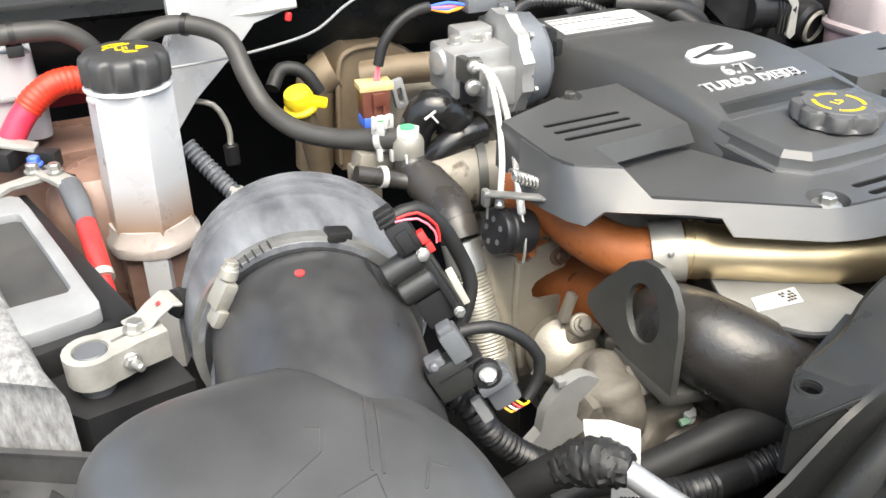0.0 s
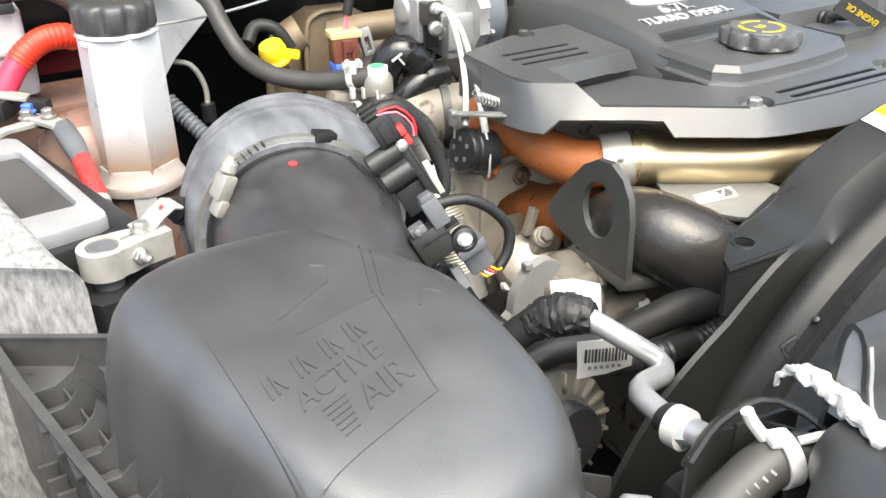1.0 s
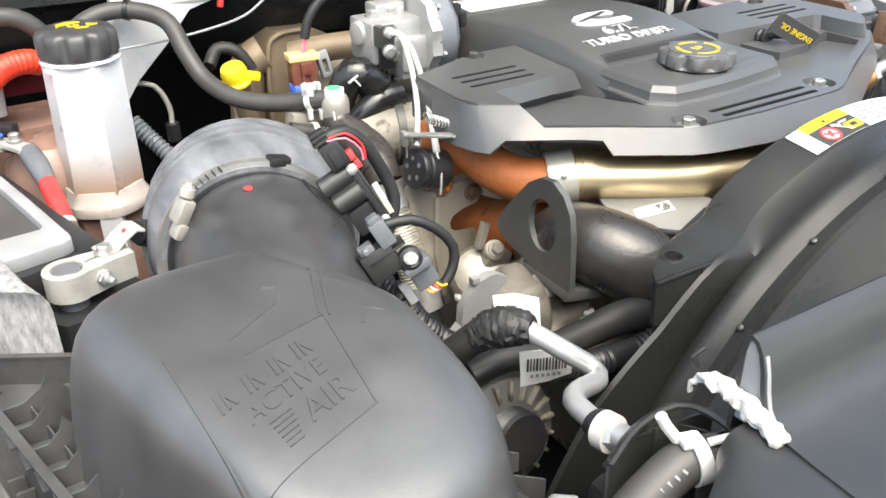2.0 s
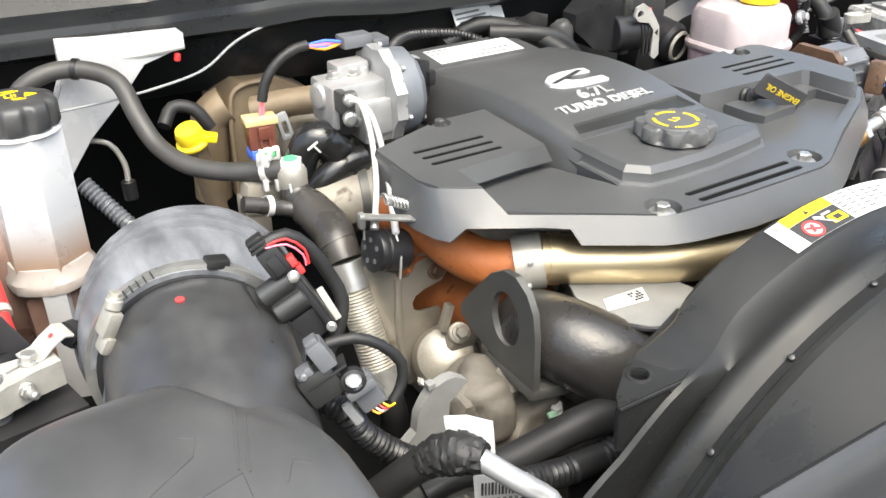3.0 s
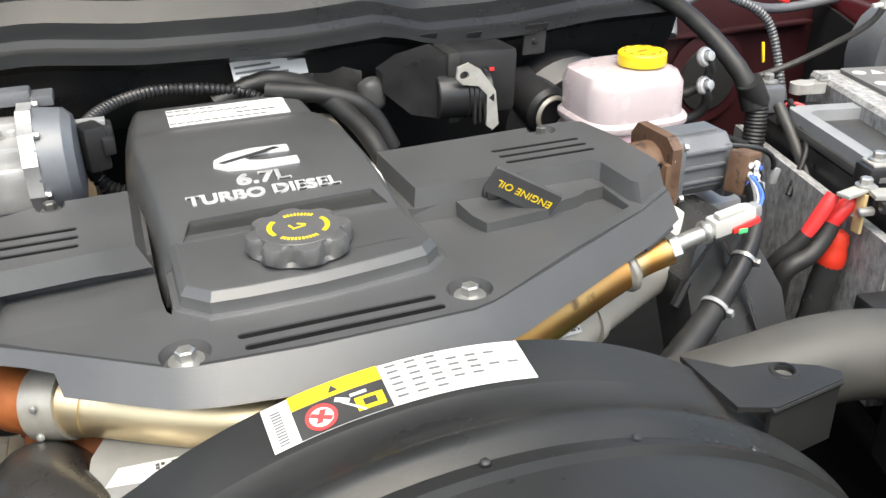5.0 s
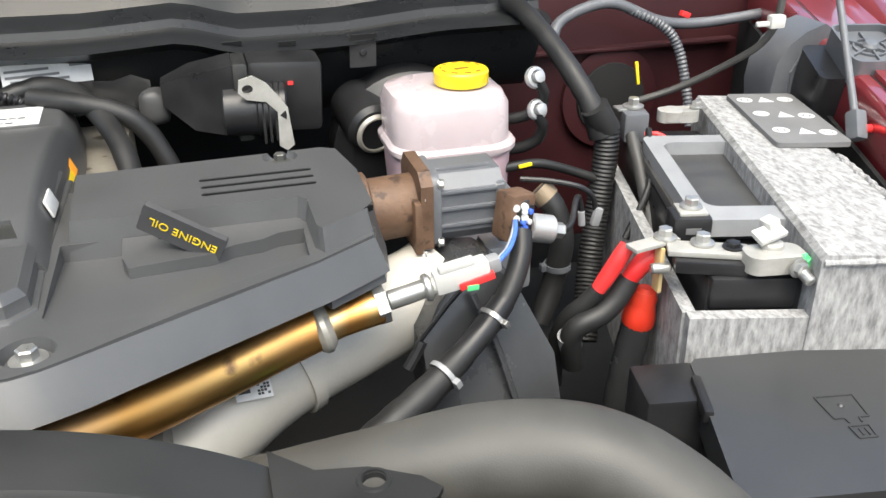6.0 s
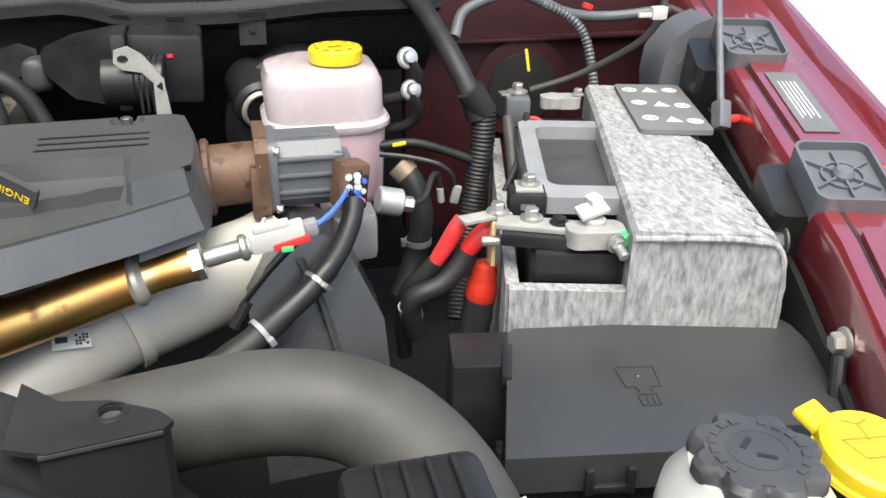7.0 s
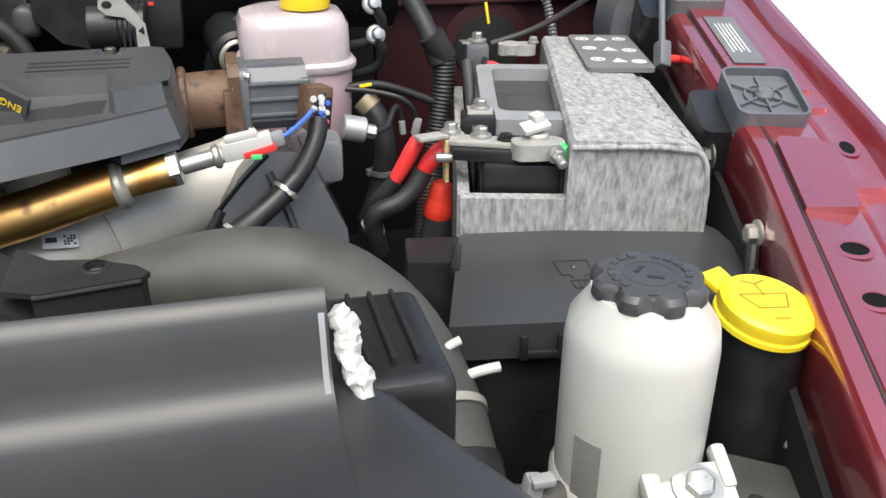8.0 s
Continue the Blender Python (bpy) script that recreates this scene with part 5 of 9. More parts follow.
# transmission dipstick tube
dt = thing("dipstick_tube", "brown steel dipstick tube with yellow pull cap", "dipstick", (0.28, 0.88, 1.1))
part("cap", join(lathe([(0.015, -0.014), (0.0195, -0.013), (0.0195, -0.010), (0.015, -0.008), (0.0165, 0.0), (0.014, 0.008), (0.005, 0.011)], axis_to((0.264, 0.868, 1.272), (-0.3, -0.2, 0.9)), 24), box((0.279, 0.862, 1.268), (0.03, 0.016, 0.009), 0.003, (0, 12, -20))), YELLOW, dt)
part("tube", tube([(0.268, 0.872, 1.258), (0.277, 0.876, 1.225), (0.288, 0.885, 1.17), (0.30, 0.89, 1.08)], 0.013, 16), TANCAST, dt)
part("loop", tube([(0.245, 0.90, 1.275), (0.262, 0.915, 1.290), (0.285, 0.91, 1.285), (0.30, 0.905, 1.26)], 0.008, 12), RUBBER, dt)

# ---- turbocharger ----
tb = thing("turbocharger", "tan cast turbocharger housing at the back of the engine", "turbocharger", (0.4, 1.05, 1.1))
part("compressor_housing", bevelled(loft([[(x, y, z) for x, z in ((0.350, 1.12), (0.352, 1.255), (0.368, 1.281), (0.412, 1.284), (0.442, 1.268), (0.472, 1.250), (0.492, 1.225), (0.495, 1.12))] for y in (0.985, 1.02, 1.10)]), 0.012, 3), TANCAST, tb)
part("outlet", tube([(0.325, 1.02, 1.12), (0.328, 1.01, 1.21), (0.333, 1.005, 1.240), (0.352, 1.0, 1.252)], 0.025, 20), TANCAST, tb)
part("seam", tube([(0.350, 0.984, 1.13), (0.352, 0.983, 1.25), (0.368, 0.983, 1.277), (0.412, 0.983, 1.280)], 0.0035, 8), TANCAST, tb)
part("cross_tube", tube([(0.365, 0.93, 1.262), (0.40, 0.905, 1.272), (0.45, 0.865, 1.282)], 0.0175, 20), TANCAST, tb)
part("centre_section", tube([(0.44, 0.95, 1.20), (0.43, 0.86, 1.20), (0.425, 0.79, 1.215)], 0.04, 20), GREYCAST, tb)
part("turbine_tube", tube([(0.345, 0.748, 1.198), (0.380, 0.738, 1.206), (0.412, 0.728, 1.208), (0.44, 0.72, 1.208)], 0.035, 26), GREYCAST, tb, "dull brown-grey sheet metal turbine tube")
part("turbine_ring", tube([(0.405, 0.7305, 1.208), (0.414, 0.7275, 1.208)], 0.0385, 28), DARKPLATE, tb)
act = thing("turbo_actuator", "cast aluminium turbo actuator with grey round cover", "actuator", (0.43, 0.75, 1.28))
part("housing", join(box((0.4195, 0.768, 1.314), (0.068, 0.056, 0.048), 0.005), box((0.436, 0.755, 1.294), (0.036, 0.05, 0.048), 0.005), box((0.428, 0.785, 1.342), (0.040, 0.028, 0.018), 0.004)), ALU, act)
part("face_pocket", box((0.402, 0.739, 1.309), (0.018, 0.006, 0.048), 0.002), BLACK, act)
part("face_boss", box((0.434, 0.731, 1.300), (0.034, 0.010, 0.040), 0.004), ALU, act)
part("shaft_cap", lathe([(0.015, 0), (0.015, 0.005), (0.012, 0.008), (0.006, 0.009)], axis_to((0.388, 0.770, 1.322), (-1, -0.2, 0)), 20), ALU, act)
RP = [(0.052 * math.cos(radians(a)) * (1 + 0.08 * (k % 2)), 0.052 * math.sin(radians(a)) * (1 + 0.08 * (k % 2))) for k, a in enumerate(range(0, 360, 15))]
RM = Matrix(((0, 0, 1, 0.450), (-1, 0, -0.04, 0.767), (0, 1, 0, 1.312), (0, 0, 0, 1)))
part("ring", prism(RP, 0, 0.013, 0.002, 2, RM), ALU, act, "cast aluminium flange of the cover")
part("cover", lathe([(0.052, 0), (0.0525, 0.004), (0.050, 0.024), (0.042, 0.032), (0.03, 0.034), (0.005, 0.034)], axis_to((0.463, 0.766, 1.312), (1, -0.04, 0)), 12), GREYDISC, act)
for a in range(15, 375, 60):
    part("bolt", bolt((0.4635, 0.766 + 0.0535 * math.cos(radians(a)), 1.312 + 0.0535 * math.sin(radians(a))), (1, 0, 0), 0.003, 0.005, 1.3), STEEL, act)
for x in (0.404, 0.428):
    part("bolt", bolt((x, 0.7725, 1.338), r=0.0062, h=0.008, washer=1.35), STEEL, act)
part("boss", join(cyl((0.416, 0.782, 1.336), (0.416, 0.782, 1.343), 0.005), cyl((0.442, 0.775, 1.336), (0.442, 0.775, 1.345), 0.006)), ALU, act)
part("lever", join(box((0.393, 0.725, 1.325), (0.010, 0.034, 0.024), 0.003), cyl((0.386, 0.712, 1.335), (0.400, 0.712, 1.335), 0.007)), DARKPLATE, act)
part("plug", join(box((0.445, 0.80, 1.368), (0.036, 0.024, 0.014), 0.003), box((0.472, 0.80, 1.364), (0.020, 0.03, 0.010), 0.002)), GREYMOTOR, act)
part("rear_plug", join(box((0.508, 0.775, 1.318), (0.022, 0.030, 0.044), 0.004, (0, 0, 20)), box((0.520, 0.770, 1.320), (0.012, 0.022, 0.018), 0.003, (0, 0, 20))), BLACK, act)
ac = thing("actuator_cable", "black actuator cable with bare coloured wires", "cable", (0.36, 0.82, 1.3))
part("sheath", tube([(0.388, 0.80, 1.3705), (0.374, 0.80, 1.369), (0.358, 0.80, 1.362), (0.344, 0.80, 1.350), (0.335, 0.80, 1.336), (0.330, 0.80, 1.318)], 0.0055, 12), RUBBER, ac)
for k, (m, dz) in enumerate(((BLUEW, 0.004), (ORANGEW, -0.003), (PINKW, 0.001), (BLUEW, -0.001))):
    part("wire", tube([(0.430, 0.797 + 0.002 * k, 1.368), (0.408, 0.797, 1.368 + dz * 1.3), (0.386, 0.80, 1.370)], 0.0019, 8), m, ac)
for k in range(2):
    part("wire", tube([(0.330, 0.80, 1.320), (0.3275 + 0.003 * k, 0.80, 1.310), (0.325 + 0.004 * k, 0.80, 1.298)], 0.0016, 8), PINKW, ac)
bc2 = thing("wiring_connector", "brown and tan wiring connector with blue wires", "connector", (0.325, 0.80, 1.25))
part("body", box((0.3235, 0.80, 1.281), (0.029, 0.024, 0.030), 0.002, (0, 0, -8)), BROWNCON, bc2)
part("top", box((0.3245, 0.80, 1.2985), (0.036, 0.026, 0.007), 0.0015, (0, 0, -8)), TANCON, bc2)
part("latch", join(box((0.3235, 0.786, 1.287), (0.014, 0.006, 0.014), 0.001), box((0.3185, 0.786, 1.274), (0.003, 0.005, 0.014), 0.001), box((0.3285, 0.786, 1.274), (0.003, 0.005, 0.014), 0.001)), BROWNCON, bc2)
part("seal", box((0.317, 0.798, 1.262), (0.018, 0.02, 0.011), 0.002), BLUEW, bc2)
part("clip", cut(box((0.326, 0.785, 1.262), (0.024, 0.008, 0.016), 0.003), box((0.326, 0.780, 1.262), (0.014, 0.02, 0.008), 0.001)), LABELW, bc2)
part("mark", box((0.326, 0.783, 1.262), (0.012, 0.004, 0.006), 0.001), GREENP, bc2)
part("hook", cut(box((0.352, 0.80, 1.285), (0.015, 0.008, 0.032), 0.003, (0, -14, 0)), box((0.3525, 0.79, 1.283), (0.006, 0.03, 0.018), 0.001, (0, -14, 0))), GREYTRIM, bc2)
GLOSSY = mat("glossy_black_rubber", (0.012, 0.012, 0.012), 0.15)
bo = thing("charge_hose", "glossy black moulded hose with white marks", "hose", (0.37, 0.75, 1.2))
part("hose", tube([(0.352, 0.765, 1.225), (0.354, 0.762, 1.258), (0.367, 0.757, 1.280), (0.384, 0.752, 1.274), (0.398, 0.748, 1.252), (0.412, 0.745, 1.236)], [0.016, 0.018, 0.020, 0.021, 0.020, 0.019], 22), GLOSSY, bo)
part("hose", tube([(0.352, 0.742, 1.215), (0.368, 0.740, 1.236), (0.392, 0.738, 1.250), (0.418, 0.740, 1.252)], [0.012, 0.014, 0.016, 0.016], 18), GLOSSY, bo)
for x, y, z in ((0.374, 0.755, 1.281), (0.390, 0.750, 1.266), (0.404, 0.746, 1.246)):
    part("band", tube([(x, y, z), (x + 0.003, y - 0.001, z - 0.004)], 0.0225, 22), GLOSSY, bo)
part("mark", join(box((0.358, 0.737, 1.281), (0.014, 0.002, 0.002), 0, (0, -30, 0)), box((0.363, 0.736, 1.276), (0.010, 0.002, 0.002), 0, (0, 50, 0))), LABELW, bo)

# drain hose: dark elbow, ferrules, braided section
dr = thing("oil_drain_hose", "braided metal flex hose with crimped ferrules and black elbow", "hose", (0.33, 0.6, 1.1))
ELBM = mat("oily_brown_black_rubber", (0.022, 0.020, 0.018), 0.28, col2=(0.05, 0.046, 0.042), scale=30, rvar=0.2)
d0, d1 = Vector((0.332, 0.620, 1.203)), Vector((0.342, 0.560, 1.072))
dd = d1 - d0
part("elbow", tube([(0.322, 0.712, 1.256), (0.323, 0.706, 1.244), (0.329, 0.688, 1.234), (0.335, 0.655, 1.224), d0 + Vector((0, 0.012, 0.012)), d0], [0.0145, 0.0165, 0.021, 0.0215, 0.020, 0.0185], 22), ELBM, dr)
part("elbow_seam", tube([d0 + Vector((0, 0.016, 0.0145)), d0 + Vector((0.0002, 0.0145, 0.013))], 0.0214, 22), ELBM, dr)
part("branch", tube([(0.262, 0.70, 1.252), (0.285, 0.698, 1.245), (0.305, 0.696, 1.238), (0.33, 0.685, 1.233)], 0.0085, 14), ELBM, dr)
part("ferrule", tube([d0, d0 + dd * 0.2], 0.0195, 28, 0.05), STEEL, dr)
part("braid", tube([d0 + dd * 0.2, d0 + dd * 0.8], 0.0168, 22, ripple=(0.0008, 0.0034)), DULLZINC, dr)
part("ferrule", tube([d0 + dd * 0.8, d1], 0.0195, 28, 0.05), STEEL, dr)
part("lower_hose", tube([d1, d1 + Vector((0.003, -0.006, -0.02)), d1 + Vector((0.01, 0.0, -0.08))], 0.015), RUBBER, dr)
ziptie("clip", (0.288, 0.698, 1.2445), (1, 0, -0.2), 0.0092, 0.006, WHITE, dr)
pb = thing("pipe_bracket", "dusty grey cast bracket below the hose fitting", "bracket", (0.29, 0.705, 1.2))
part("block", join(box((0.298, 0.742, 1.236), (0.044, 0.026, 0.036), 0.006, (0, 8, 0)), box((0.288, 0.745, 1.215), (0.030, 0.026, 0.05), 0.006)), GREYCAST, pb)

# vibration damper, filed under solenoid, hung by the actuator's cables
so = thing("vacuum_solenoid", "round black vibration damper hung by white cables", "solenoid", (0.354, 0.563, 1.196))
SOM = axis_to((0.3415, 0.576, 1.232), (0.95, 0.05, -0.22))
part("body", lathe([(0.017, -0.001), (0.0205, 0.0), (0.0213, 0.002), (0.0213, 0.0055), (0.0195, 0.007), (0.0195, 0.010), (0.0208, 0.0115), (0.0208, 0.034), (0.018, 0.036)], SOM, 32), BLACK, so)
for a in range(0, 360, 72):
    b = lathe([(0.0028, 0), (0.0022, 0.0008)], FL((0.011 * math.cos(radians(a)), 0.011 * math.sin(radians(a)), -0.0018)), 10)
    b.transform(SOM)
    part("stud", b, GREYMOTOR, so)
part("bracket", join(box((0.354, 0.564, 1.2695), (0.052, 0.010, 0.003), 0.001, (0, 0, -37)), box((0.3344, 0.5809, 1.2646), (0.006, 0.008, 0.016), 0.002), box((0.3364, 0.5809, 1.2536), (0.0016, 0.0016, 0.02), 0)), STEEL, so)
zt = thing("actuator_wire", "long white sheathed wire from the actuator to the damper", "cable", (0.3775, 0.6426, 1.2575), "actuator wires")
part("strap", tube([(0.385, 0.706, 1.334), (0.3908, 0.6986, 1.3382), (0.3951, 0.6856, 1.3299), (0.387, 0.6541, 1.307), (0.3673, 0.611, 1.2837), (0.346, 0.576, 1.262)], 0.0029, 10, 0.003, ripple=(0.0003, 0.004)), WHITE, zt)
part("crimp", cyl((0.3482, 0.5794, 1.2658), (0.343, 0.572, 1.256), 0.0042, 12), STEEL, zt)
zt2 = thing("actuator_wire", "ribbed white sheathed wire from the actuator to the damper", "cable", (0.3775, 0.6426, 1.2575), "actuator wires")
part("strap", tube([(0.388, 0.702, 1.336), (0.3959, 0.6914, 1.3351), (0.401, 0.677, 1.321), (0.3921, 0.6397, 1.2959), (0.3739, 0.5924, 1.2691)], 0.0031, 10, ripple=(0.0006, 0.003)), WHITE, zt2)
part("crimp", cyl((0.3782, 0.6024, 1.2738), (0.363, 0.567, 1.248), 0.0038, 12), LABELW, zt2)
part("wire", tube([(0.363, 0.567, 1.248), (0.362, 0.557, 1.228), (0.358, 0.553, 1.208)], 0.0014, 8), STEEL, zt2)
part("joint", join(lathe([(0.004, 0), (0.0065, 0.002), (0.0065, 0.007), (0.004, 0.009)], axis_to((0.389, 0.708, 1.336), (-0.2, -1, 0)), 12), lathe([(0.005, 0), (0.008, 0.002), (0.008, 0.008), (0.005, 0.010)], axis_to((0.39, 0.71, 1.315), (-0.2, -1, 0)), 12), box((0.394, 0.706, 1.311), (0.014, 0.008, 0.010), 0.003, (0, 20, 0))), STEEL, zt2)
sp = thing("return_spring", "small steel coil spring above the damper", "spring", (0.369, 0.553, 1.276))
part("coil", tube([(0.356 + 0.026 * t, 0.575 - 0.016 * t + 0.0048 * math.cos(2 * math.pi * 10 * t), 1.284 - 0.010 * t + 0.0048 * math.sin(2 * math.pi * 10 * t)) for t in np.linspace(0, 1, 110)], 0.0012, 6, 0.002), STEEL, sp)


# ---- middle: exhaust crossover, shroud, radiator panel ----
ex = thing("exhaust_crossover", "rusty orange cast exhaust pipe below the engine cover", "exhaust pipe", (0.43, 0.53, 1.2))
part("pipe", tube([(0.392, 0.62, 1.246), (0.403, 0.575, 1.242), (0.415, 0.537, 1.228), (0.435, 0.508, 1.221), (0.470, 0.486, 1.226)], [0.026, 0.024, 0.0225, 0.0235, 0.023], 24), RUST, ex)
part("branch", tube([(0.372, 0.60, 1.212), (0.385, 0.59, 1.222), (0.403, 0.575, 1.238)], [0.014, 0.016, 0.02], 18), RUST, ex)
part("flange", box((0.379, 0.582, 1.222), (0.006, 0.03, 0.044), 0.003, (0, -20, -40)), RUST, ex)
part("manifold", tube([(0.44, 0.66, 1.12), (0.45, 0.58, 1.13), (0.47, 0.52, 1.16), (0.5, 0.50, 1.12)], 0.035, 18), RUST, ex)
cb = thing("band_clamp", "bare steel band clamp on the exhaust pipe", "clamp", (0.465, 0.49, 1.2))
part("band", tube([(0.4505, 0.4975, 1.2225), (0.4735, 0.4838, 1.2268)], 0.0275, 32, 0.05), DULLZINC, cb)
for z, a in ((0.012, 25), (-0.012, -20)):
    part("rivet", bolt((0.4475, 0.4685, 1.225 + z), (-0.3, -0.9, 0.2), 0.002, 0.002), STEEL, cb)
gold = thing("gold_tube", "gold heat-tinted steel tube across the engine front", "exhaust tube", (0.7, 0.45, 1.2))
part("tube", tube([(0.472, 0.4855, 1.227), (0.50, 0.468, 1.226), (0.55, 0.440, 1.224), (0.60, 0.418, 1.222), (0.68, 0.408, 1.216), (0.76, 0.436, 1.212), (0.85, 0.481, 1.2105), (0.915, 0.505, 1.2195), (0.938, 0.509, 1.224)], [0.0245, 0.0235, 0.0238, 0.024, 0.0242, 0.0232, 0.0212, 0.0205, 0.0195], 28), GOLD, gold)

# fan shroud arch
sh = thing("fan_shroud", "black plastic radiator fan shroud arching over the fan", "fan shroud", (0.69, 0.25, 0.95))
SC = (0.683, 0.95)


def arch(y, R, n=64, a0=8, a1=172):
    """One rib of the arch; its rear corner swells and comes forward towards the mounting tab."""
    out = []
    for i in range(n + 1):
        a = a1 + (a0 - a1) * i / n
        k = ease(y, 0.262, 0.288)
        r = R * (1 + k * float(np.interp(a, [119, 125, 131.5, 141, 151, 172], [0.0, 0.0275, 0.115, 0.135, 0.20, 0.26])))
        out.append((SC[0] + r * math.cos(radians(a)), y - 0.029 * k * ease(a, 117, 132), SC[1] + r * math.sin(radians(a))))
    return out


prof = [(0.337, 0.339), (0.336, 0.352), (0.332, 0.355), (0.296, 0.3490), (0.293, 0.3485), (0.289, 0.3468), (0.278, 0.3462), (0.262, 0.350), (0.256, 0.3545), (0.250, 0.3555), (0.244, 0.353), (0.236, 0.3475), (0.228, 0.3485), (0.226, 0.352), (0.222, 0.3525), (0.219, 0.348), (0.19, 0.344), (0.13, 0.334), (0.06, 0.32)]
part("arch", sheet([arch(y, R) for y, R in prof[4:]], 0.003), SHROUDM, sh, smooth=40)
part("rear_band", sheet([arch(y, R, a1=132.5) for y, R in prof[:5]], 0.003), SHROUDM, sh, smooth=40)
TABS = (([(0.885, 0.345), (0.910, 0.320), (0.940, 0.3145), (0.968, 0.298), (0.977, 0.286), (0.972, 0.279), (0.909, 0.270), (0.885, 0.280)], (0.941, 0.302, 0), [(0.975, 0.284), (0.971, 0.2795), (0.905, 0.2705), (0.905, 0.2745)]),
        ([(0.378, 0.277), (0.370, 0.2655), (0.431, 0.2655), (0.458, 0.2745), (0.484, 0.282), (0.512, 0.291), (0.505, 0.325), (0.497, 0.336), (0.452, 0.318), (0.409, 0.301)], (0.408, 0.2855, 0), None))
for tabp, hole, wallp in TABS:
    part("mounting_tab", cut(prism(tabp, 1.2395, 1.2435, 0.0012, 2), lathe([(0.0068, 1.2), (0.0068, 1.3)], FL(hole), 20)), SHROUDM, sh)
    part("tab_collar", lathe([(0.0068, 0), (0.0105, 0), (0.0098, 0.0012), (0.0075, 0.0014)], FL((hole[0], hole[1], 1.2434)), 22, caps=False), SHROUDM, sh)
    if wallp:
        part("tab_wall", prism(wallp, 1.192, 1.2400, 0.001, 1), SHROUDM, sh)
    else:
        part("tab_wall", prism([(0.371, 1.2400), (0.429, 1.2400), (0.386, 1.196), (0.373, 1.203)], 0, 0.004, 0.001, 1, Matrix.Translation((0, 0.2695, 0)) @ Matrix.Rotation(radians(90), 4, "X")), SHROUDM, sh)
    part("tab_edge", tube([(x, y, 1.2405) for x, y in ((wallp[1], wallp[2]) if wallp else ((0.371, 0.2662), (0.430, 0.2660)))], 0.0022, 8), SHROUDM, sh)
fan = thing("cooling_fan", "black plastic radiator cooling fan inside the shroud", "fan", (0.69, 0.3, 0.95))
part("hub", lathe([(0.06, 0), (0.07, 0.01), (0.07, 0.05), (0.05, 0.06)], axis_to((0.69, 0.36, 0.95), (0, -1, 0)), 28), BLACK, fan)
for k in range(9):
    a = radians(40 * k)
    bl = sheet([[(r * 1.0, w * (0.5 + r), 0.02 * w / 0.04) for w in (-0.05, 0, 0.05)] for r in (0.06, 0.15, 0.24, 0.315)], 0.003)
    bl.transform(axis_to((0.69, 0.33, 0.95), (0, -1, 0)) @ Matrix.Rotation(a, 4, "Z"))
    part("blade", bl, BLACK, fan)

# caution sticker on the shroud
stk = thing("caution_sticker", "white and yellow caution sticker with print on the shroud", "sticker", (0.67, 0.31, 1.3))


def on_arch(bm, lift):
    for v in bm.verts:
        R = float(np.interp(v.co.y, [0.295, 0.332], [0.3490, 0.355])) + lift + v.co.z
        a = math.pi / 2 - (v.co.x - SC[0]) / 0.36
        v.co.x, v.co.z = SC[0] + R * math.cos(a), SC[1] + R * math.sin(a)
    return bm


def patch(x0, y0, x1, y1, lift, n=12):
    bm = bmesh.new()
    bmesh.ops.create_grid(bm, x_segments=n, y_segments=2, size=0.5, matrix=Matrix.Translation(((x0 + x1) / 2, (y0 + y1) / 2, 0)) @ Matrix.Diagonal((x1 - x0, y1 - y0, 1, 1)))
    bmesh.ops.solidify(bm, geom=bm.faces[:], thickness=-0.0003)
    return on_arch(bm, lift)


part("paper", patch(0.582, 0.2965, 0.7475, 0.3305, 0.0006, 20), LABELW, stk)
part("yellow_band", patch(0.5985, 0.3195, 0.6545, 0.3305, 0.0011), YELLOWINK, stk)
part("black_field", patch(0.5985, 0.2965, 0.6545, 0.319, 0.0011), INK, stk)
part("warning_triangle", on_arch(prism([(0.622, 0.322), (0.628, 0.322), (0.625, 0.327)], 0, 0.0003), 0.0016), INK, stk)
part("red_ring", on_arch(lathe([(0.0095, 0), (0.0095, 0.0003), (0.0072, 0.0003), (0.0072, 0)], FL((0.6135, 0.3065, 0)), 24, caps=False), 0.0019), REDINK, stk)
part("red_disc", on_arch(lathe([(0.0072, 0), (0.0072, 0.0002)], FL((0.6135, 0.3065, 0)), 20), 0.0015), LABELW, stk)
part("warning_mark", on_arch(join(prism([(0.6095, 0.3025), (0.613, 0.3025), (0.6175, 0.3105), (0.614, 0.3115)], 0, 0.0003), prism([(0.607, 0.309), (0.609, 0.311), (0.620, 0.304), (0.618, 0.302)], 0, 0.0003)), 0.0021), REDINK, stk)
part("white_mark", on_arch(join(box((0.628, 0.313, 0), (0.009, 0.003, 0.0003), 0, (0, 0, -30)), box((0.638, 0.314, 0), (0.010, 0.002, 0.0003), 0), box((0.633, 0.306, 0), (0.016, 0.0012, 0.0003), 0, (0, 0, -45))), 0.0018), LABELW, stk)
part("yellow_square", patch(0.6345, 0.3005, 0.6515, 0.3105, 0.0016, 4), YELLOWINK, stk)
part("square_mark", patch(0.639, 0.303, 0.647, 0.308, 0.0021, 3), INK, stk)
for k in range(6):
    part("print", join(*[patch(x, 0.3265 - k * 0.005, x + 0.007, 0.3280 - k * 0.005, 0.0012, 3) for x in np.arange(0.6585, 0.6585 + (0.03, 0.07, 0.05, 0.078, 0.06, 0.03)[k], 0.0125)]), GREYINK, stk)
part("barcode", join(*[patch(0.5865, 0.299 + k * 0.0022, 0.5925, 0.3000 + k * 0.0022, 0.0012, 2) for k in range(12)]), GREYINK, stk)

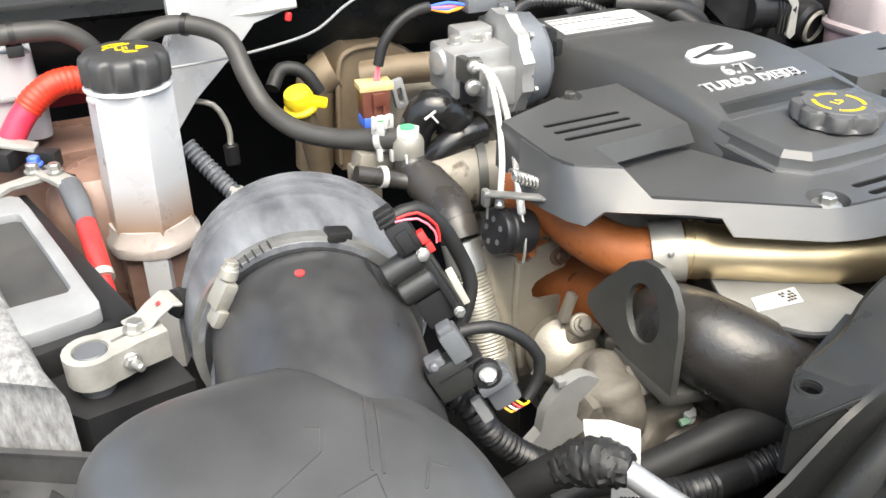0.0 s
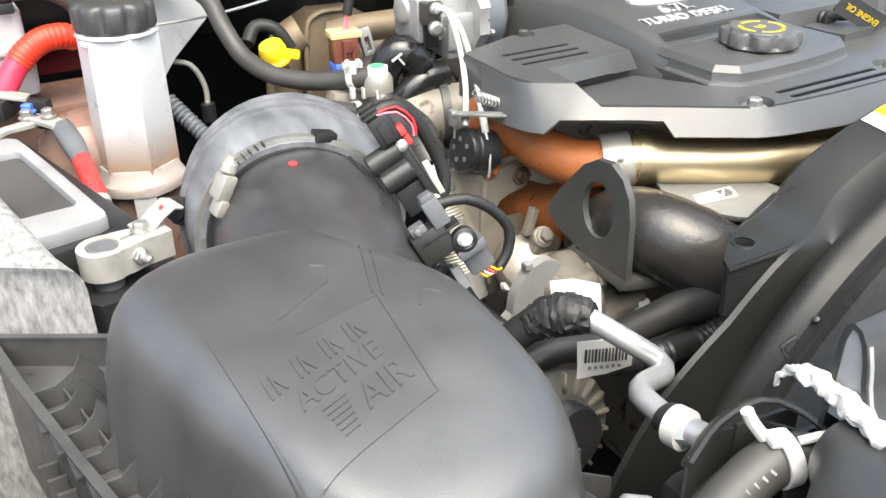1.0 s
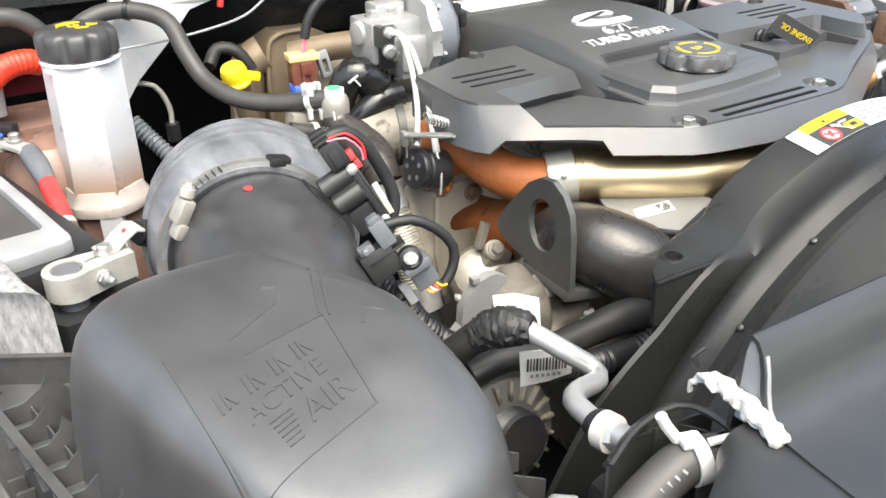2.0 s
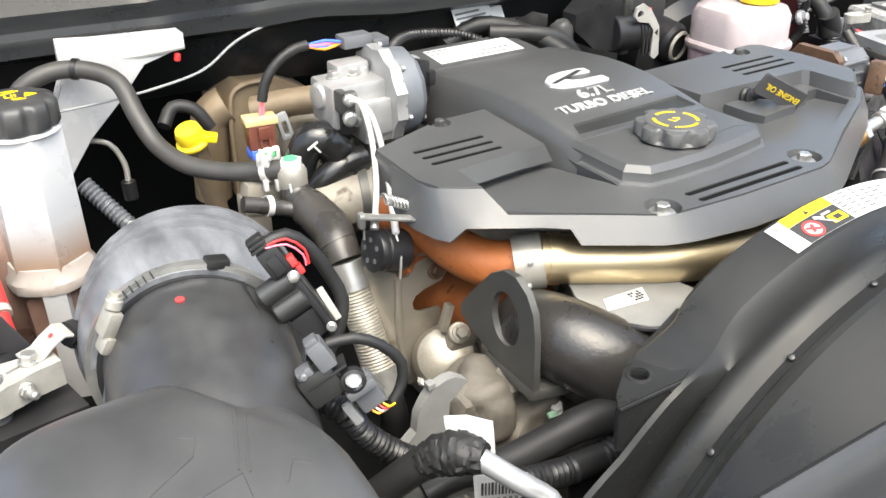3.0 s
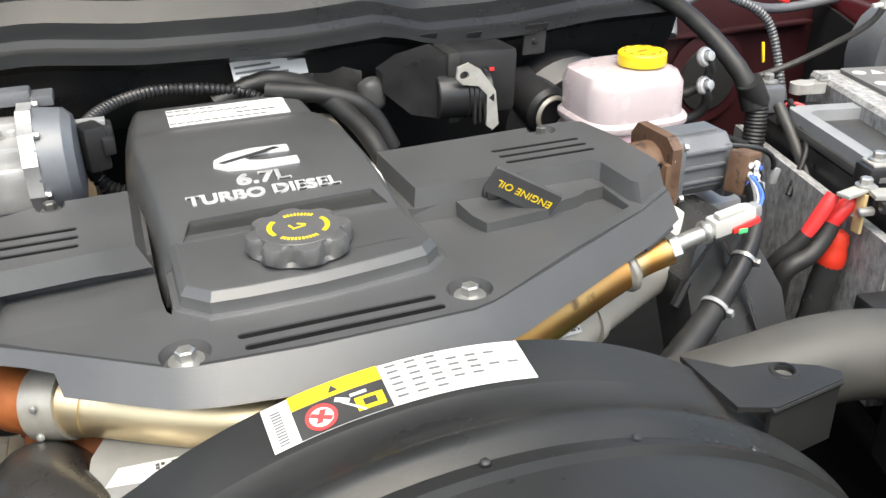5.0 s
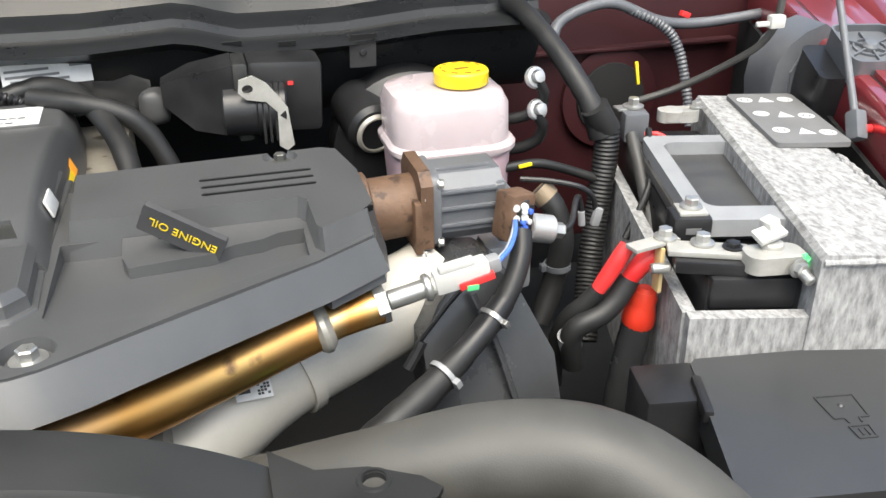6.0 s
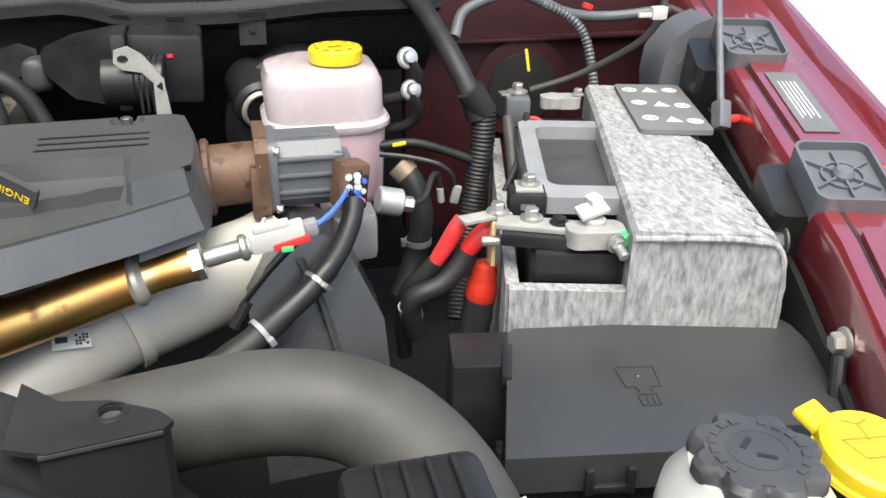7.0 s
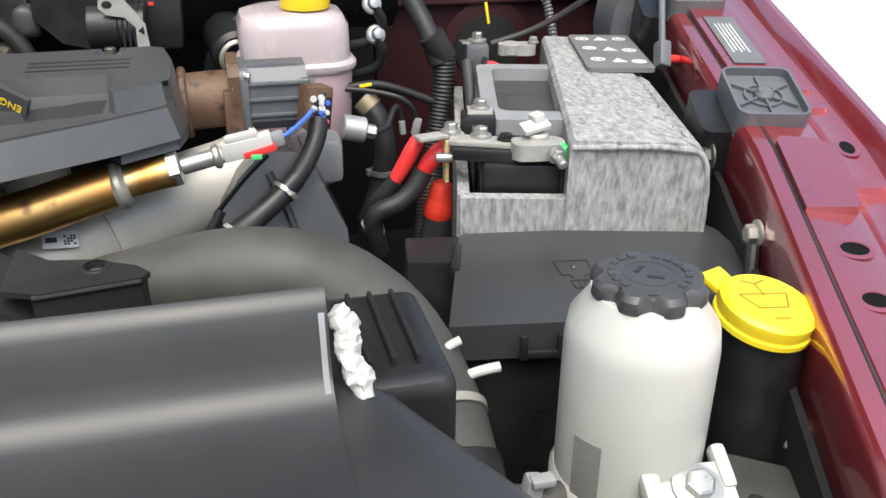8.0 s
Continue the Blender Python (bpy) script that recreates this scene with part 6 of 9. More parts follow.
# front panel over the radiator
fpn = thing("radiator_sight_shield", "dark grey plastic sight panel above the radiator", "sight shield", (0.68, -0.1, 1.1))
PF = [(0.124, 1.20), (0.123, 1.296), (0.121, 1.3055), (0.117, 1.3085), (0.112, 1.3065), (0.108, 1.300), (0.105, 1.290), (0.103, 1.278), (0.100, 1.268), (0.094, 1.2605), (0.084, 1.2565), (0.065, 1.2540), (0.03, 1.2512), (-0.05, 1.246), (-0.16, 1.22), (-0.30, 1.13)]
part("panel", sheet([[(x, y, z) for x in np.linspace(0.288, 1.073, 9)] for y, z in PF], 0.003), mat("dark_grey_panel_plastic", (0.019, 0.020, 0.021), 0.36, col2=(0.034, 0.035, 0.036), scale=6, grain=1500, bump=0.15), fpn, smooth=50)
bpy.data.materials["dark_grey_panel_plastic"].node_tree.nodes["Principled BSDF"].inputs["Specular IOR Level"].default_value = 0.5
END = [(0.121, 1.250), (0.121, 1.30), (0.117, 1.3065), (0.112, 1.3045), (0.107, 1.298), (0.104, 1.288), (0.102, 1.277), (0.099, 1.267), (0.093, 1.2595), (0.09, 1.25)]
for x in (0.2895, 1.0685):
    # Pale grey stands in for sky light on the dark panel's end face.
    part("end_face", loft([[(x + d, y, z) for y, z in END] for d in (0, 0.003)]), GREYTRIM, fpn, "end face of the panel, lightened as if lit by the sky")
LOW = [(0.108, 1.2565, 0.026), (0.098, 1.2570, 0.036), (0.081, 1.2558, 0.046), (0.049, 1.253, 0.065), (0.007, 1.2495, 0.090), (-0.05, 1.245, 0.117), (-0.16, 1.219, 0.177), (-0.30, 1.129, 0.257)]
for sgn in (1, -1):
    rows = [[(0.6805 + sgn * (0.3915 + (w + (0.02 if sgn < 0 and y < 0.09 else 0.0)) * t), y, z - dz) for t, dz in ((0, 0.002), (0.25, 0), (0.5, 0.0004), (0.62, 0.0012), (0.74, 0.003), (0.86, 0.006), (0.96, 0.010), (1.0, 0.014), (1.0, 0.022))] for y, z, w in LOW]
    part("side_apron", sheet(rows, 0.003), bpy.data.materials["dark_grey_panel_plastic"], fpn, smooth=60)

# ---- middle, below the cover ----
FACE = lambda y: Matrix.Translation((0, y, 0)) @ Matrix.Rotation(radians(90), 4, "X")
hb = thing("heat_shield_bracket", "dull silver stamped bracket bolted over the manifold", "bracket", (0.39, 0.57, 1.08))
part("plate", prism([(0.366, 1.192), (0.378, 1.192), (0.389, 1.203), (0.406, 1.207), (0.420, 1.199), (0.426, 1.187), (0.418, 1.176), (0.398, 1.172), (0.387, 1.167), (0.383, 1.160), (0.385, 1.151), (0.392, 1.147), (0.415, 1.145), (0.423, 1.135), (0.427, 1.108), (0.442, 1.094), (0.449, 1.062), (0.376, 1.06), (0.366, 1.12)], 0, 0.003, 0.001, 1, FACE(0.578)), CASTBEIGE, hb)
part("wing", sheet([[(0.367, 0.577, 1.20), (0.366, 0.577, 1.13), (0.372, 0.577, 1.07)], [(0.355, 0.583, 1.204), (0.355, 0.585, 1.14), (0.362, 0.585, 1.07)], [(0.345, 0.60, 1.204), (0.346, 0.605, 1.14), (0.352, 0.605, 1.06)]], 0.003), CASTBEIGE, hb)
part("bead", tube([(0.3665, 0.5735, 1.195), (0.366, 0.5735, 1.13), (0.374, 0.5735, 1.075)], 0.0034, 10), CASTBEIGE, hb)
part("bolt", bolt((0.411, 0.575, 1.190), (0, -1, 0.2), 0.0065, 0.008, 1.5), DARKRUST, hb)
cs = thing("thermostat_housing", "beige cast thermostat housing with bolt lugs", "housing", (0.4, 0.53, 1.05))
part("can", lathe([(0.028, -0.05), (0.034, -0.02), (0.036, 0.0), (0.034, 0.016), (0.029, 0.024), (0.016, 0.029), (0.003, 0.030)], axis_to((0.408, 0.552, 1.096), (-0.35, -0.55, 0.55)), 28), CASTBEIGE, cs)
part("lug", join(box((0.417, 0.537, 1.126), (0.030, 0.018, 0.024), 0.006, (10, 25, 0)), cyl((0.414, 0.542, 1.128), (0.411, 0.530, 1.140), 0.0115), box((0.404, 0.545, 1.152), (0.008, 0.010, 0.03), 0.002, (0, 18, 0))), CASTBEIGE, cs)
part("bolt", bolt((0.411, 0.529, 1.140), (-0.1, -0.8, 0.6), 0.006, 0.008), GREYCAST, cs)
part("stud", lathe([(0.006, 0), (0.007, 0.003), (0.004, 0.008)], axis_to((0.377, 0.545, 1.085), (-0.4, -0.8, 0.4)), 14), LABELW, cs)
ey = thing("lifting_eye", "dark steel engine lifting eye with a round hole", "lifting eye", (0.405, 0.45, 1.13))
SIDE = Matrix(((0, 0, 1, 0.402), (1, 0, 0, 0), (0, 1, 0, 0), (0, 0, 0, 1)))
outline = [(0.398, 1.150), (0.400, 1.209), (0.404, 1.232), (0.414, 1.247), (0.430, 1.256), (0.448, 1.254), (0.466, 1.243), (0.497, 1.208), (0.514, 1.186), (0.515, 1.175), (0.500, 1.167), (0.455, 1.156), (0.425, 1.146), (0.404, 1.142)]
part("plate", cut(prism(outline, 0, 0.0065, 0.0012, 1, SIDE), prism([(0.443 + 0.0205 * math.cos(a), 1.207 + 0.027 * math.sin(a)) for a in np.linspace(0, 2 * math.pi, 32, endpoint=False)], -0.01, 0.02, 0, M=SIDE)), DARKPLATE, ey)
part("foot", box((0.430, 0.435, 1.145), (0.06, 0.075, 0.012), 0.003, (0, 12, 0)), DARKPLATE, ey)
wp = thing("water_pump", "grimy brown cast water pump housing", "water pump", (0.41, 0.46, 1.0))


def lump(c, s, seed, amp=0.12, n=3):
    bm = bmesh.new()
    bmesh.ops.create_icosphere(bm, subdivisions=n, radius=1.0)
    for v in bm.verts:
        k = 1 + amp * noise.noise(v.co * 1.7 + Vector((seed, 0, 0)))
        q = [math.copysign(abs(a) ** 0.75, a) for a in v.co]
        v.co = Vector((c[0] + q[0] * s[0] * k, c[1] + q[1] * s[1] * k, c[2] + q[2] * s[2] * k))
    return bm


for pts, r in (([(1.077, 0.114, 1.296), (1.083, 0.111, 1.286), (1.083, 0.106, 1.274), (1.087, 0.100, 1.262), (1.089, 0.094, 1.254)], [0.006, 0.0075, 0.0068, 0.008, 0.005]), ([(0.284, 0.150, 1.251), (0.283, 0.149, 1.258), (0.284, 0.144, 1.2645), (0.284, 0.132, 1.269), (0.285, 0.119, 1.268), (0.285, 0.107, 1.2655), (0.284, 0.094, 1.263), (0.284, 0.083, 1.258)], [0.0014, 0.002, 0.0026, 0.0062, 0.0048, 0.0066, 0.0056, 0.0048])):
    strip_ = tube(pts, r, 16, 0.0011, flat=0.7)
    for v in strip_.verts:
        v.co += Vector((noise.noise(v.co * 210), noise.noise(v.co * 210 + Vector((9, 2, 0))), noise.noise(v.co * 210 + Vector((3, 7, 1))))) * 0.0026
        v.co += Vector((noise.noise(v.co * 700), noise.noise(v.co * 700 + Vector((9, 2, 0))), noise.noise(v.co * 650))) * 0.0007
    part("foam_strip", strip_, FOAM, fpn, "crumbling white foam strip")
GRIME = mat("oily_grime", (0.065, 0.058, 0.048), 0.62, col2=(0.145, 0.13, 0.108), scale=45, grain=260, bump=0.9, rvar=0.3)
part("casting", join(lump((0.385, 0.455, 1.112), (0.040, 0.036, 0.040), 1, 0.3, 4), lump((0.425, 0.445, 1.088), (0.040, 0.034, 0.036), 2, 0.3, 4), lump((0.465, 0.44, 1.066), (0.024, 0.024, 0.022), 5, 0.3)), GRIME, wp)
part("boss", join(lump((0.360, 0.450, 1.118), (0.020, 0.022, 0.030), 7, 0.25), cyl((0.408, 0.452, 1.11), (0.404, 0.438, 1.148), 0.016, 20, 0.004)), GRIME, wp)
part("outlet", tube([(0.43, 0.43, 1.07), (0.46, 0.41, 1.075), (0.49, 0.40, 1.07)], [0.026, 0.022, 0.02], 20), GRIME, wp)
part("bolt", bolt((0.4425, 0.418, 1.106), (0, -0.5, 0.85), 0.006, 0.010), LABELW, wp, "pale bolt with a green paint mark")
part("paint_mark", box((0.435, 0.410, 1.108), (0.010, 0.006, 0.004), 0.001, (30, 0, 0)), mat("faded_green_mark", (0.20, 0.33, 0.24), 0.6), wp)
gb = thing("alternator_bracket", "light grey painted alternator bracket", "bracket", (0.3, 0.41, 1.1))
part("plate", prism([(0.278, 1.135), (0.303, 1.112), (0.317, 1.128), (0.337, 1.136), (0.325, 1.152), (0.326, 1.166), (0.337, 1.175), (0.344, 1.182), (0.332, 1.190), (0.324, 1.191), (0.310, 1.187), (0.301, 1.176), (0.295, 1.165), (0.293, 1.148)], 0, 0.010, 0.002, 1, FACE(0.425)), GREYPLATE, gb)
part("tooth", box((0.3085, 0.418, 1.190), (0.007, 0.008, 0.006), 0.001), GREYPLATE, gb)
bpz = thing("charge_air_pipe", "large black painted charge air pipe", "intake pipe", (0.48, 0.4, 1.1))
part("pipe", tube([(0.455, 0.50, 1.13), (0.443, 0.455, 1.175), (0.452, 0.410, 1.182), (0.490, 0.372, 1.160), (0.54, 0.345, 1.12), (0.57, 0.33, 1.06)], [0.034, 0.037, 0.039, 0.040, 0.042, 0.042], 32), BLACKPIPE, bpz)
hs = thing("shield_plate", "light grey heat shield plate with printed sticker", "heat shield", (0.52, 0.41, 1.19))
part("plate", prism([(0.490, 0.464), (0.479, 0.440), (0.476, 0.415), (0.484, 0.388), (0.505, 0.362), (0.55, 0.352), (0.585, 0.37), (0.575, 0.42), (0.53, 0.455)], 1.2035, 1.2065, 0.001, 1), GREYPLATE, hs)
part("sticker", prism([(0.487, 0.404), (0.531, 0.398), (0.541, 0.418), (0.496, 0.421)], 1.2068, 1.2073), LABELW, hs)
part("print", join(*[box((0.521 + 0.0035 * i, 0.404 + 0.0035 * j, 1.2075), (0.0026, 0.0026, 0.0003), 0) for i in range(4) for j in range(4) if (i * 3 + j * 5) % 4 != 1]), INK, hs)
part("edge", tube([(0.476, 0.425, 1.205), (0.481, 0.392, 1.205), (0.503, 0.362, 1.205), (0.55, 0.351, 1.205)], 0.0028, 8), BLACK, hs)
part("tie", box((0.545, 0.345, 1.196), (0.02, 0.012, 0.004), 0.001, (0, 20, -20)), LABELW, hs)
# hoses and looms in front of the engine
fh = thing("coolant_hose", "black rubber coolant hose in front of the engine", "hose", (0.4, 0.4, 1.1))
part("hose", tube([(0.27, 0.365, 1.135), (0.30, 0.362, 1.142), (0.34, 0.358, 1.136), (0.39, 0.358, 1.138), (0.432, 0.356, 1.141), (0.47, 0.352, 1.132), (0.52, 0.345, 1.10)], [0.012, 0.0125, 0.013, 0.0135, 0.016, 0.018, 0.018], 20), RUBBER, fh)
part("hose", tube([(0.46, 0.36, 1.13), (0.50, 0.35, 1.12), (0.56, 0.345, 1.10)], 0.024, 20), RUBBER, fh)
lm = thing("wiring_loom", "black corrugated wiring loom along the engine front", "wiring loom", (0.3, 0.4, 1.1))
part("conduit", tube([(0.20, 0.445, 1.215), (0.222, 0.405, 1.213), (0.240, 0.40, 1.182), (0.270, 0.395, 1.150), (0.302, 0.385, 1.133)], 0.0095, 14, ripple=(0.0012, 0.0055)), BLACK, lm)
part("conduit", tube([(0.335, 0.335, 1.135), (0.37, 0.335, 1.125), (0.42, 0.335, 1.117), (0.45, 0.33, 1.125), (0.47, 0.315, 1.14)], 0.0115, 14, ripple=(0.0013, 0.006)), BLACK, lm)
part("tape", tube([(0.395, 0.335, 1.120), (0.425, 0.335, 1.117)], 0.0128), RUBBER, lm)
part("clip", box((0.476, 0.305, 1.155), (0.012, 0.012, 0.018), 0.003), WHITE, lm)
part("clip", box((0.470, 0.30, 1.175), (0.01, 0.01, 0.012), 0.003), LABELW, lm)
# air conditioning line
acl = thing("air_conditioning_line", "bare aluminium refrigerant line with black wrapped hose", "refrigerant line", (0.3, 0.28, 1.15))
part("hose", tube([(0.20, 0.375, 1.13), (0.228, 0.360, 1.160), (0.252, 0.345, 1.186), (0.266, 0.333, 1.200), (0.277, 0.318, 1.206)], [0.0125, 0.0125, 0.0125, 0.013, 0.012], 18), RUBBER, acl)
fuzz = tube([(0.256, 0.341, 1.192), (0.266, 0.332, 1.201), (0.276, 0.320, 1.207), (0.286, 0.306, 1.208)], [0.012, 0.0155, 0.016, 0.0115], 28, 0.0015)
for v in fuzz.verts:
    v.co += Vector((noise.noise(v.co * 330), noise.noise(v.co * 330 + Vector((5, 1, 0))), noise.noise(v.co * 330 + Vector((2, 8, 0))))) * 0.0022
part("frayed_wrap", fuzz, RUBBER, acl, "frayed black cloth tape")
part("tube", tube([(0.283, 0.307, 1.208), (0.300, 0.285, 1.196), (0.318, 0.271, 1.181), (0.312, 0.258, 1.180), (0.283, 0.246, 1.190), (0.268, 0.234, 1.195), (0.266, 0.218, 1.195), (0.264, 0.200, 1.196)], 0.008, 18), ALUTUBE, acl)
part("collar", tube([(0.2655, 0.208, 1.1955), (0.264, 0.198, 1.196)], 0.0108, 20), BLACK, acl)
part("white_collar", tube([(0.264, 0.200, 1.196), (0.265, 0.190, 1.1975)], 0.0135, 22), WHITE, acl, "white plastic collar")
part("fitting", join(lathe([(0.010, 0), (0.012, 0.002), (0.012, 0.008), (0.008, 0.014)], axis_to((0.264, 0.199, 1.196), (0.15, -0.8, 0.1)), 6), cyl((0.266, 0.189, 1.198), (0.268, 0.179, 1.199), 0.009)), ALUTUBE, acl)
tg = thing("paper_tag", "white paper tag with barcode wrapped round the hose", "tag", (0.29, 0.33, 1.15))
part("flap", sheet([[(0.279, 0.340, 1.196), (0.289, 0.328, 1.199), (0.300, 0.313, 1.200)], [(0.278, 0.346, 1.212), (0.289, 0.333, 1.217), (0.301, 0.317, 1.218)], [(0.279, 0.349, 1.219), (0.290, 0.336, 1.224), (0.302, 0.320, 1.224)]], 0.0006), LABELW, tg)
part("flap", sheet([[(0.283, 0.341, 1.178), (0.303, 0.330, 1.180), (0.318, 0.320, 1.180)], [(0.284, 0.340, 1.158), (0.304, 0.330, 1.162), (0.322, 0.322, 1.164)], [(0.286, 0.342, 1.142), (0.306, 0.332, 1.146), (0.326, 0.326, 1.150)]], 0.0006), LABELW, tg)
for k in range(13):
    part("barcode", box((0.2875 + k * 0.0022, 0.3350 - k * 0.00125, 1.1665 + 0.0002 * k), (0.0011 if k % 3 else 0.0017, 0.0006, 0.012), 0, (0, 0, -30)), INK, tg)
part("print", join(*[box((0.29 + k * 0.004, 0.3325 - k * 0.002, 1.1565 + 0.0003 * k), (0.0025, 0.0006, 0.003), 0, (0, 0, -30)) for k in range(6)]), GREYINK, tg)
for o in tg.children:
    if o.name.split(".")[0] in ("barcode", "print") or o.data.vertices[0].co.z < 1.19:
        o.data.transform(Matrix.Translation((0.006, -0.016, -0.003)))
# alternator
al = thing("alternator", "dull grey alternator with vented end", "alternator", (0.29, 0.37, 1.0))
AM = axis_to((0.295, 0.345, 1.075), (0.05, -1, 0.25))
part("case", lathe([(0.045, -0.06), (0.052, -0.05), (0.054, -0.01), (0.050, 0.0), (0.032, 0.003)], AM, 36), mat("oxidised_aluminium", (0.16, 0.16, 0.15), 0.5, 0.7, col2=(0.25, 0.25, 0.24), scale=40, grain=400, bump=0.4), al)
for k in range(18):
    b = box((0.040, 0, 0.003), (0.018, 0.0035, 0.006), 0.001)
    b.transform(AM @ Matrix.Rotation(radians(20 * k), 4, "Z"))
    part("vent_rib", b, GREYCAST, al)
part("pulley", lathe([(0.024, 0.0), (0.026, 0.004), (0.022, 0.008), (0.026, 0.012), (0.022, 0.016), (0.026, 0.02), (0.024, 0.024), (0.008, 0.024)], AM, 30), BLACK, al)
bt = thing("drive_belt", "black ribbed drive belt off the alternator pulley", "belt", (0.3, 0.31, 1.0))
part("belt", sheet([[(0.268, y, 1.07), (0.262, y, 0.99), (0.30, y, 0.93)] for y in (0.315, 0.335)], 0.004), RUBBER, bt)
# radiator corner at the left end of the panel
rc2 = thing("radiator_tank", "black ribbed plastic radiator end tank with white clips", "radiator", (0.2, 0.1, 1.1))
part("tank", box((0.262, 0.128, 1.145), (0.075, 0.09, 0.10), 0.012), BLACK, rc2)
for k in range(4):
    part("rib", box((0.285, 0.095 + 0.019 * k, 1.212), (0.045, 0.003, 0.034), 0.001, (0, 0, -8)), BLACKSAT, rc2)
part("lip", tube([(0.222, 0.150, 1.222), (0.250, 0.158, 1.232), (0.278, 0.154, 1.240), (0.290, 0.138, 1.240), (0.292, 0.112, 1.236), (0.288, 0.095, 1.228), (0.278, 0.088, 1.21)], 0.0026, 8, flat=2.2), BLACKSAT, rc2)
part("side_wall", sheet([[(x, y, z) for x, y in ((0.222, 0.151), (0.250, 0.159), (0.280, 0.155), (0.291, 0.139), (0.293, 0.112))] for z in (1.15, 1.19, 1.226)], 0.002), BLACKSAT, rc2)
part("hook", tube([(0.289, 0.150, 1.268), (0.285, 0.152, 1.275), (0.291, 0.149, 1.281)], 0.0015), BLACKSAT, rc2)
oh = thing("bypass_hose", "grey rubber radiator bypass hose with white clamp", "hose", (0.18, 0.06, 1.2))
part("hose", tube([(0.284, 0.122, 1.224), (0.262, 0.128, 1.222), (0.240, 0.129, 1.212), (0.217, 0.128, 1.196), (0.199, 0.124, 1.17), (0.19, 0.12, 1.12)], [0.012, 0.014, 0.014, 0.0145, 0.0145, 0.0145], 24), GREYHOSE, oh)
part("clamp", lathe([(0.0142, -0.0045), (0.016, -0.0045), (0.016, 0.0045), (0.0142, 0.0045)], axis_to((0.268, 0.1265, 1.2232), (1, -0.25, 0.1)), 28, caps=False), WHITE, oh)
part("clamp_ear", join(tube([(0.260, 0.134, 1.236), (0.254, 0.139, 1.246), (0.251, 0.141, 1.253)], 0.0036, 10), tube([(0.271, 0.121, 1.238), (0.280, 0.116, 1.241), (0.286, 0.114, 1.241)], 0.0026, 10), box((0.264, 0.128, 1.238), (0.014, 0.012, 0.005), 0.002, (0, 0, -20))), WHITE, oh)
part("print", join(*[box((0.236 + 0.005 * k, 0.1195 - 0.0005 * k, 1.2205 + 0.0024 * k), (0.002, 0.004, 0.001), 0.0003, (40, -20, 30)) for k in range(4)]), GREYTRIM, oh)
hk = thing("condenser_pipe", "bare metal hooked condenser pipe beside the air box", "pipe", (0.14, 0.12, 1.1))
part("pipe", tube([(0.168, 0.148, 1.10), (0.172, 0.150, 1.155), (0.180, 0.158, 1.183), (0.197, 0.164, 1.193), (0.211, 0.156, 1.178), (0.213, 0.148, 1.10)], 0.0072, 16), ALUTUBE, hk)

# more of the shroud
for a in np.linspace(30, 150, 9):
    x, z = SC[0] + 0.3515 * math.cos(radians(a)), SC[1] + 0.3515 * math.sin(radians(a))
    part("rivet", lathe([(0.003, 0), (0.0025, 0.001), (0.001, 0.0015)], axis_to((x, 0.2325, z - 0.0015), (math.cos(radians(a)), -0.2, math.sin(radians(a)))), 12), BLACKSAT, sh)

# weld rings and bracket of the gold tube
part("weld", lathe([(0.0185, -0.006), (0.0212, -0.002), (0.0212, 0.002), (0.0165, 0.007)], axis_to((0.941, 0.5078, 1.2228), (0.96, 0.1, 0.22)), 26), DULLZINC, gold)
part("end_fitting", tube([(0.93, 0.506, 1.221), (0.955, 0.509, 1.227), (0.988, 0.512, 1.232)], [0.0165, 0.0145, 0.0145], 26), GOLD, gold)
part("collar", tube([(0.4775, 0.4815, 1.2275), (0.487, 0.476, 1.227)], 0.0255, 28, 0.03), GOLD, gold)


# ---- right bank ----
egr = thing("egr_valve", "grey exhaust gas valve on a rusty brown elbow", "valve", (1.06, 0.63, 1.2))
part("elbow", join(tube([(0.965, 0.634, 1.256), (1.01, 0.634, 1.260), (1.05, 0.634, 1.262)], [0.030, 0.029, 0.0285], 28), lathe([(0.034, 0), (0.036, 0.002), (0.036, 0.006), (0.033, 0.008)], axis_to((0.998, 0.634, 1.259), (1, 0, 0.05)), 28)), DARKRUST, egr)
part("flange", prism([(-0.037, -0.030), (-0.022, -0.038), (0.022, -0.038), (0.037, -0.028), (0.039, 0.026), (0.028, 0.040), (-0.026, 0.040), (-0.038, 0.030)], 0, 0.011, 0.002, 2, Matrix(((0, 0, 1, 1.045), (1, 0, 0, 0.634), (0, 1, 0, 1.262), (0, 0, 0, 1)))), DARKRUST, egr)
part("mount_plate", prism(rrect(0.068, 0.070, 0.012, 4), 0, 0.008, 0.002, 2, Matrix(((0, 0, 1, 1.056), (1, 0, 0, 0.634), (0, 1, 0, 1.263), (0, 0, 0, 1)))), GREYMOTOR, egr)
part("motor", prism([(-0.030, -0.020), (-0.022, -0.030), (0.022, -0.030), (0.030, -0.020), (0.030, 0.022), (0.020, 0.032), (-0.018, 0.032), (-0.030, 0.020)], 0, 0.060, 0.004, 2, Matrix(((0, 0, 1, 1.063), (1, 0, 0, 0.634), (0, 1, 0, 1.263), (0, 0, 0, 1)))), GREYMOTOR, egr)
for z in (1.250, 1.266, 1.282):
    part("motor_ridge", box((1.090, 0.604, z), (0.052, 0.006, 0.0035), 0.001), GREYMOTOR, egr)
part("motor_ridge", box((1.090, 0.624, 1.296), (0.052, 0.004, 0.004), 0.001), GREYMOTOR, egr)
part("end_cap", box((1.120, 0.630, 1.262), (0.012, 0.052, 0.050), 0.006), GREYMOTOR, egr)
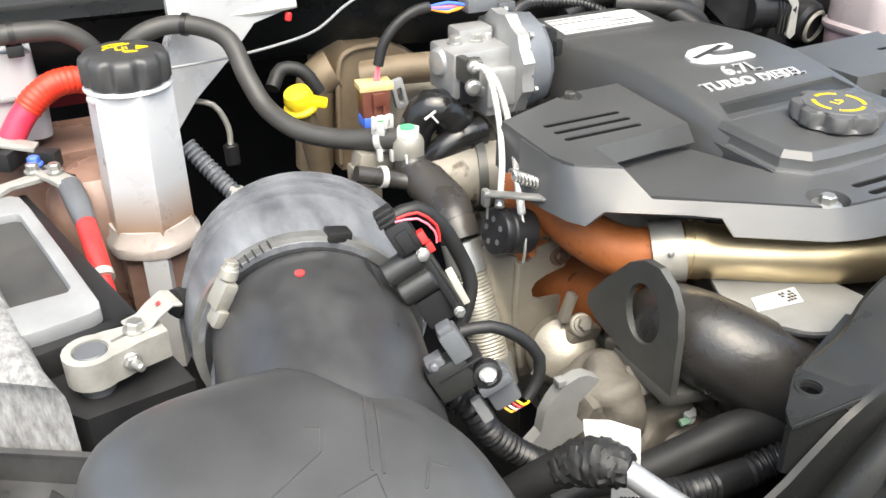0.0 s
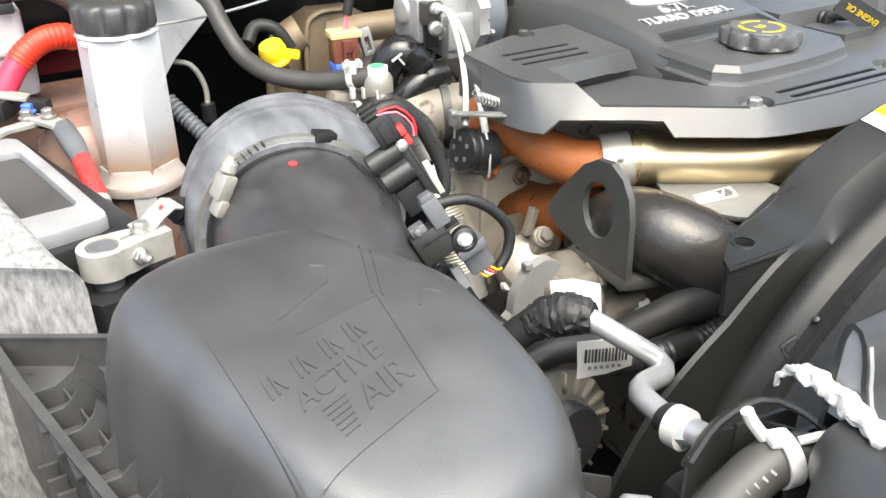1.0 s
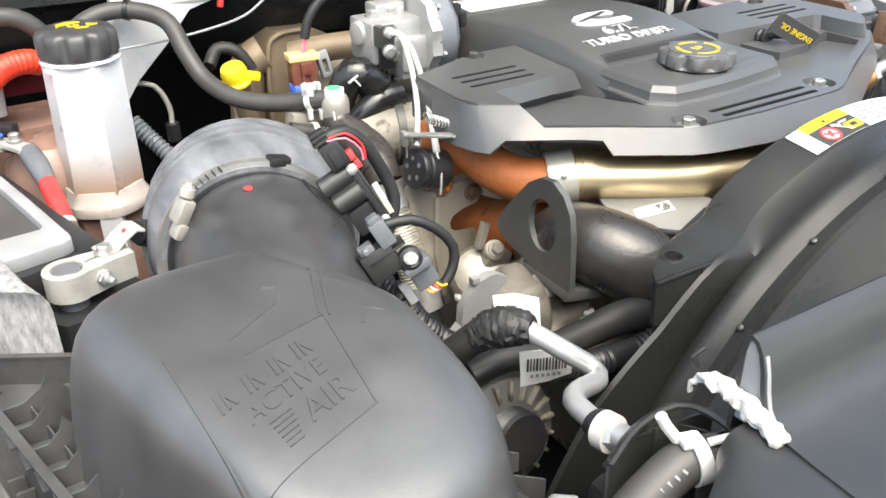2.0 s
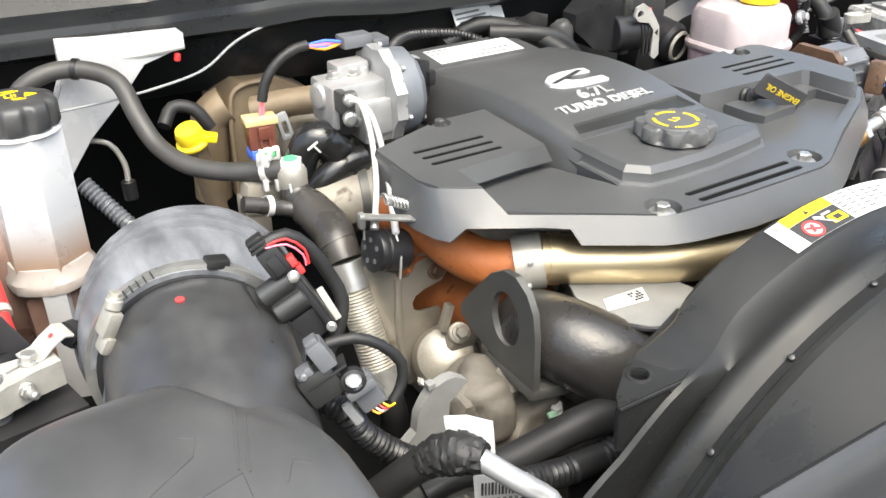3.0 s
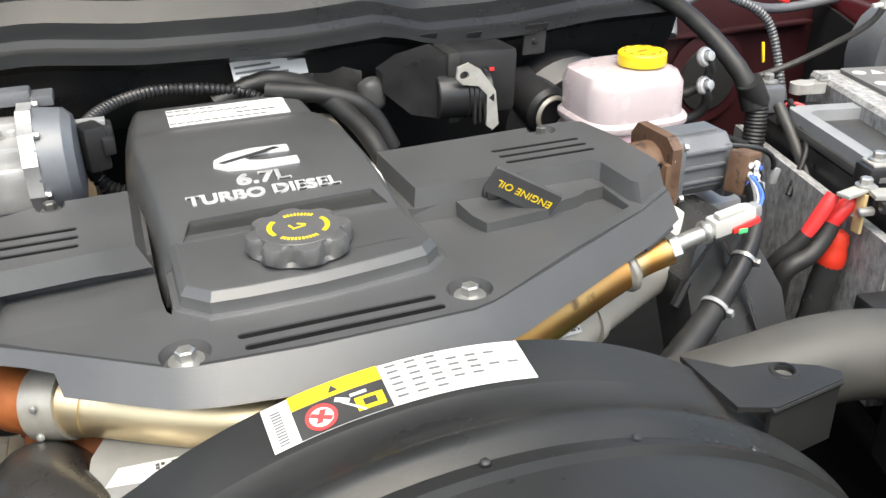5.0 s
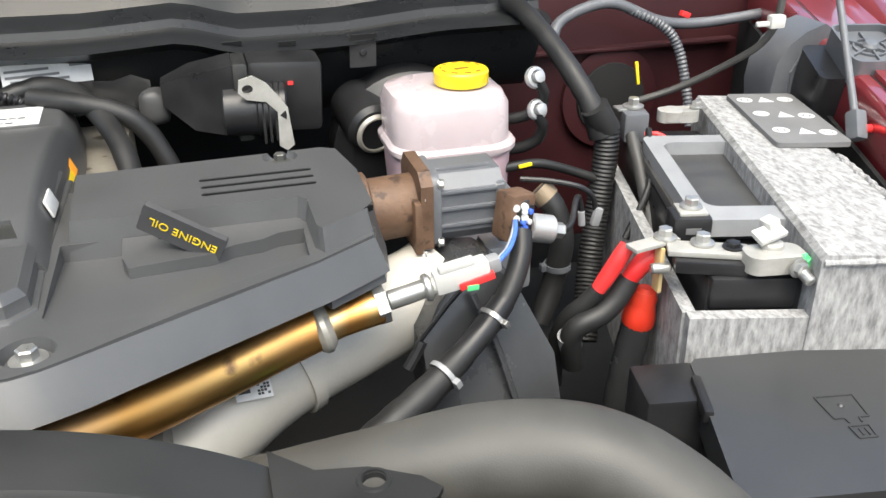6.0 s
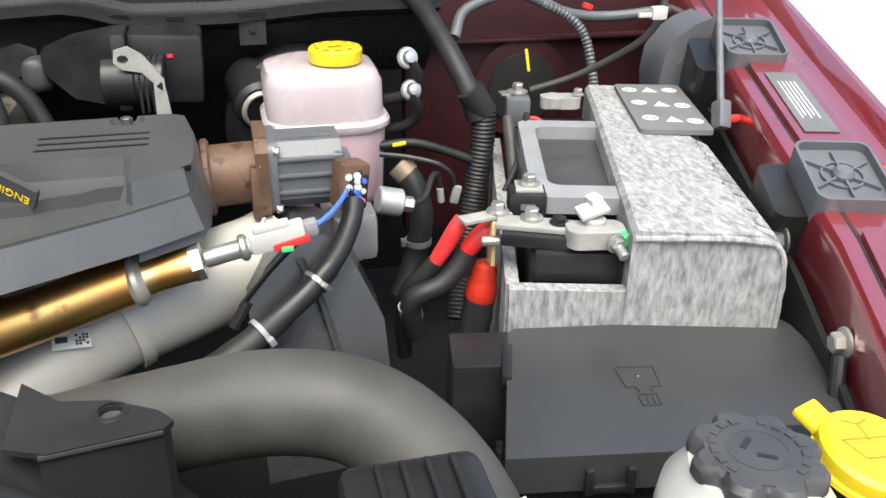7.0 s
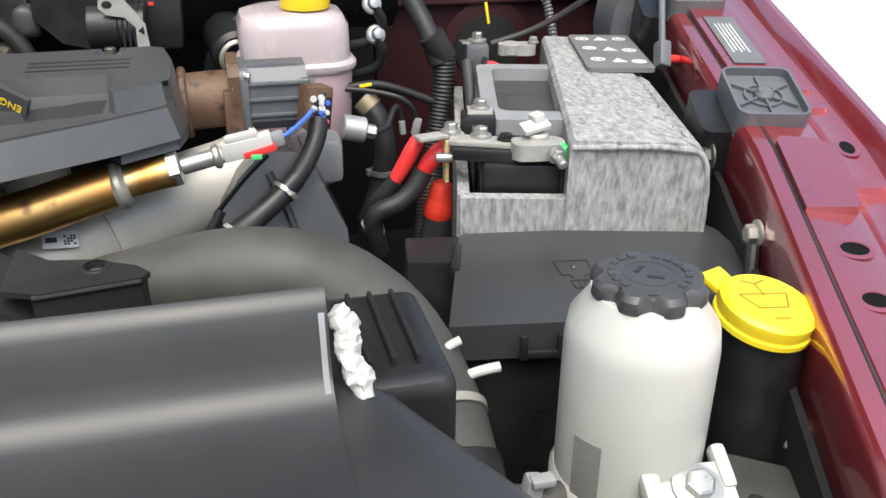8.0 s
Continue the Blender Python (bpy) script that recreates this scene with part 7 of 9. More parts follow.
for y, z in ((0.603, 1.235), (0.603, 1.291), (0.664, 1.291)):
    part("bolt", bolt((1.062, y, z), (1, -0.3, 0), 0.0036, 0.005, 1.4), STEEL, egr)
PGM = pose(1.127, 0.588, 1.260, 0, 8, 22)
for nm, b, m, lb in (("plug", box((0, 0, 0), (0.028, 0.024, 0.044), 0.004), DARKRUST, "brown plug"), ("plug_face", box((0.002, -0.0115, -0.004), (0.020, 0.004, 0.032), 0.002), BLACK, "")):
    b.transform(PGM)
    part(nm, b, m, egr, lb)
for k in range(6):
    b = lathe([(0.0026, 0), (0.0026, 0.0035), (0.001, 0.0038)], Matrix.Translation((-0.0015 + 0.007 * (k % 2), -0.0130, 0.007 - 0.0095 * (k // 2))) @ Matrix.Rotation(radians(90), 4, "X"), 10)
    b.transform(PGM)
    part("wire_seal", b, (LABELW, BLUEW, BLUEW, LABELW, BLUEW, PINKW)[k], egr)
sn = thing("exhaust_sensor", "steel exhaust sensor with white and red plug", "sensor", (1.0, 0.51, 1.24))
part("nut", lathe([(0.0165, 0), (0.0165, 0.009)], axis_to((0.985, 0.512, 1.233), (1, 0.02, 0.2)), 6), STEEL, sn)
part("barrel", cyl((0.995, 0.512, 1.235), (1.032, 0.512, 1.243), 0.0080), STEEL, sn)
part("plug", box((1.055, 0.511, 1.250), (0.046, 0.017, 0.018), 0.003, (0, -10, 0)), WHITE, sn)
part("lock", box((1.066, 0.5033, 1.247), (0.03, 0.006, 0.006), 0.001, (0, -14, 0)), REDP, sn)
bp = thing("intake_horn", "beige painted cast intake horn with label", "intake pipe", (0.93, 0.48, 1.1))
part("pipe", tube([(0.77, 0.47, 1.085), (0.82, 0.505, 1.12), (0.89, 0.555, 1.150), (0.965, 0.59, 1.165), (1.03, 0.605, 1.180), (1.065, 0.62, 1.195)], [0.038, 0.041, 0.045, 0.047, 0.044, 0.038], 36), DULLBEIGE, bp)

res = thing("fluid_reservoir", "pale translucent reservoir of pink fluid with yellow cap", "reservoir", (1.13, 0.83, 1.15))


def rr3(w, h, r, cx, cy, z):
    return [(x, y, z) for x, y in rrect(w, h, r, 6, cx, cy)]


part("upper_shell", loft([rr3(0.132, 0.12, 0.035, 1.133, 0.835, 1.256), rr3(0.132, 0.12, 0.035, 1.132, 0.835, 1.296), rr3(0.122, 0.11, 0.035, 1.131, 0.835, 1.309), rr3(0.09, 0.085, 0.03, 1.131, 0.835, 1.314)]), PALEPINK, res, smooth=50)
part("rim", loft([rr3(0.140, 0.128, 0.038, 1.134, 0.835, 1.244), rr3(0.144, 0.132, 0.038, 1.134, 0.835, 1.248), rr3(0.144, 0.132, 0.038, 1.134, 0.835, 1.253), rr3(0.138, 0.126, 0.038, 1.134, 0.835, 1.257)]), PALEPINK, res)
part("lower_shell", loft([rr3(0.11, 0.10, 0.035, 1.136, 0.835, 1.15), rr3(0.126, 0.114, 0.035, 1.135, 0.835, 1.165), rr3(0.134, 0.122, 0.035, 1.134, 0.835, 1.246)]), PINK, res, smooth=50)
part("cap", lathe([(0.019, -0.016), (0.019, 0.0), (0.029, 0.002), (0.030, 0.004), (0.030, 0.016), (0.028, 0.018), (0.018, 0.0185), (0.016, 0.0175)], FL((1.148, 0.819, 1.314)), 40), YELLOW, res)
yc = res.children[-1]
for k in range(9):
    t = radians(20 + 36 * k)
    part("print", box((1.148 + 0.0225 * math.cos(t), 0.819 + 0.0225 * math.sin(t), 1.3328), (0.003, 0.007, 0.0005), 0, (0, 0, math.degrees(t))), OCHRE, yc)
part("print", box((1.148, 0.819, 1.3322), (0.016, 0.005, 0.0006), 0, (0, 0, 15)), OCHRE, yc)

# right battery, turned with the fender
BR = Matrix.Translation((1.262, 0.49, 0)) @ Matrix.Rotation(radians(-15), 4, "Z")
bat2 = thing("battery", "black battery half covered by a grey felt wrap", "battery", (1.38, 0.66, 1.03))


def bpart(nm, bm, m, label="", parent=None):
    bm.transform(BR)
    return part(nm, bm, m, parent or bat2, label)


bpart("case", box((0.11, 0.215, 1.12), (0.20, 0.40, 0.19), 0.006), BLACK)
bpart("top", box((0.075, 0.21, 1.222), (0.13, 0.24, 0.012), 0.004), DUSTY)
bpart("carry_frame", cut(prism(rrect(0.112, 0.235, 0.012, 5, 0.070, 0.195), 1.226, 1.243, 0.003), prism(rrect(0.084, 0.18, 0.014, 5, 0.074, 0.199), 1.22, 1.25)), GREYTRIM)
bpart("wrap_top", loft([[(0.092 + 0.018 * t, v, 1.246), (0.096 + 0.018 * t, v, 1.252), (0.20, v, 1.250), (0.222, v, 1.235), (0.226, v, 1.0), (0.09 + 0.018 * t, v, 1.0)] for t, v in ((0, -0.014), (0.2, 0.06), (0.5, 0.2), (0.8, 0.33), (1, 0.44))]), FELT, "grey mottled felt insulation jacket")
for k in range(14):
    bpart("seam_fold", tube([(0.198 + 0.004 * (k % 2), 0.0 + 0.017 * k, 1.2495), (0.214, 0.004 + 0.017 * k, 1.243), (0.2235, 0.006 + 0.017 * k, 1.230)], 0.003, 8, 0.01), FELT)
bpart("seam", tube([(0.094, -0.014, 1.2445), (0.15, -0.016, 1.2465), (0.19, -0.015, 1.245), (0.221, -0.013, 1.230), (0.2265, -0.012, 1.14), (0.2265, -0.012, 1.02)], 0.0032, 8, 0.006, wob=0.5), FELT)
bpart("wrap_front", prism([(-0.010, -0.012), (0.095, -0.012), (0.095, 0.002), (-0.010, 0.002)], 1.0, 1.192, 0.004), FELT)
bpart("wrap_side", prism([(-0.0125, 0.0025), (-0.0005, 0.0025), (-0.0005, 0.40), (-0.0125, 0.40)], 1.0, 1.190, 0.004), FELT)
bpart("front_block", box((0.05, 0.035, 1.203), (0.075, 0.05, 0.03), 0.004), BLACK)
bpart("warning_flap", prism(rrect(0.082, 0.185, 0.006, 3, 0.186, 0.335), 1.2515, 1.257, 0.001), mat("grey_card", (0.11, 0.11, 0.11), 0.7), "dark grey flap with white pictograms")
for k, (u, v) in enumerate(((0.160, 0.40), (0.184, 0.40), (0.21, 0.40), (0.162, 0.345), (0.187, 0.34), (0.212, 0.335), (0.164, 0.285), (0.189, 0.28), (0.213, 0.275))):
    shape = lathe([(0.0095, 0), (0.0095, 0.0004), (0.0055, 0.0004), (0.0055, 0)], FL((u, v, 1.2572)), 18, caps=False) if k % 3 != 1 else prism([(u - 0.0095, v - 0.009), (u + 0.0095, v - 0.009), (u, v + 0.011)], 1.2572, 1.2576)
    bpart("pictogram", shape, LABELW)
    if k % 3 != 1:
        bpart("pictogram", box((u, v, 1.2574), (0.005, 0.007, 0.0004), 0, (0, 0, 30 * k)), LABELW)

# fuse box
fb = thing("fuse_box", "black plastic power distribution box with embossed lid", "fuse box", (1.33, 0.37, 1.05))
part("lid", prism([(1.190, 0.303), (1.340, 0.279), (1.480, 0.284), (1.486, 0.290), (1.494, 0.420), (1.490, 0.432), (1.250, 0.468), (1.243, 0.462)], 1.128, 1.160, 0.005, 3), FUSEM, fb)
part("body", prism([(1.196, 0.307), (1.465, 0.290), (1.485, 0.42), (1.25, 0.46)], 0.95, 1.130, 0.005), BLACK, fb)
part("tower", box((1.215, 0.445, 1.12), (0.055, 0.055, 0.078), 0.004, (0, 0, -10)), BLACK, fb)

# upper radiator hose
uh = thing("radiator_hose", "thick grey-brown upper radiator hose", "hose", (1.1, 0.3, 1.1))
part("hose", tube([(0.86, 0.40, 1.15), (0.95, 0.365, 1.185), (1.03, 0.345, 1.205), (1.092, 0.322, 1.203), (1.132, 0.27, 1.188), (1.148, 0.205, 1.162), (1.150, 0.15, 1.125), (1.145, 0.10, 1.08)], 0.0358, 36, wob=0.01), RADHOSE, uh, smooth=60)
part("end_bead", tube([(0.873, 0.3945, 1.155), (0.882, 0.391, 1.1583)], 0.0372, 32, 0.004), RADHOSE, uh)

# power steering reservoir
ps = thing("power_steering_reservoir", "cream plastic power steering reservoir with black cap", "reservoir", (1.272, 0.152, 1.1))
PM = FL((1.272, 0.152, 0))
part("body", lathe([(0.046, 1.08), (0.048, 1.10), (0.048, 1.228), (0.046, 1.243), (0.037, 1.256), (0.034, 1.263)], PM, 48), CREAM, ps, smooth=50)
part("cap", lathe([(0.031, 1.2595, 0), (0.0345, 1.2605, 0.4), (0.0360, 1.263), (0.0355, 1.2695), (0.0325, 1.273), (0.0275, 1.2735, 0)], PM, 112, 8, 0.0068), DUSTCAP, ps)

# washer filler cap
wa = thing("washer_filler", "black washer filler neck with yellow flip cap", "washer filler", (1.41, 0.22, 1.1))
part("neck", cyl((1.41, 0.208, 1.02), (1.402, 0.21, 1.195), 0.033), BLACK, wa)
part("cap", join(lathe([(0.034, -0.003), (0.0352, 0.0), (0.0352, 0.008), (0.032, 0.011)], pose(1.402, 0.208, 1.197, 10, 6, 0), 40), box((1.383, 0.243, 1.208), (0.022, 0.02, 0.006), 0.002, (18, 0, 20))), YELLOW, wa)

# vent boxes on the fender
for k, (x, y, z) in enumerate(((1.567, 0.482, 1.279), (1.648, 0.785, 1.331))):
    vb = thing("fender_bumper_block", "grey plastic hood stop block with ribbed recess on the fender", "hood stop", (x, y, z - 0.05), "hood stops")
    VM = pose(x, y, z, 16, 0, -15)
    b = cut(prism(rrect(0.072, 0.090, 0.012), -0.032, 0.0, 0.001, 1), prism(rrect(0.066, 0.084, 0.009), -0.009, 0.01))
    b.transform(VM)
    part("frame", b, GREYMOTOR, vb)
    part("skirt_wall", prism(rrect(0.072, 0.080, 0.011), -0.30, -0.028, 0, M=VM @ FL((-0.028, 0.004, 0))), BLACK, vb)
    rib = join(lathe([(0.010, -0.024), (0.010, -0.004), (0.007, 0.0)], None, 20), lathe([(0.02, -0.024), (0.02, -0.006), (0.018, -0.006), (0.018, -0.024)], None, 28), *[box((0.018 * math.cos(radians(a)), 0.018 * math.sin(radians(a)), -0.014), (0.034, 0.0022, 0.018), 0, (0, 0, a)) for a in (35, 90, 145, 215, 270, 325)])
    rib.transform(VM)
    part("rib", rib, GREYMOTOR, vb)

# hood strut
st = thing("hood_strut", "slim grey gas strut holding up the hood", "strut", (1.56, 0.68, 1.25))
part("rod", cyl((1.562, 0.69, 1.275), (1.72, 1.08, 1.62), 0.0042), GREYMOTOR, st)
part("socket", box((1.560, 0.684, 1.268), (0.016, 0.018, 0.034), 0.004, (-35, 15, 0)), GREYMOTOR, st)

# ---- right bank, small things ----
# valve details
for k in range(5):
    a = radians(20 + 40 * k)
    part("fin", box((1.098, 0.634 - 0.029 * math.cos(a), 1.252 + 0.029 * math.sin(a)), (0.05, 0.004, 0.004), 0.001), GREYMOTOR, egr)
part("end_block", box((1.127, 0.628, 1.25), (0.016, 0.05, 0.05), 0.005), GREYMOTOR, egr)
for i in range(2):
    for j in range(3):
        part("wire", lathe([(0.0034, 0), (0.0034, 0.004), (0.0012, 0.004)], axis_to((1.124 + 0.008 * i, 0.577, 1.252 + 0.010 * j), (0.1, -1, 0)), 10), LABELW if j else BLUEW, egr)
part("plug_face", box((1.129, 0.578, 1.262), (0.018, 0.004, 0.03), 0.002, (0, 0, 8)), INK, egr)
part("flange_rib", box((1.043, 0.634, 1.252), (0.008, 0.076, 0.05), 0.003), DARKRUST, egr)
for y, z in ((0.602, 1.225), (0.602, 1.28), (0.668, 1.283)):
    part("bolt", bolt((1.049, y, z), (-1, 0, 0), 0.004, 0.004), STEEL, egr)
vc = thing("valve_cable", "black taped cable from the valve plug with white clamps", "cable", (1.08, 0.5, 1.15))
part("sheath", tube([(1.128, 0.570, 1.250), (1.123, 0.556, 1.238), (1.111, 0.541, 1.220), (1.095, 0.527, 1.204)], 0.0095, 14), RUBBER, vc)
part("conduit", tube([(1.098, 0.530, 1.207), (1.075, 0.515, 1.191), (1.050, 0.501, 1.177)], 0.0108, 14, wob=0.08), BLACK, vc)
part("taped_loom", tube([(1.055, 0.504, 1.179), (1.01, 0.481, 1.157), (0.95, 0.451, 1.137), (0.89, 0.421, 1.121)], [0.0115, 0.0135, 0.014, 0.013], 16, wob=0.1), RUBBER, vc)
ziptie("clamp", (1.035, 0.4935, 1.169), (-1, -0.5, -0.5), 0.0132, 0.0045, GREYTRIM, vc)
ziptie("clamp", (1.0855, 0.5215, 1.198), (-0.8, -0.5, -0.6), 0.0112, 0.004, STEEL, vc)
ziptie("clamp", (0.94, 0.4455, 1.1345), (-1, -0.5, -0.2), 0.0135, 0.005, GREENP, vc)
# sensor details
part("collar", lathe([(0.010, 0), (0.0115, 0.002), (0.0115, 0.005), (0.009, 0.007)], axis_to((1.024, 0.512, 1.2415), (1, 0, 0.2)), 20), STEEL, sn)
part("neck", cyl((1.03, 0.512, 1.2425), (1.04, 0.512, 1.245), 0.0075), CREAM, sn)
part("key", box((1.05, 0.508, 1.2605), (0.030, 0.009, 0.007), 0.002, (0, -10, 0)), WHITE, sn)
part("green_lock", box((1.062, 0.5015, 1.2425), (0.010, 0.004, 0.005), 0.001), GREENP, sn)
part("back_plug", box((1.083, 0.515, 1.254), (0.012, 0.013, 0.013), 0.003, (0, -10, 0)), GREYTRIM, sn)
for k in range(3):
    part("wire", tube([(1.087, 0.514 + 0.002 * k, 1.255), (1.100, 0.524 + 0.004 * k, 1.260 - 0.003 * k), (1.113, 0.546 + 0.003 * k, 1.262 - 0.002 * k), (1.122, 0.570, 1.262)], 0.0021, 8), (BLUEW, LABELW, GREYTRIM)[k], sn)
# intake horn details
HX, HN = Vector((0.027, 0.007, -0.004)).normalized(), Vector((0.26, -0.66, 0.71))
HN = (HN - HX * HN.dot(HX)).normalized()
HL = Matrix.Translation(Vector((0.881, 0.513, 1.170)) + HN * 0.0090) @ Matrix((HX, HN.cross(HX), HN)).transposed().to_4x4() @ Matrix.Diagonal((0.68, 0.62, 1, 1))
part("flange", tube([(0.912, 0.5665, 1.1545), (0.922, 0.5712, 1.1570)], 0.0485, 36, 0.03), DULLBEIGE, bp)
part("label", prism([(-0.022, -0.013), (0.022, -0.013), (0.022, 0.013), (-0.022, 0.013)], 0, 0.0005, 0, M=HL), LABELW, bp)
part("print", join(*[box((0.006 + 0.004 * i, -0.007 + 0.004 * j, 0), (0.0032, 0.0032, 0.0003), 0) for i in range(4) for j in range(4) if (i * 5 + j * 3) % 4 != 2], box((-0.011, 0, 0), (0.014, 0.008, 0.0003), 0)), INK, bp)
q = bp.children[-1]
q.data.transform(HL @ FL((0, 0, 0.0006)))
GLOSSPLATE = mat("glossy_dark_plastic", (0.026, 0.027, 0.028), 0.26, col2=(0.045, 0.046, 0.048), scale=14, rvar=0.12)
ap = thing("coolant_duct", "black moulded duct panel beside the intake horn", "duct", (1.11, 0.5, 1.05))
# the front face leans back towards the top
part("panel", bevelled(loft([[(x, y0 + dy - 0.4 * (1.2 - z), z) for x, dy, z in ((1.030, 0, 1.03), (1.026, 0, 1.180), (1.044, 0.006, 1.206), (1.072, 0.012, 1.228), (1.100, 0.016, 1.224), (1.118, 0.016, 1.210), (1.146, 0.012, 1.150), (1.150, 0.010, 1.03))] for y0 in (0.535, 0.548, 0.60)]), 0.006, 3, 15), GLOSSPLATE, ap)
part("seam", tube([(1.020, 0.528, 1.178), (1.036, 0.530, 1.196), (1.052, 0.534, 1.212), (1.074, 0.540, 1.230)], 0.0035, 8, flat=0.5), BLACK, ap)
part("lip", tube([(1.012, 0.524, 1.160), (1.020, 0.526, 1.172), (1.026, 0.528, 1.182)], 0.005, 8), BLACK, ap)
part("crease", tube([(1.075, 0.541, 1.212), (1.090, 0.528, 1.176), (1.104, 0.506, 1.120)], 0.004, 8, flat=0.4), GLOSSPLATE, ap)
# brake master cylinder and lines
ms = thing("master_cylinder", "cast aluminium master cylinder below the reservoir", "master cylinder", (1.14, 0.65, 1.15))
part("body", join(cyl((1.135, 0.64, 1.175), (1.14, 0.80, 1.18), 0.024), box((1.135, 0.635, 1.19), (0.046, 0.04, 0.05), 0.008)), mat("grey_cast_aluminium", (0.3, 0.31, 0.32), 0.45, 0.6, col2=(0.4, 0.41, 0.42), scale=40, grain=400, bump=0.3), ms)
part("port", cyl((1.16, 0.635, 1.222), (1.185, 0.635, 1.216), 0.014, 20), ALU, ms)
part("fitting", cyl((1.185, 0.635, 1.216), (1.197, 0.635, 1.213), 0.008, 6), STEEL, ms)
part("rear_neck", box((1.135, 0.80, 1.165), (0.05, 0.05, 0.05), 0.01), BLACK, res)
br = thing("brake_booster", "round black brake booster behind the reservoir", "brake booster", (1.1, 0.98, 1.1))
part("drum", lathe([(0.08, 0), (0.10, 0.015), (0.10, 0.06), (0.08, 0.08)], axis_to((1.12, 1.0, 1.20), (0, -1, 0)), 40), BLACK, br)
part("can", cyl((1.055, 0.98, 1.258), (1.066, 0.90, 1.242), 0.032, 32, 0.006), BLACK, br)
part("lip", lathe([(0.0215, 0), (0.0255, 0.003), (0.022, 0.006), (0.020, 0.006)], axis_to((1.066, 0.898, 1.241), (0.15, -0.8, -0.13)), 32, caps=False), DULLZINC, br)
wl = thing("brake_line", "black and white sleeved brake pressure line", "pipe", (1.22, 0.66, 1.15))
part("line", tube([(1.196, 0.635, 1.213), (1.212, 0.65, 1.213), (1.224, 0.67, 1.226), (1.232, 0.68, 1.226), (1.236, 0.68, 1.21)], 0.0032, 10), BLACK, wl)
part("sleeve", cyl((1.2355, 0.68, 1.211), (1.237, 0.679, 1.193), 0.0038), GREYTRIM, wl)
wl2 = thing("brake_line", "black bent line ending in a white sleeve", "pipe", (1.25, 0.68, 1.15))
part("line", tube([(1.175, 0.70, 1.245), (1.205, 0.69, 1.243), (1.235, 0.68, 1.236), (1.249, 0.68, 1.222), (1.251, 0.68, 1.21)], 0.003, 10), BLACK, wl2)
part("sleeve", box((1.2525, 0.678, 1.202), (0.009, 0.007, 0.02), 0.002, (0, 14, 0)), GREYTRIM, wl2)
vh = thing("vacuum_hose", "brown-black rubber hose curving down behind the valve", "hose", (1.2, 0.7, 1.1))
part("hose", tube([(1.195, 0.70, 1.232), (1.208, 0.69, 1.216), (1.216, 0.68, 1.18), (1.208, 0.68, 1.13), (1.19, 0.67, 1.09)], 0.0125, 16), RUBBER, vh)
part("collar", tube([(1.195, 0.70, 1.232), (1.204, 0.694, 1.222)], 0.0138, 16), TANCAST, vh)
ziptie("clip", (1.212, 0.68, 1.15), (0, 0, 1), 0.013, 0.006, GREYMOTOR, vh)
# hoses with crimped ends near the reservoir
for k, z in enumerate((1.320, 1.283)):
    hh = thing("heater_hose_end", "black hose with crimped aluminium end by the bulkhead", "hose", (1.23, 0.8, z), "heater hose ends")
    part("crimp", lathe([(0.008, -0.004), (0.011, -0.003), (0.0125, 0.001), (0.011, 0.005), (0.008, 0.006), (0.006, 0.003), (0.0062, 0.012), (0.003, 0.013)], axis_to((1.226 + 0.004 * k, 0.80, z), (0.2, -0.9, 0.3)), 20), ALUTUBE, hh)
    part("hose", tube([(1.228, 0.797, z - 0.004), (1.238, 0.80, z - 0.018), (1.237, 0.81, z - 0.038), (1.222, 0.82, z - 0.05), (1.205, 0.83, z - 0.055)], 0.0065, 12), RUBBER, hh)
# bulkhead harness
hn = thing("wiring_harness", "thick black wiring harness running down the bulkhead", "wiring harness", (1.3, 0.8, 1.05))
part("trunk", tube([(1.255, 0.98, 1.372), (1.265, 0.93, 1.360), (1.276, 0.88, 1.338), (1.287, 0.84, 1.312), (1.299, 0.81, 1.282), (1.313, 0.80, 1.245)], [0.012, 0.012, 0.012, 0.012, 0.013, 0.016], 16, wob=0.12), RUBBER, hn)
part("conduit", tube([(1.318, 0.80, 1.255), (1.316, 0.795, 1.215), (1.305, 0.785, 1.15), (1.288, 0.76, 1.08), (1.27, 0.72, 1.02)], 0.0145, 16, ripple=(0.0007, 0.005)), RUBBER, hn)
part("tape", tube([(1.300, 0.80, 1.28), (1.318, 0.80, 1.25)], 0.0165, 16), RUBBER, hn)
part("branch", tube([(1.345, 0.79, 1.245), (1.335, 0.73, 1.20), (1.325, 0.68, 1.155), (1.32, 0.64, 1.12)], 0.0075, 12), GREYHOSE, hn)
part("branch", tube([(1.372, 0.80, 1.245), (1.335, 0.72, 1.215), (1.30, 0.70, 1.16)], 0.004, 10), RUBBER, hn)
part("branch", tube([(1.19, 0.79, 1.222), (1.23, 0.79, 1.223), (1.27, 0.79, 1.21), (1.305, 0.79, 1.195)], 0.0055, 12), RUBBER, hn)
part("yellow_tag", box((1.213, 0.785, 1.2245), (0.016, 0.004, 0.004), 0.001, (0, -8, 0)), YELLOW, hn)
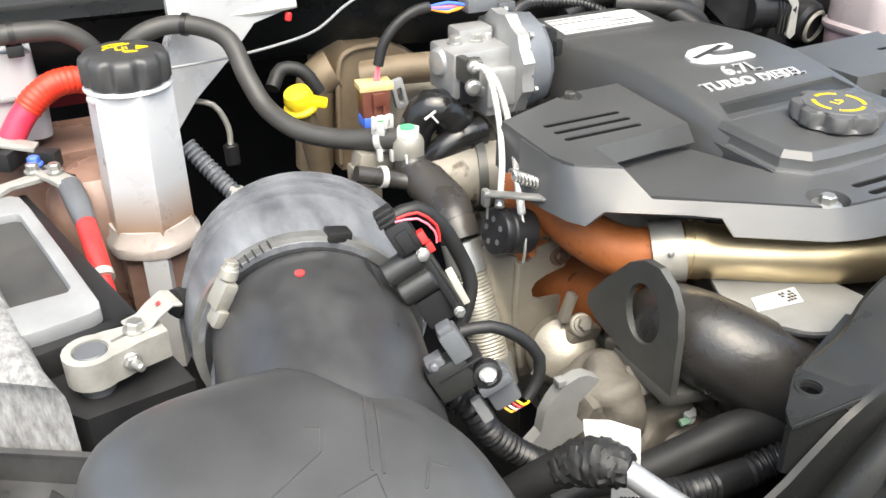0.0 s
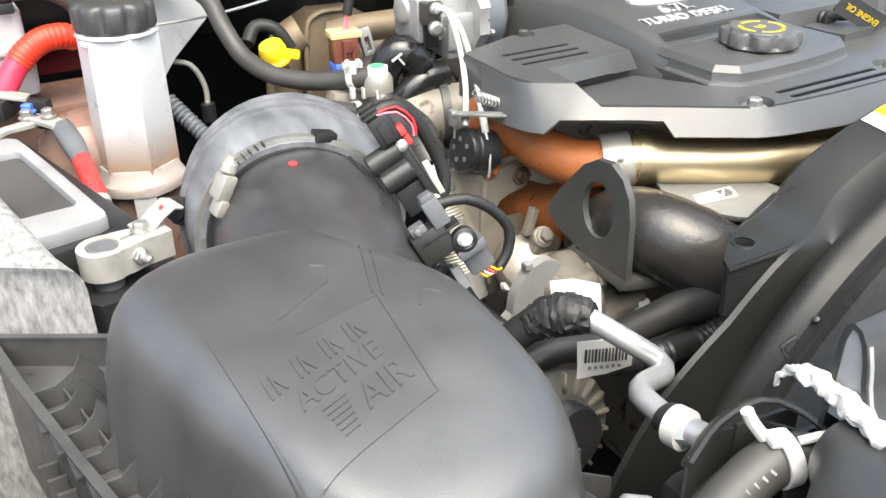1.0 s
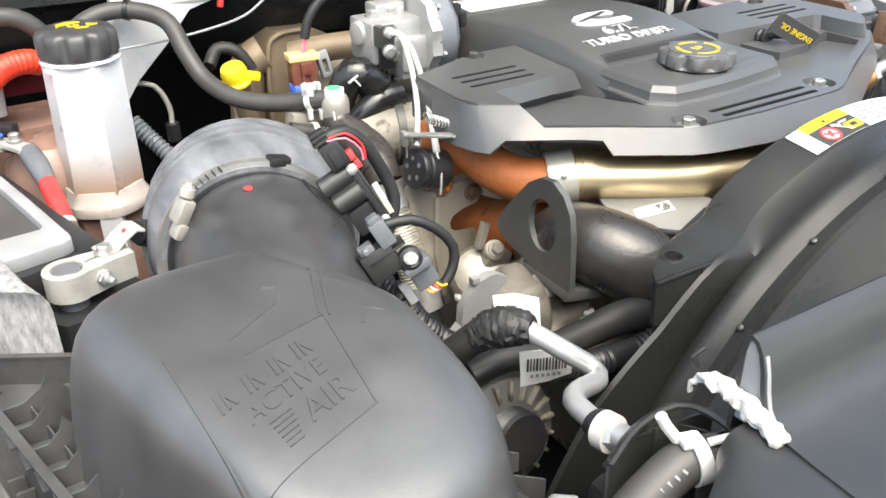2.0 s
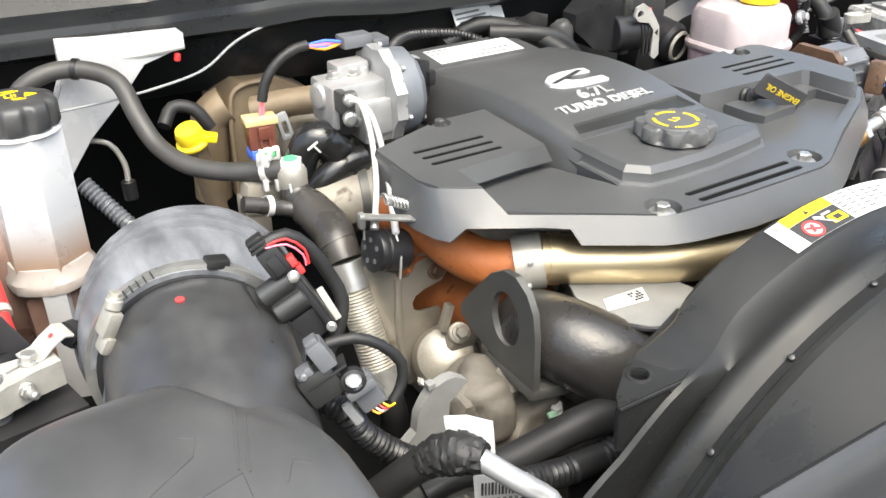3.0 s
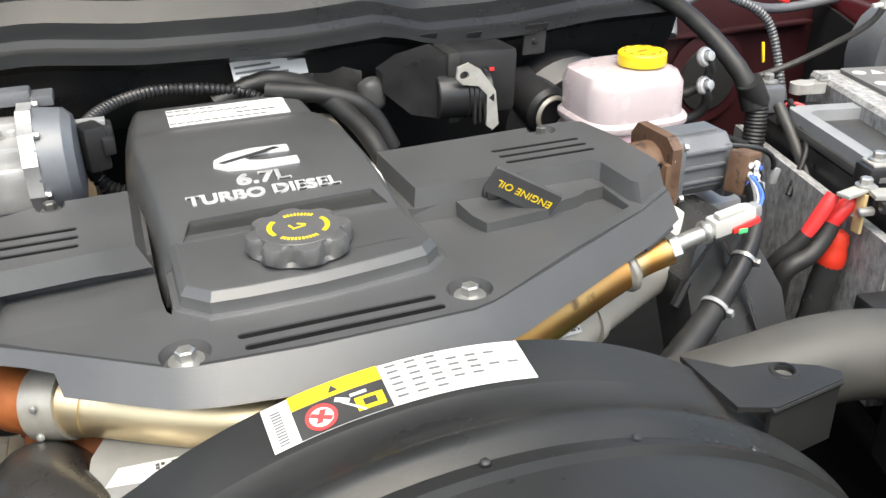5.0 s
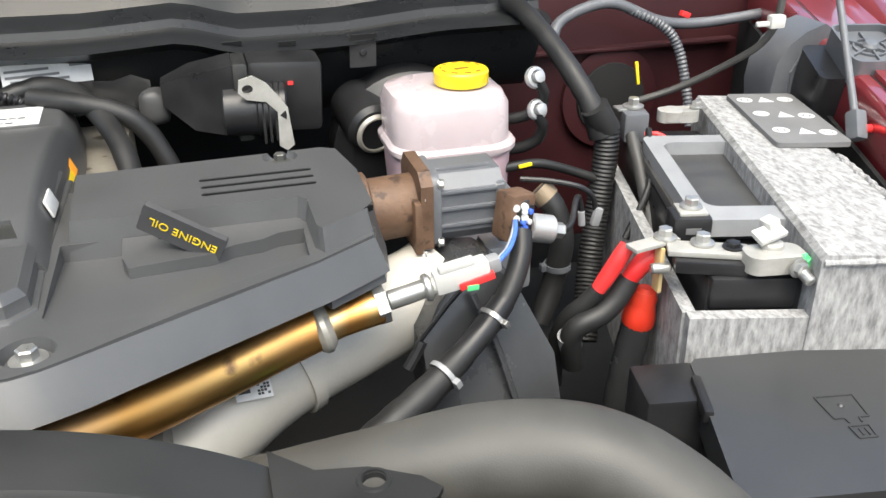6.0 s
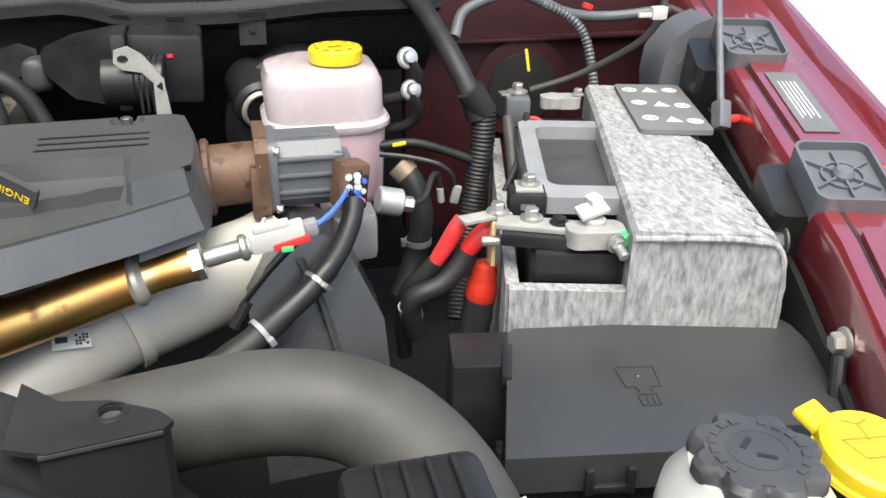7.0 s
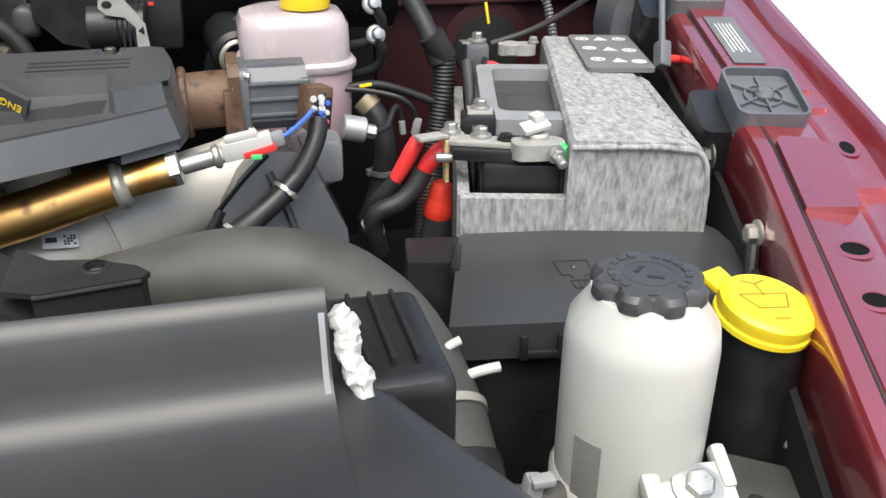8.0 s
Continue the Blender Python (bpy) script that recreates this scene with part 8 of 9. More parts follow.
# bulkhead side: cables, clips, disc
bk = thing("bulkhead_cable", "grey cables clipped along the red bulkhead", "cable", (1.5, 1.05, 1.25))
part("cable", tube([(1.345, 1.04, 1.285), (1.37, 1.07, 1.318), (1.45, 1.085, 1.335), (1.53, 1.08, 1.305), (1.60, 1.08, 1.298), (1.70, 1.07, 1.308)], 0.008, 12), GREYMOTOR, bk)
part("cable", tube([(1.48, 1.085, 1.325), (1.53, 1.07, 1.30), (1.555, 1.06, 1.265), (1.565, 1.04, 1.20), (1.562, 1.02, 1.16)], 0.007, 12, ripple=(0.0008, 0.006)), GREYMOTOR, bk)
part("cable", tube([(1.565, 0.86, 1.42), (1.562, 0.85, 1.36), (1.55, 0.86, 1.32), (1.52, 0.90, 1.28), (1.48, 0.93, 1.25), (1.43, 0.95, 1.23)], 0.0048, 10), GREYHOSE, bk)
part("red_clip", box((1.534, 1.02, 1.326), (0.014, 0.01, 0.008), 0.002, (0, 20, 0)), REDP, bk)
part("clip", join(box((1.548, 0.835, 1.352), (0.02, 0.012, 0.016), 0.003), box((1.530, 0.835, 1.350), (0.018, 0.006, 0.006), 0.002)), WHITE, bk)
ds = thing("bulkhead_grommet", "round grommet with red ring, darkened for shade, in the bulkhead", "grommet", (1.48, 1.1, 1.18))
part("ring", lathe([(0.055, 0), (0.075, 0.004), (0.078, 0.010), (0.06, 0.012)], axis_to((1.475, 1.122, 1.185), (0, -1, 0)), 40), REDSHADE, ds)
part("plug", lathe([(0.06, 0), (0.055, 0.014), (0.03, 0.018), (0.004, 0.019)], axis_to((1.475, 1.12, 1.185), (0, -1, 0)), 36), BAY, ds)
yt = thing("yellow_tag_rod", "thin yellow marker tag standing behind the battery", "tag", (1.405, 0.9, 1.25))
part("tag", box((1.407, 0.905, 1.283), (0.004, 0.003, 0.03), 0.001, (0, -10, 0)), YELLOW, yt)

# black blower housing with its metal bracket, at the cowl
hv = thing("wiper_motor_housing", "black plastic motor housing with a bare metal bracket", "housing", (0.92, 0.9, 1.24))
part("case", box((0.962, 0.90, 1.302), (0.082, 0.06, 0.080), 0.008, (0, 3, 0)), BLACK, hv)
part("shell", loft([[(0.832, y, z) for y, z in ((0.905, 1.303), (0.875, 1.303), (0.875, 1.326), (0.905, 1.326))], [(0.862, y, z) for y, z in ((0.92, 1.275), (0.866, 1.275), (0.866, 1.336), (0.92, 1.336))], [(0.908, y, z) for y, z in ((0.925, 1.264), (0.862, 1.264), (0.862, 1.343), (0.925, 1.343))]]), BLACK, hv, smooth=10)
part("cover_strap", box((0.915, 0.885, 1.303), (0.016, 0.056, 0.086), 0.004), BLACKSAT, hv)
for k in range(5):
    part("fin", box((0.934 + 0.0065 * k, 0.842, 1.278 + 0.001 * k), (0.003, 0.006, 0.034), 0.001), BLACKSAT, hv)
part("knuckle", lump((0.822, 0.893, 1.298), (0.017, 0.015, 0.02), 3), DUSTY, hv)
part("barrel", cyl((0.895, 0.872, 1.292), (0.962, 0.865, 1.292), 0.028, 24), BLACK, hv)
for k in range(6):
    part("rib", lathe([(0.0285, 0), (0.030, 0.0008), (0.0285, 0.0016)], axis_to((0.930 + 0.006 * k, 0.868, 1.292), (1, -0.1, 0)), 24), BLACK, hv)
brk = [(0.912, 1.333), (0.926, 1.337), (0.940, 1.328), (0.952, 1.312), (0.960, 1.300), (0.964, 1.258), (0.956, 1.252), (0.948, 1.258), (0.949, 1.296), (0.938, 1.308), (0.918, 1.312), (0.910, 1.320)]
part("bracket", cut(prism(brk, 0, 0.004, 0.001, 1, FACE(0.842)), prism([(0.920 + 0.006 * math.cos(a), 1.323 + 0.005 * math.sin(a)) for a in np.linspace(0, 6.28, 12, endpoint=False)], -0.02, 0.02, 0, M=FACE(0.842))), LEADM, hv)
part("paint_mark", box((0.968, 0.868, 1.318), (0.006, 0.001, 0.004), 0), REDINK, hv)
part("hose", tube([(0.70, 0.90, 1.316), (0.755, 0.87, 1.313), (0.792, 0.86, 1.302), (0.815, 0.857, 1.279), (0.832, 0.85, 1.243)], 0.0105, 16, wob=0.08), RUBBER, hv)
part("foil", sheet([[(0.72 + 0.02 * i, 0.93 + 0.006 * math.sin(i * 2.1 + j), 1.322 - 0.012 * j + 0.004 * math.sin(i * 3.3)) for i in range(6)] for j in range(4)], 0.001), mat("black_glossy_wrap", (0.02, 0.02, 0.02), 0.12), hv)
eh = thing("engine_harness", "black corrugated harness behind the engine cover", "wiring harness", (0.55, 0.9, 1.3))
part("conduit", tube([(0.49, 0.79, 1.325), (0.525, 0.86, 1.33), (0.58, 0.91, 1.328), (0.66, 0.925, 1.315), (0.70, 0.92, 1.30)], 0.006, 14, ripple=(0.001, 0.006)), BLACK, eh)
part("branch", tube([(0.64, 0.925, 1.30), (0.69, 0.935, 1.316), (0.73, 0.92, 1.318), (0.765, 0.87, 1.305), (0.79, 0.81, 1.28), (0.80, 0.76, 1.25)], 0.0115, 14, wob=0.1), RUBBER, eh)
part("plug", join(box((0.510, 0.80, 1.318), (0.036, 0.024, 0.030), 0.004), box((0.503, 0.79, 1.298), (0.016, 0.016, 0.03), 0.003)), BLACK, eh)
part("plug_lock", box((0.508, 0.796, 1.3355), (0.030, 0.016, 0.005), 0.001), GREYTRIM, eh, "grey plug lock")
part("plug_lock", box((0.494, 0.790, 1.334), (0.004, 0.010, 0.007), 0.001), REDP, eh, "red plug lock")
part("branch", tube([(0.497, 0.80, 1.305), (0.502, 0.795, 1.285), (0.515, 0.79, 1.268), (0.53, 0.79, 1.26)], 0.007, 12, ripple=(0.001, 0.005)), BLACK, eh)
cl = thing("cowl_label", "white printed label on the cowl face", "label", (0.715, 0.945, 1.32))
part("paper", box((0, 0, 0), (0.092, 0.0008, 0.026), 0), LABELW, cl)
part("print", join(*[box((x, -0.0008, z * 1.1), (w, 0.0006, 0.0028), 0) for x, z, w in ((-0.02, 0.005, 0.045), (-0.015, -0.001, 0.055), (-0.008, -0.006, 0.06), (0.033, 0.006, 0.018))]), GREYINK, cl)
for o in cl.children:
    o.data.transform(pose(0.713, 0.946, 1.330, -28, 0, 9))

# ---- right battery terminals ----
tr = thing("battery_terminal", "bolted zinc terminal bar with black fuse block on the battery", "battery terminal", (1.29, 0.53, 1.22))
part("bar", join(box((1.245, 0.547, 1.234), (0.05, 0.016, 0.004), 0.001, (0, 0, 12)), box((1.285, 0.522, 1.233), (0.07, 0.024, 0.005), 0.001, (0, 0, -24))), LEADM, tr)
part("backing", box((1.284, 0.515, 1.224), (0.062, 0.026, 0.012), 0.002, (0, 0, -24)), BLACK, tr)
part("clamp", prism(rrect(0.052, 0.029, 0.011, 4), -0.008, 0.008, 0.002, 2, pose(1.330, 0.492, 1.232, 0, 0, -8)), LEADM, tr)
part("post", cyl((1.333, 0.500, 1.22), (1.333, 0.500, 1.245), 0.010), LEADM, tr)
part("white_cap", join(box((1.330, 0.502, 1.252), (0.028, 0.016, 0.005), 0.001, (20, -10, 8)), box((1.334, 0.508, 1.257), (0.012, 0.014, 0.012), 0.002, (0, -15, 10))), WHITE, tr)
part("clamp_bolt", join(bolt((1.341, 0.472, 1.232), (0.1, -1, 0), 0.006, 0.008), cyl((1.342, 0.468, 1.23), (1.343, 0.455, 1.226), 0.005)), STEEL, tr)
part("green_corrosion", lump((1.351, 0.476, 1.232), (0.005, 0.004, 0.008), 4, 0.5), GREENP, tr)
part("fuse_block", box((1.293, 0.570, 1.236), (0.036, 0.032, 0.024), 0.004, (0, 0, -14)), BLACK, tr)
part("fuse_plate", box((1.295, 0.572, 1.2495), (0.026, 0.026, 0.003), 0.001, (0, 0, -14)), LEADM, tr)
part("fuse_label", box((1.289, 0.5535, 1.236), (0.014, 0.0006, 0.006), 0, (0, 0, -14)), GREYINK, tr)
for c in ((1.258, 0.550, 1.236), (1.284, 0.530, 1.236), (1.296, 0.574, 1.251)):
    part("nut", bolt(c, r=0.0062, h=0.010, washer=1.7), STEEL, tr)
part("plastic_nut", bolt((1.305, 0.515, 1.236), r=0.006, h=0.006), BLACK, tr)
part("stud", cyl((1.238, 0.535, 1.215), (1.256, 0.532, 1.215), 0.005), STEEL, tr)
part("tab", box((1.252, 0.545, 1.208), (0.004, 0.012, 0.045), 0.001), TANCON, tr)
tr2 = thing("battery_terminal", "zinc clamp and dark fuse on the rear battery post", "battery terminal", (1.39, 0.85, 1.24))
part("clamp", join(prism(rrect(0.05, 0.024, 0.010, 4), -0.007, 0.007, 0.002, 2, pose(1.425, 0.828, 1.250, 0, 0, -10)), lathe([(0.010, 0), (0.014, 0.002), (0.014, 0.014), (0.010, 0.016)], FL((1.416, 0.828, 1.243)), 20)), LEADM, tr2)
part("bolt", bolt((1.446, 0.824, 1.258), r=0.005, h=0.008), STEEL, tr2)
part("fuse_block", box((1.374, 0.842, 1.238), (0.03, 0.032, 0.036), 0.004, (0, 0, -12)), GREYMOTOR, tr2)
part("nut", join(bolt((1.377, 0.852, 1.257), r=0.0065, h=0.012, washer=2.0), box((1.370, 0.855, 1.256), (0.03, 0.018, 0.003), 0.001)), STEEL, tr2)
part("red_wire", tube([(1.37, 0.805, 1.238), (1.382, 0.798, 1.240), (1.39, 0.79, 1.236)], 0.003), REDP, tr2)
rd = thing("battery_cable", "black cable with red sleeve bolted to the terminal bar", "cable", (1.22, 0.57, 1.15))
part("red_sleeve", tube([(1.227, 0.560, 1.228), (1.221, 0.560, 1.218), (1.212, 0.562, 1.200), (1.203, 0.564, 1.184)], [0.0075, 0.0085, 0.0082, 0.0070], 16, wob=0.08), REDP, rd)
part("red_sleeve", tube([(1.258, 0.560, 1.216), (1.248, 0.560, 1.211), (1.238, 0.561, 1.200), (1.233, 0.562, 1.192)], [0.0085, 0.0092, 0.0092, 0.0085], 16, wob=0.08), REDP, rd)
part("cable", tube([(1.203, 0.564, 1.184), (1.192, 0.568, 1.168), (1.182, 0.575, 1.155), (1.176, 0.59, 1.12), (1.18, 0.60, 1.06)], 0.0082, 16), RUBBER, rd)
part("cable", tube([(1.233, 0.562, 1.192), (1.222, 0.560, 1.174), (1.205, 0.558, 1.160), (1.188, 0.558, 1.154), (1.178, 0.562, 1.140), (1.186, 0.572, 1.10)], 0.0105, 16), RUBBER, rd)
part("label", tube([(1.177, 0.565, 1.139), (1.181, 0.568, 1.124)], 0.0112, 16), GREYTRIM, rd, "grey printed cable label")
rbx = thing("cable_boot", "soft red rubber boot on a taped cable", "cable boot", (1.25, 0.57, 1.05))
part("boot", lathe([(0.0150, -0.020), (0.0162, -0.016), (0.0155, -0.008), (0.0135, 0.0), (0.0125, 0.004), (0.0130, 0.010), (0.0105, 0.018), (0.006, 0.021)], axis_to((1.252, 0.568, 1.156), (0.12, -0.05, 1)), 22), ORANGE, rbx)
part("tape", tube([(1.250, 0.569, 1.140), (1.246, 0.572, 1.10), (1.24, 0.575, 1.04)], 0.0155, 16, wob=0.12), GLOSSPLATE, rbx)

# fuse box details
IM = pose(1.325, 0.373, 1.1604, 0, 0, -9)
for pts in ([(-0.016, 0.016), (0.016, 0.016)], [(0.016, 0.016), (0.014, -0.012)], [(-0.016, 0.016), (-0.014, -0.012)], [(-0.014, -0.012), (-0.006, -0.012)], [(0.006, -0.012), (0.014, -0.012)], [(-0.006, -0.012), (-0.005, -0.018)], [(0.006, -0.012), (0.005, -0.018)], [(-0.008, -0.022), (0.008, -0.022)], [(-0.008, -0.022), (-0.007, -0.036)], [(0.008, -0.022), (0.007, -0.036)], [(-0.007, -0.036), (0.007, -0.036)], [(-0.002, -0.025), (-0.002, -0.033)], [(0.003, -0.025), (0.003, -0.033)]):
    b = strip(((*pts[0], 0), (*pts[1], 0)), 0.0012, 0.0016)
    b.transform(IM)
    part("embossed_line", b, FUSEM, fb)
b = lathe([(0.003, 0), (0.002, 0.0012), (0.0005, 0.0015)], IM @ FL((0, 0.004, 0)), 12)
part("embossed_dot", b, FUSEM, fb)
part("latch", join(box((1.247, 0.286, 1.143), (0.006, 0.006, 0.022), 0.001, (0, 0, -8)), box((1.277, 0.282, 1.143), (0.006, 0.006, 0.022), 0.001, (0, 0, -8)), box((1.262, 0.284, 1.136), (0.026, 0.005, 0.006), 0.001, (0, 0, -8))), BLACK, fb)
part("notch_edge", box((1.228, 0.418, 1.158), (0.008, 0.05, 0.012), 0.002, (0, 0, -18)), BLACK, fb)

# cap lettering too worn to read, reservoir strap and bolt
for k in range(16):
    a = radians(-60 + k * 19)
    if k % 8 != 7:
        part("raised_mark", box((1.272 + 0.0232 * math.cos(a), 0.152 + 0.0232 * math.sin(a), 1.2738), (0.0042, 0.005, 0.0014), 0.0004, (0, 0, math.degrees(a))), DUSTCAP, ps)
part("raised_ring", lathe([(0.0165, 0), (0.0165, 0.001), (0.0148, 0.001), (0.0148, 0)], FL((1.272, 0.152, 1.2728)), 36), DUSTCAP, ps)
part("raised_mark", join(box((1.268, 0.158, 1.2733), (0.010, 0.003, 0.0012), 0, (0, 0, 40)), box((1.273, 0.146, 1.2733), (0.010, 0.003, 0.0012), 0, (0, 0, -30))), BLACK, ps)
part("collar", lathe([(0.0485, 1.075), (0.051, 1.08), (0.051, 1.125), (0.0485, 1.13)], PM, 44), WHITE, ps)
part("bracket", join(box((1.290, 0.098, 1.148), (0.052, 0.034, 0.006), 0.002, (25, 0, -6)), box((1.262, 0.100, 1.151), (0.012, 0.03, 0.014), 0.004, (25, 0, -6)), box((1.314, 0.108, 1.153), (0.010, 0.030, 0.012), 0.004, (25, 0, -6))), CREAM, ps)
part("bolt", bolt((1.291, 0.097, 1.151), (0, -0.4, 0.9), 0.0085, 0.010, 1.9), STEEL, ps)
part("faded_label", sheet([[(1.272 + 0.0486 * math.cos(radians(a)), 0.152 + 0.0486 * math.sin(radians(a)), z) for a in range(198, 226, 4)] for z in (1.126, 1.174)], 0.0004), GREYPLATE, ps)
fbk = thing("reservoir_bracket", "worn bare steel bracket beside the reservoir", "bracket", (1.36, 0.12, 1.08))
part("plate", cut(prism([(1.335, 0.09), (1.395, 0.085), (1.40, 0.15), (1.365, 0.175), (1.34, 0.16)], 1.098, 1.102, 0.001, 1), lathe([(0.006, 1.0), (0.006, 1.2)], FL((1.36, 0.125, 0)), 14)), DARKPLATE, fbk)
cp = thing("hose_clip", "white plastic clip on a thin hose", "hose clip", (1.19, 0.13, 1.1))
part("clip", join(box((1.200, 0.140, 1.128), (0.012, 0.012, 0.03), 0.003, (0, 10, 0)), box((1.206, 0.136, 1.142), (0.016, 0.01, 0.006), 0.002)), GREYTRIM, cp)
part("hose", tube([(1.12, 0.16, 1.12), (1.16, 0.15, 1.125), (1.20, 0.142, 1.122), (1.23, 0.145, 1.118)], 0.0105, 14), RADHOSE, cp)
# washer filler details
part("lower_lip", lathe([(0.032, -0.009), (0.0365, -0.007), (0.0365, -0.003), (0.034, -0.002)], pose(1.402, 0.208, 1.197, 10, 6, 0), 40), YELLOW, wa)
part("wire", tube([(1.447, 0.205, 1.185), (1.455, 0.20, 1.168), (1.448, 0.195, 1.155), (1.425, 0.175, 1.13), (1.405, 0.16, 1.11)], 0.0022, 8), STEEL, wa)
WM = pose(1.402, 0.208, 1.2082, 10, 6, 0)
for pts in ([(-0.020, 0.006), (0.020, 0.006)], [(-0.020, 0.006), (-0.012, -0.010)], [(0.020, 0.006), (0.012, -0.010)], [(-0.012, -0.010), (0.012, -0.010)], [(0, 0.004), (0, 0.018)], [(0, 0.018), (-0.010, 0.022)], [(0, 0.018), (0.010, 0.022)], [(-0.006, -0.022), (0.006, -0.022)]):
    b = strip(((*pts[0], 0), (*pts[1], 0)), 0.0018, 0.0006)
    b.transform(WM)
    part("print", b, OCHRE, wa)
part("side_box", box((1.40, 0.235, 1.12), (0.07, 0.06, 0.13), 0.008, (0, 0, -10)), BLACK, wa)
# radiator hose clamp
hc = thing("hose_clamp", "grey steel spring clamp with pale tabs on the radiator hose neck", "hose clamp", (1.18, 0.17, 1.12))
part("band", lathe([(0.0364, -0.003), (0.0385, -0.003), (0.0385, 0.003), (0.0364, 0.003)], axis_to((1.1485, 0.195, 1.157), (0.03, -0.7, -0.45)), 36, caps=False), DULLZINC, hc)
part("tab", join(box((1.142, 0.214, 1.195), (0.005, 0.010, 0.018), 0.001, (10, -15, 10)), box((1.150, 0.215, 1.194), (0.016, 0.009, 0.003), 0.001, (10, 0, 10))), WHITE, hc)
part("tab", join(tube([(1.172, 0.205, 1.180), (1.184, 0.204, 1.184), (1.198, 0.203, 1.186)], 0.0036, 10), tube([(1.158, 0.212, 1.190), (1.164, 0.216, 1.198), (1.174, 0.217, 1.202)], 0.0032, 10)), WHITE, hc)
nk = thing("radiator_neck", "black ribbed radiator inlet tank", "radiator", (1.13, 0.14, 1.1))
part("tank", box((1.104, 0.172, 1.178), (0.082, 0.11, 0.13), 0.012, (0, 0, 0), 4), BLACK, nk)
part("neck", cyl((1.149, 0.17, 1.14), (1.147, 0.09, 1.08), 0.0395, 32), BLACK, nk)
part("rib", join(*[box((1.084 + 0.014 * k, 0.175, 1.245), (0.003, 0.08, 0.008), 0.001) for k in range(4)]), BLACK, nk)

# fender details
fo = thing("fender_bolt", "zinc bolt in the fender rail side", "bolt", (1.495, 0.349, 1.18), "fender bolts")
part("head", bolt((1.482, 0.338, 1.193), (-1, 0.2, 0), 0.008, 0.012, 1.6), DULLZINC, fo)
part("strap", tube([(1.474, 0.332, 1.185), (1.466, 0.318, 1.160), (1.462, 0.31, 1.12)], 0.006, 10), RUBBER, fo)
fo2 = thing("fender_bolt", "dull bolt in the black liner wall", "bolt", (1.5, 0.5, 1.2), "fender bolts")
part("head", bolt((1.512, 0.475, 1.215), (-1, 0.2, 0), 0.009, 0.010, 1.6), DARKPLATE, fo2)


def on_rail(y, u, dz=0.0):
    return (rail_x(y) + u, y, 1.247 + (y - 0.41) * 0.16 + dz)


def fender_hole(y, u, dz, rx, ry, label, name):
    x, yy, z = on_rail(y, u, dz)
    hl = thing(name, label, "hole", (x, yy, z), "fender holes")
    M = pose(x, yy, z, 9, 0, -21)
    ring = [[(a * math.cos(t), b * math.sin(t), h) for t in np.linspace(0, 2 * math.pi, 28, endpoint=False)] for a, b, h in ((rx + 0.005, ry + 0.005, 0.0), (rx + 0.002, ry + 0.002, 0.0005), (rx, ry, 0.0003), (rx - 0.001, ry - 0.001, -0.002))]
    b = loft(ring, caps=False)
    b.transform(M)
    part("rolled_edge", b, REDPAINT, hl)
    # Flat near-black disc paints the dark depth of the opening.
    part("hole", prism([(rx * math.cos(t), ry * math.sin(t)) for t in np.linspace(0, 2 * math.pi, 24, endpoint=False)], -0.0006, 0.0002, 0, 1, M), SLOT, hl)


fender_hole(0.242, 0.052, 0.0012, 0.011, 0.009, "dark oval hole in the red fender flange", "fender_hole")
fender_hole(0.182, 0.049, 0.0012, 0.010, 0.009, "dark round hole in the red fender flange", "fender_hole")
fender_hole(0.414, 0.108, -0.0115, 0.007, 0.013, "dark slot in the red fender flange", "fender_slot")
fl = thing("fender_label", "grey label with white print on the fender rail", "label", on_rail(0.645, 0.052, 0.008))
LM = pose(*on_rail(0.645, 0.052, 0.0085), 9, 0, -15)
part("paper", prism([(-0.018, -0.075), (0.018, -0.075), (0.018, 0.070), (-0.018, 0.070)], 0, 0.0008, 0, M=LM), mat("dark_grey_label", (0.10, 0.10, 0.10), 0.5), fl)
for k in range(5):
    part("print", prism([(-0.011 + 0.0045 * k, -0.045 + 0.006 * (k % 2)), (-0.0095 + 0.0045 * k, -0.045 + 0.006 * (k % 2)), (-0.0095 + 0.0045 * k, 0.045), (-0.011 + 0.0045 * k, 0.045)], 0.0009, 0.0013, 0, 1, LM), LABELW, fl)
gp = thing("trim_fender_pad", "raised pressed pad on the red fender rail", "fender pad", on_rail(0.35, 0.05), kind="structure")
part("pad", prism([(-0.024, -0.062), (0.020, -0.058), (0.026, -0.02), (0.029, 0.03), (0.025, 0.052), (0.012, 0.064), (-0.020, 0.066), (-0.024, 0.058)], -0.006, 0.0075, 0.005, 4, pose(*on_rail(0.347, 0.050, 0.0), 9, 0, -21)), REDPAINT, gp)
gp2 = thing("trim_fender_pad", "raised pressed pad on the red fender rail", "fender pad", on_rail(0.645, 0.05), kind="structure")
part("pad", prism(rrect(0.054, 0.225, 0.016, 5), -0.006, 0.0075, 0.005, 4, pose(*on_rail(0.645, 0.052, 0.0), 9, 0, -15)), REDPAINT, gp2)
gp3 = thing("trim_fender_gusset", "pressed ridge on the red fender flange", "fender pad", on_rail(0.345, 0.10), kind="structure")
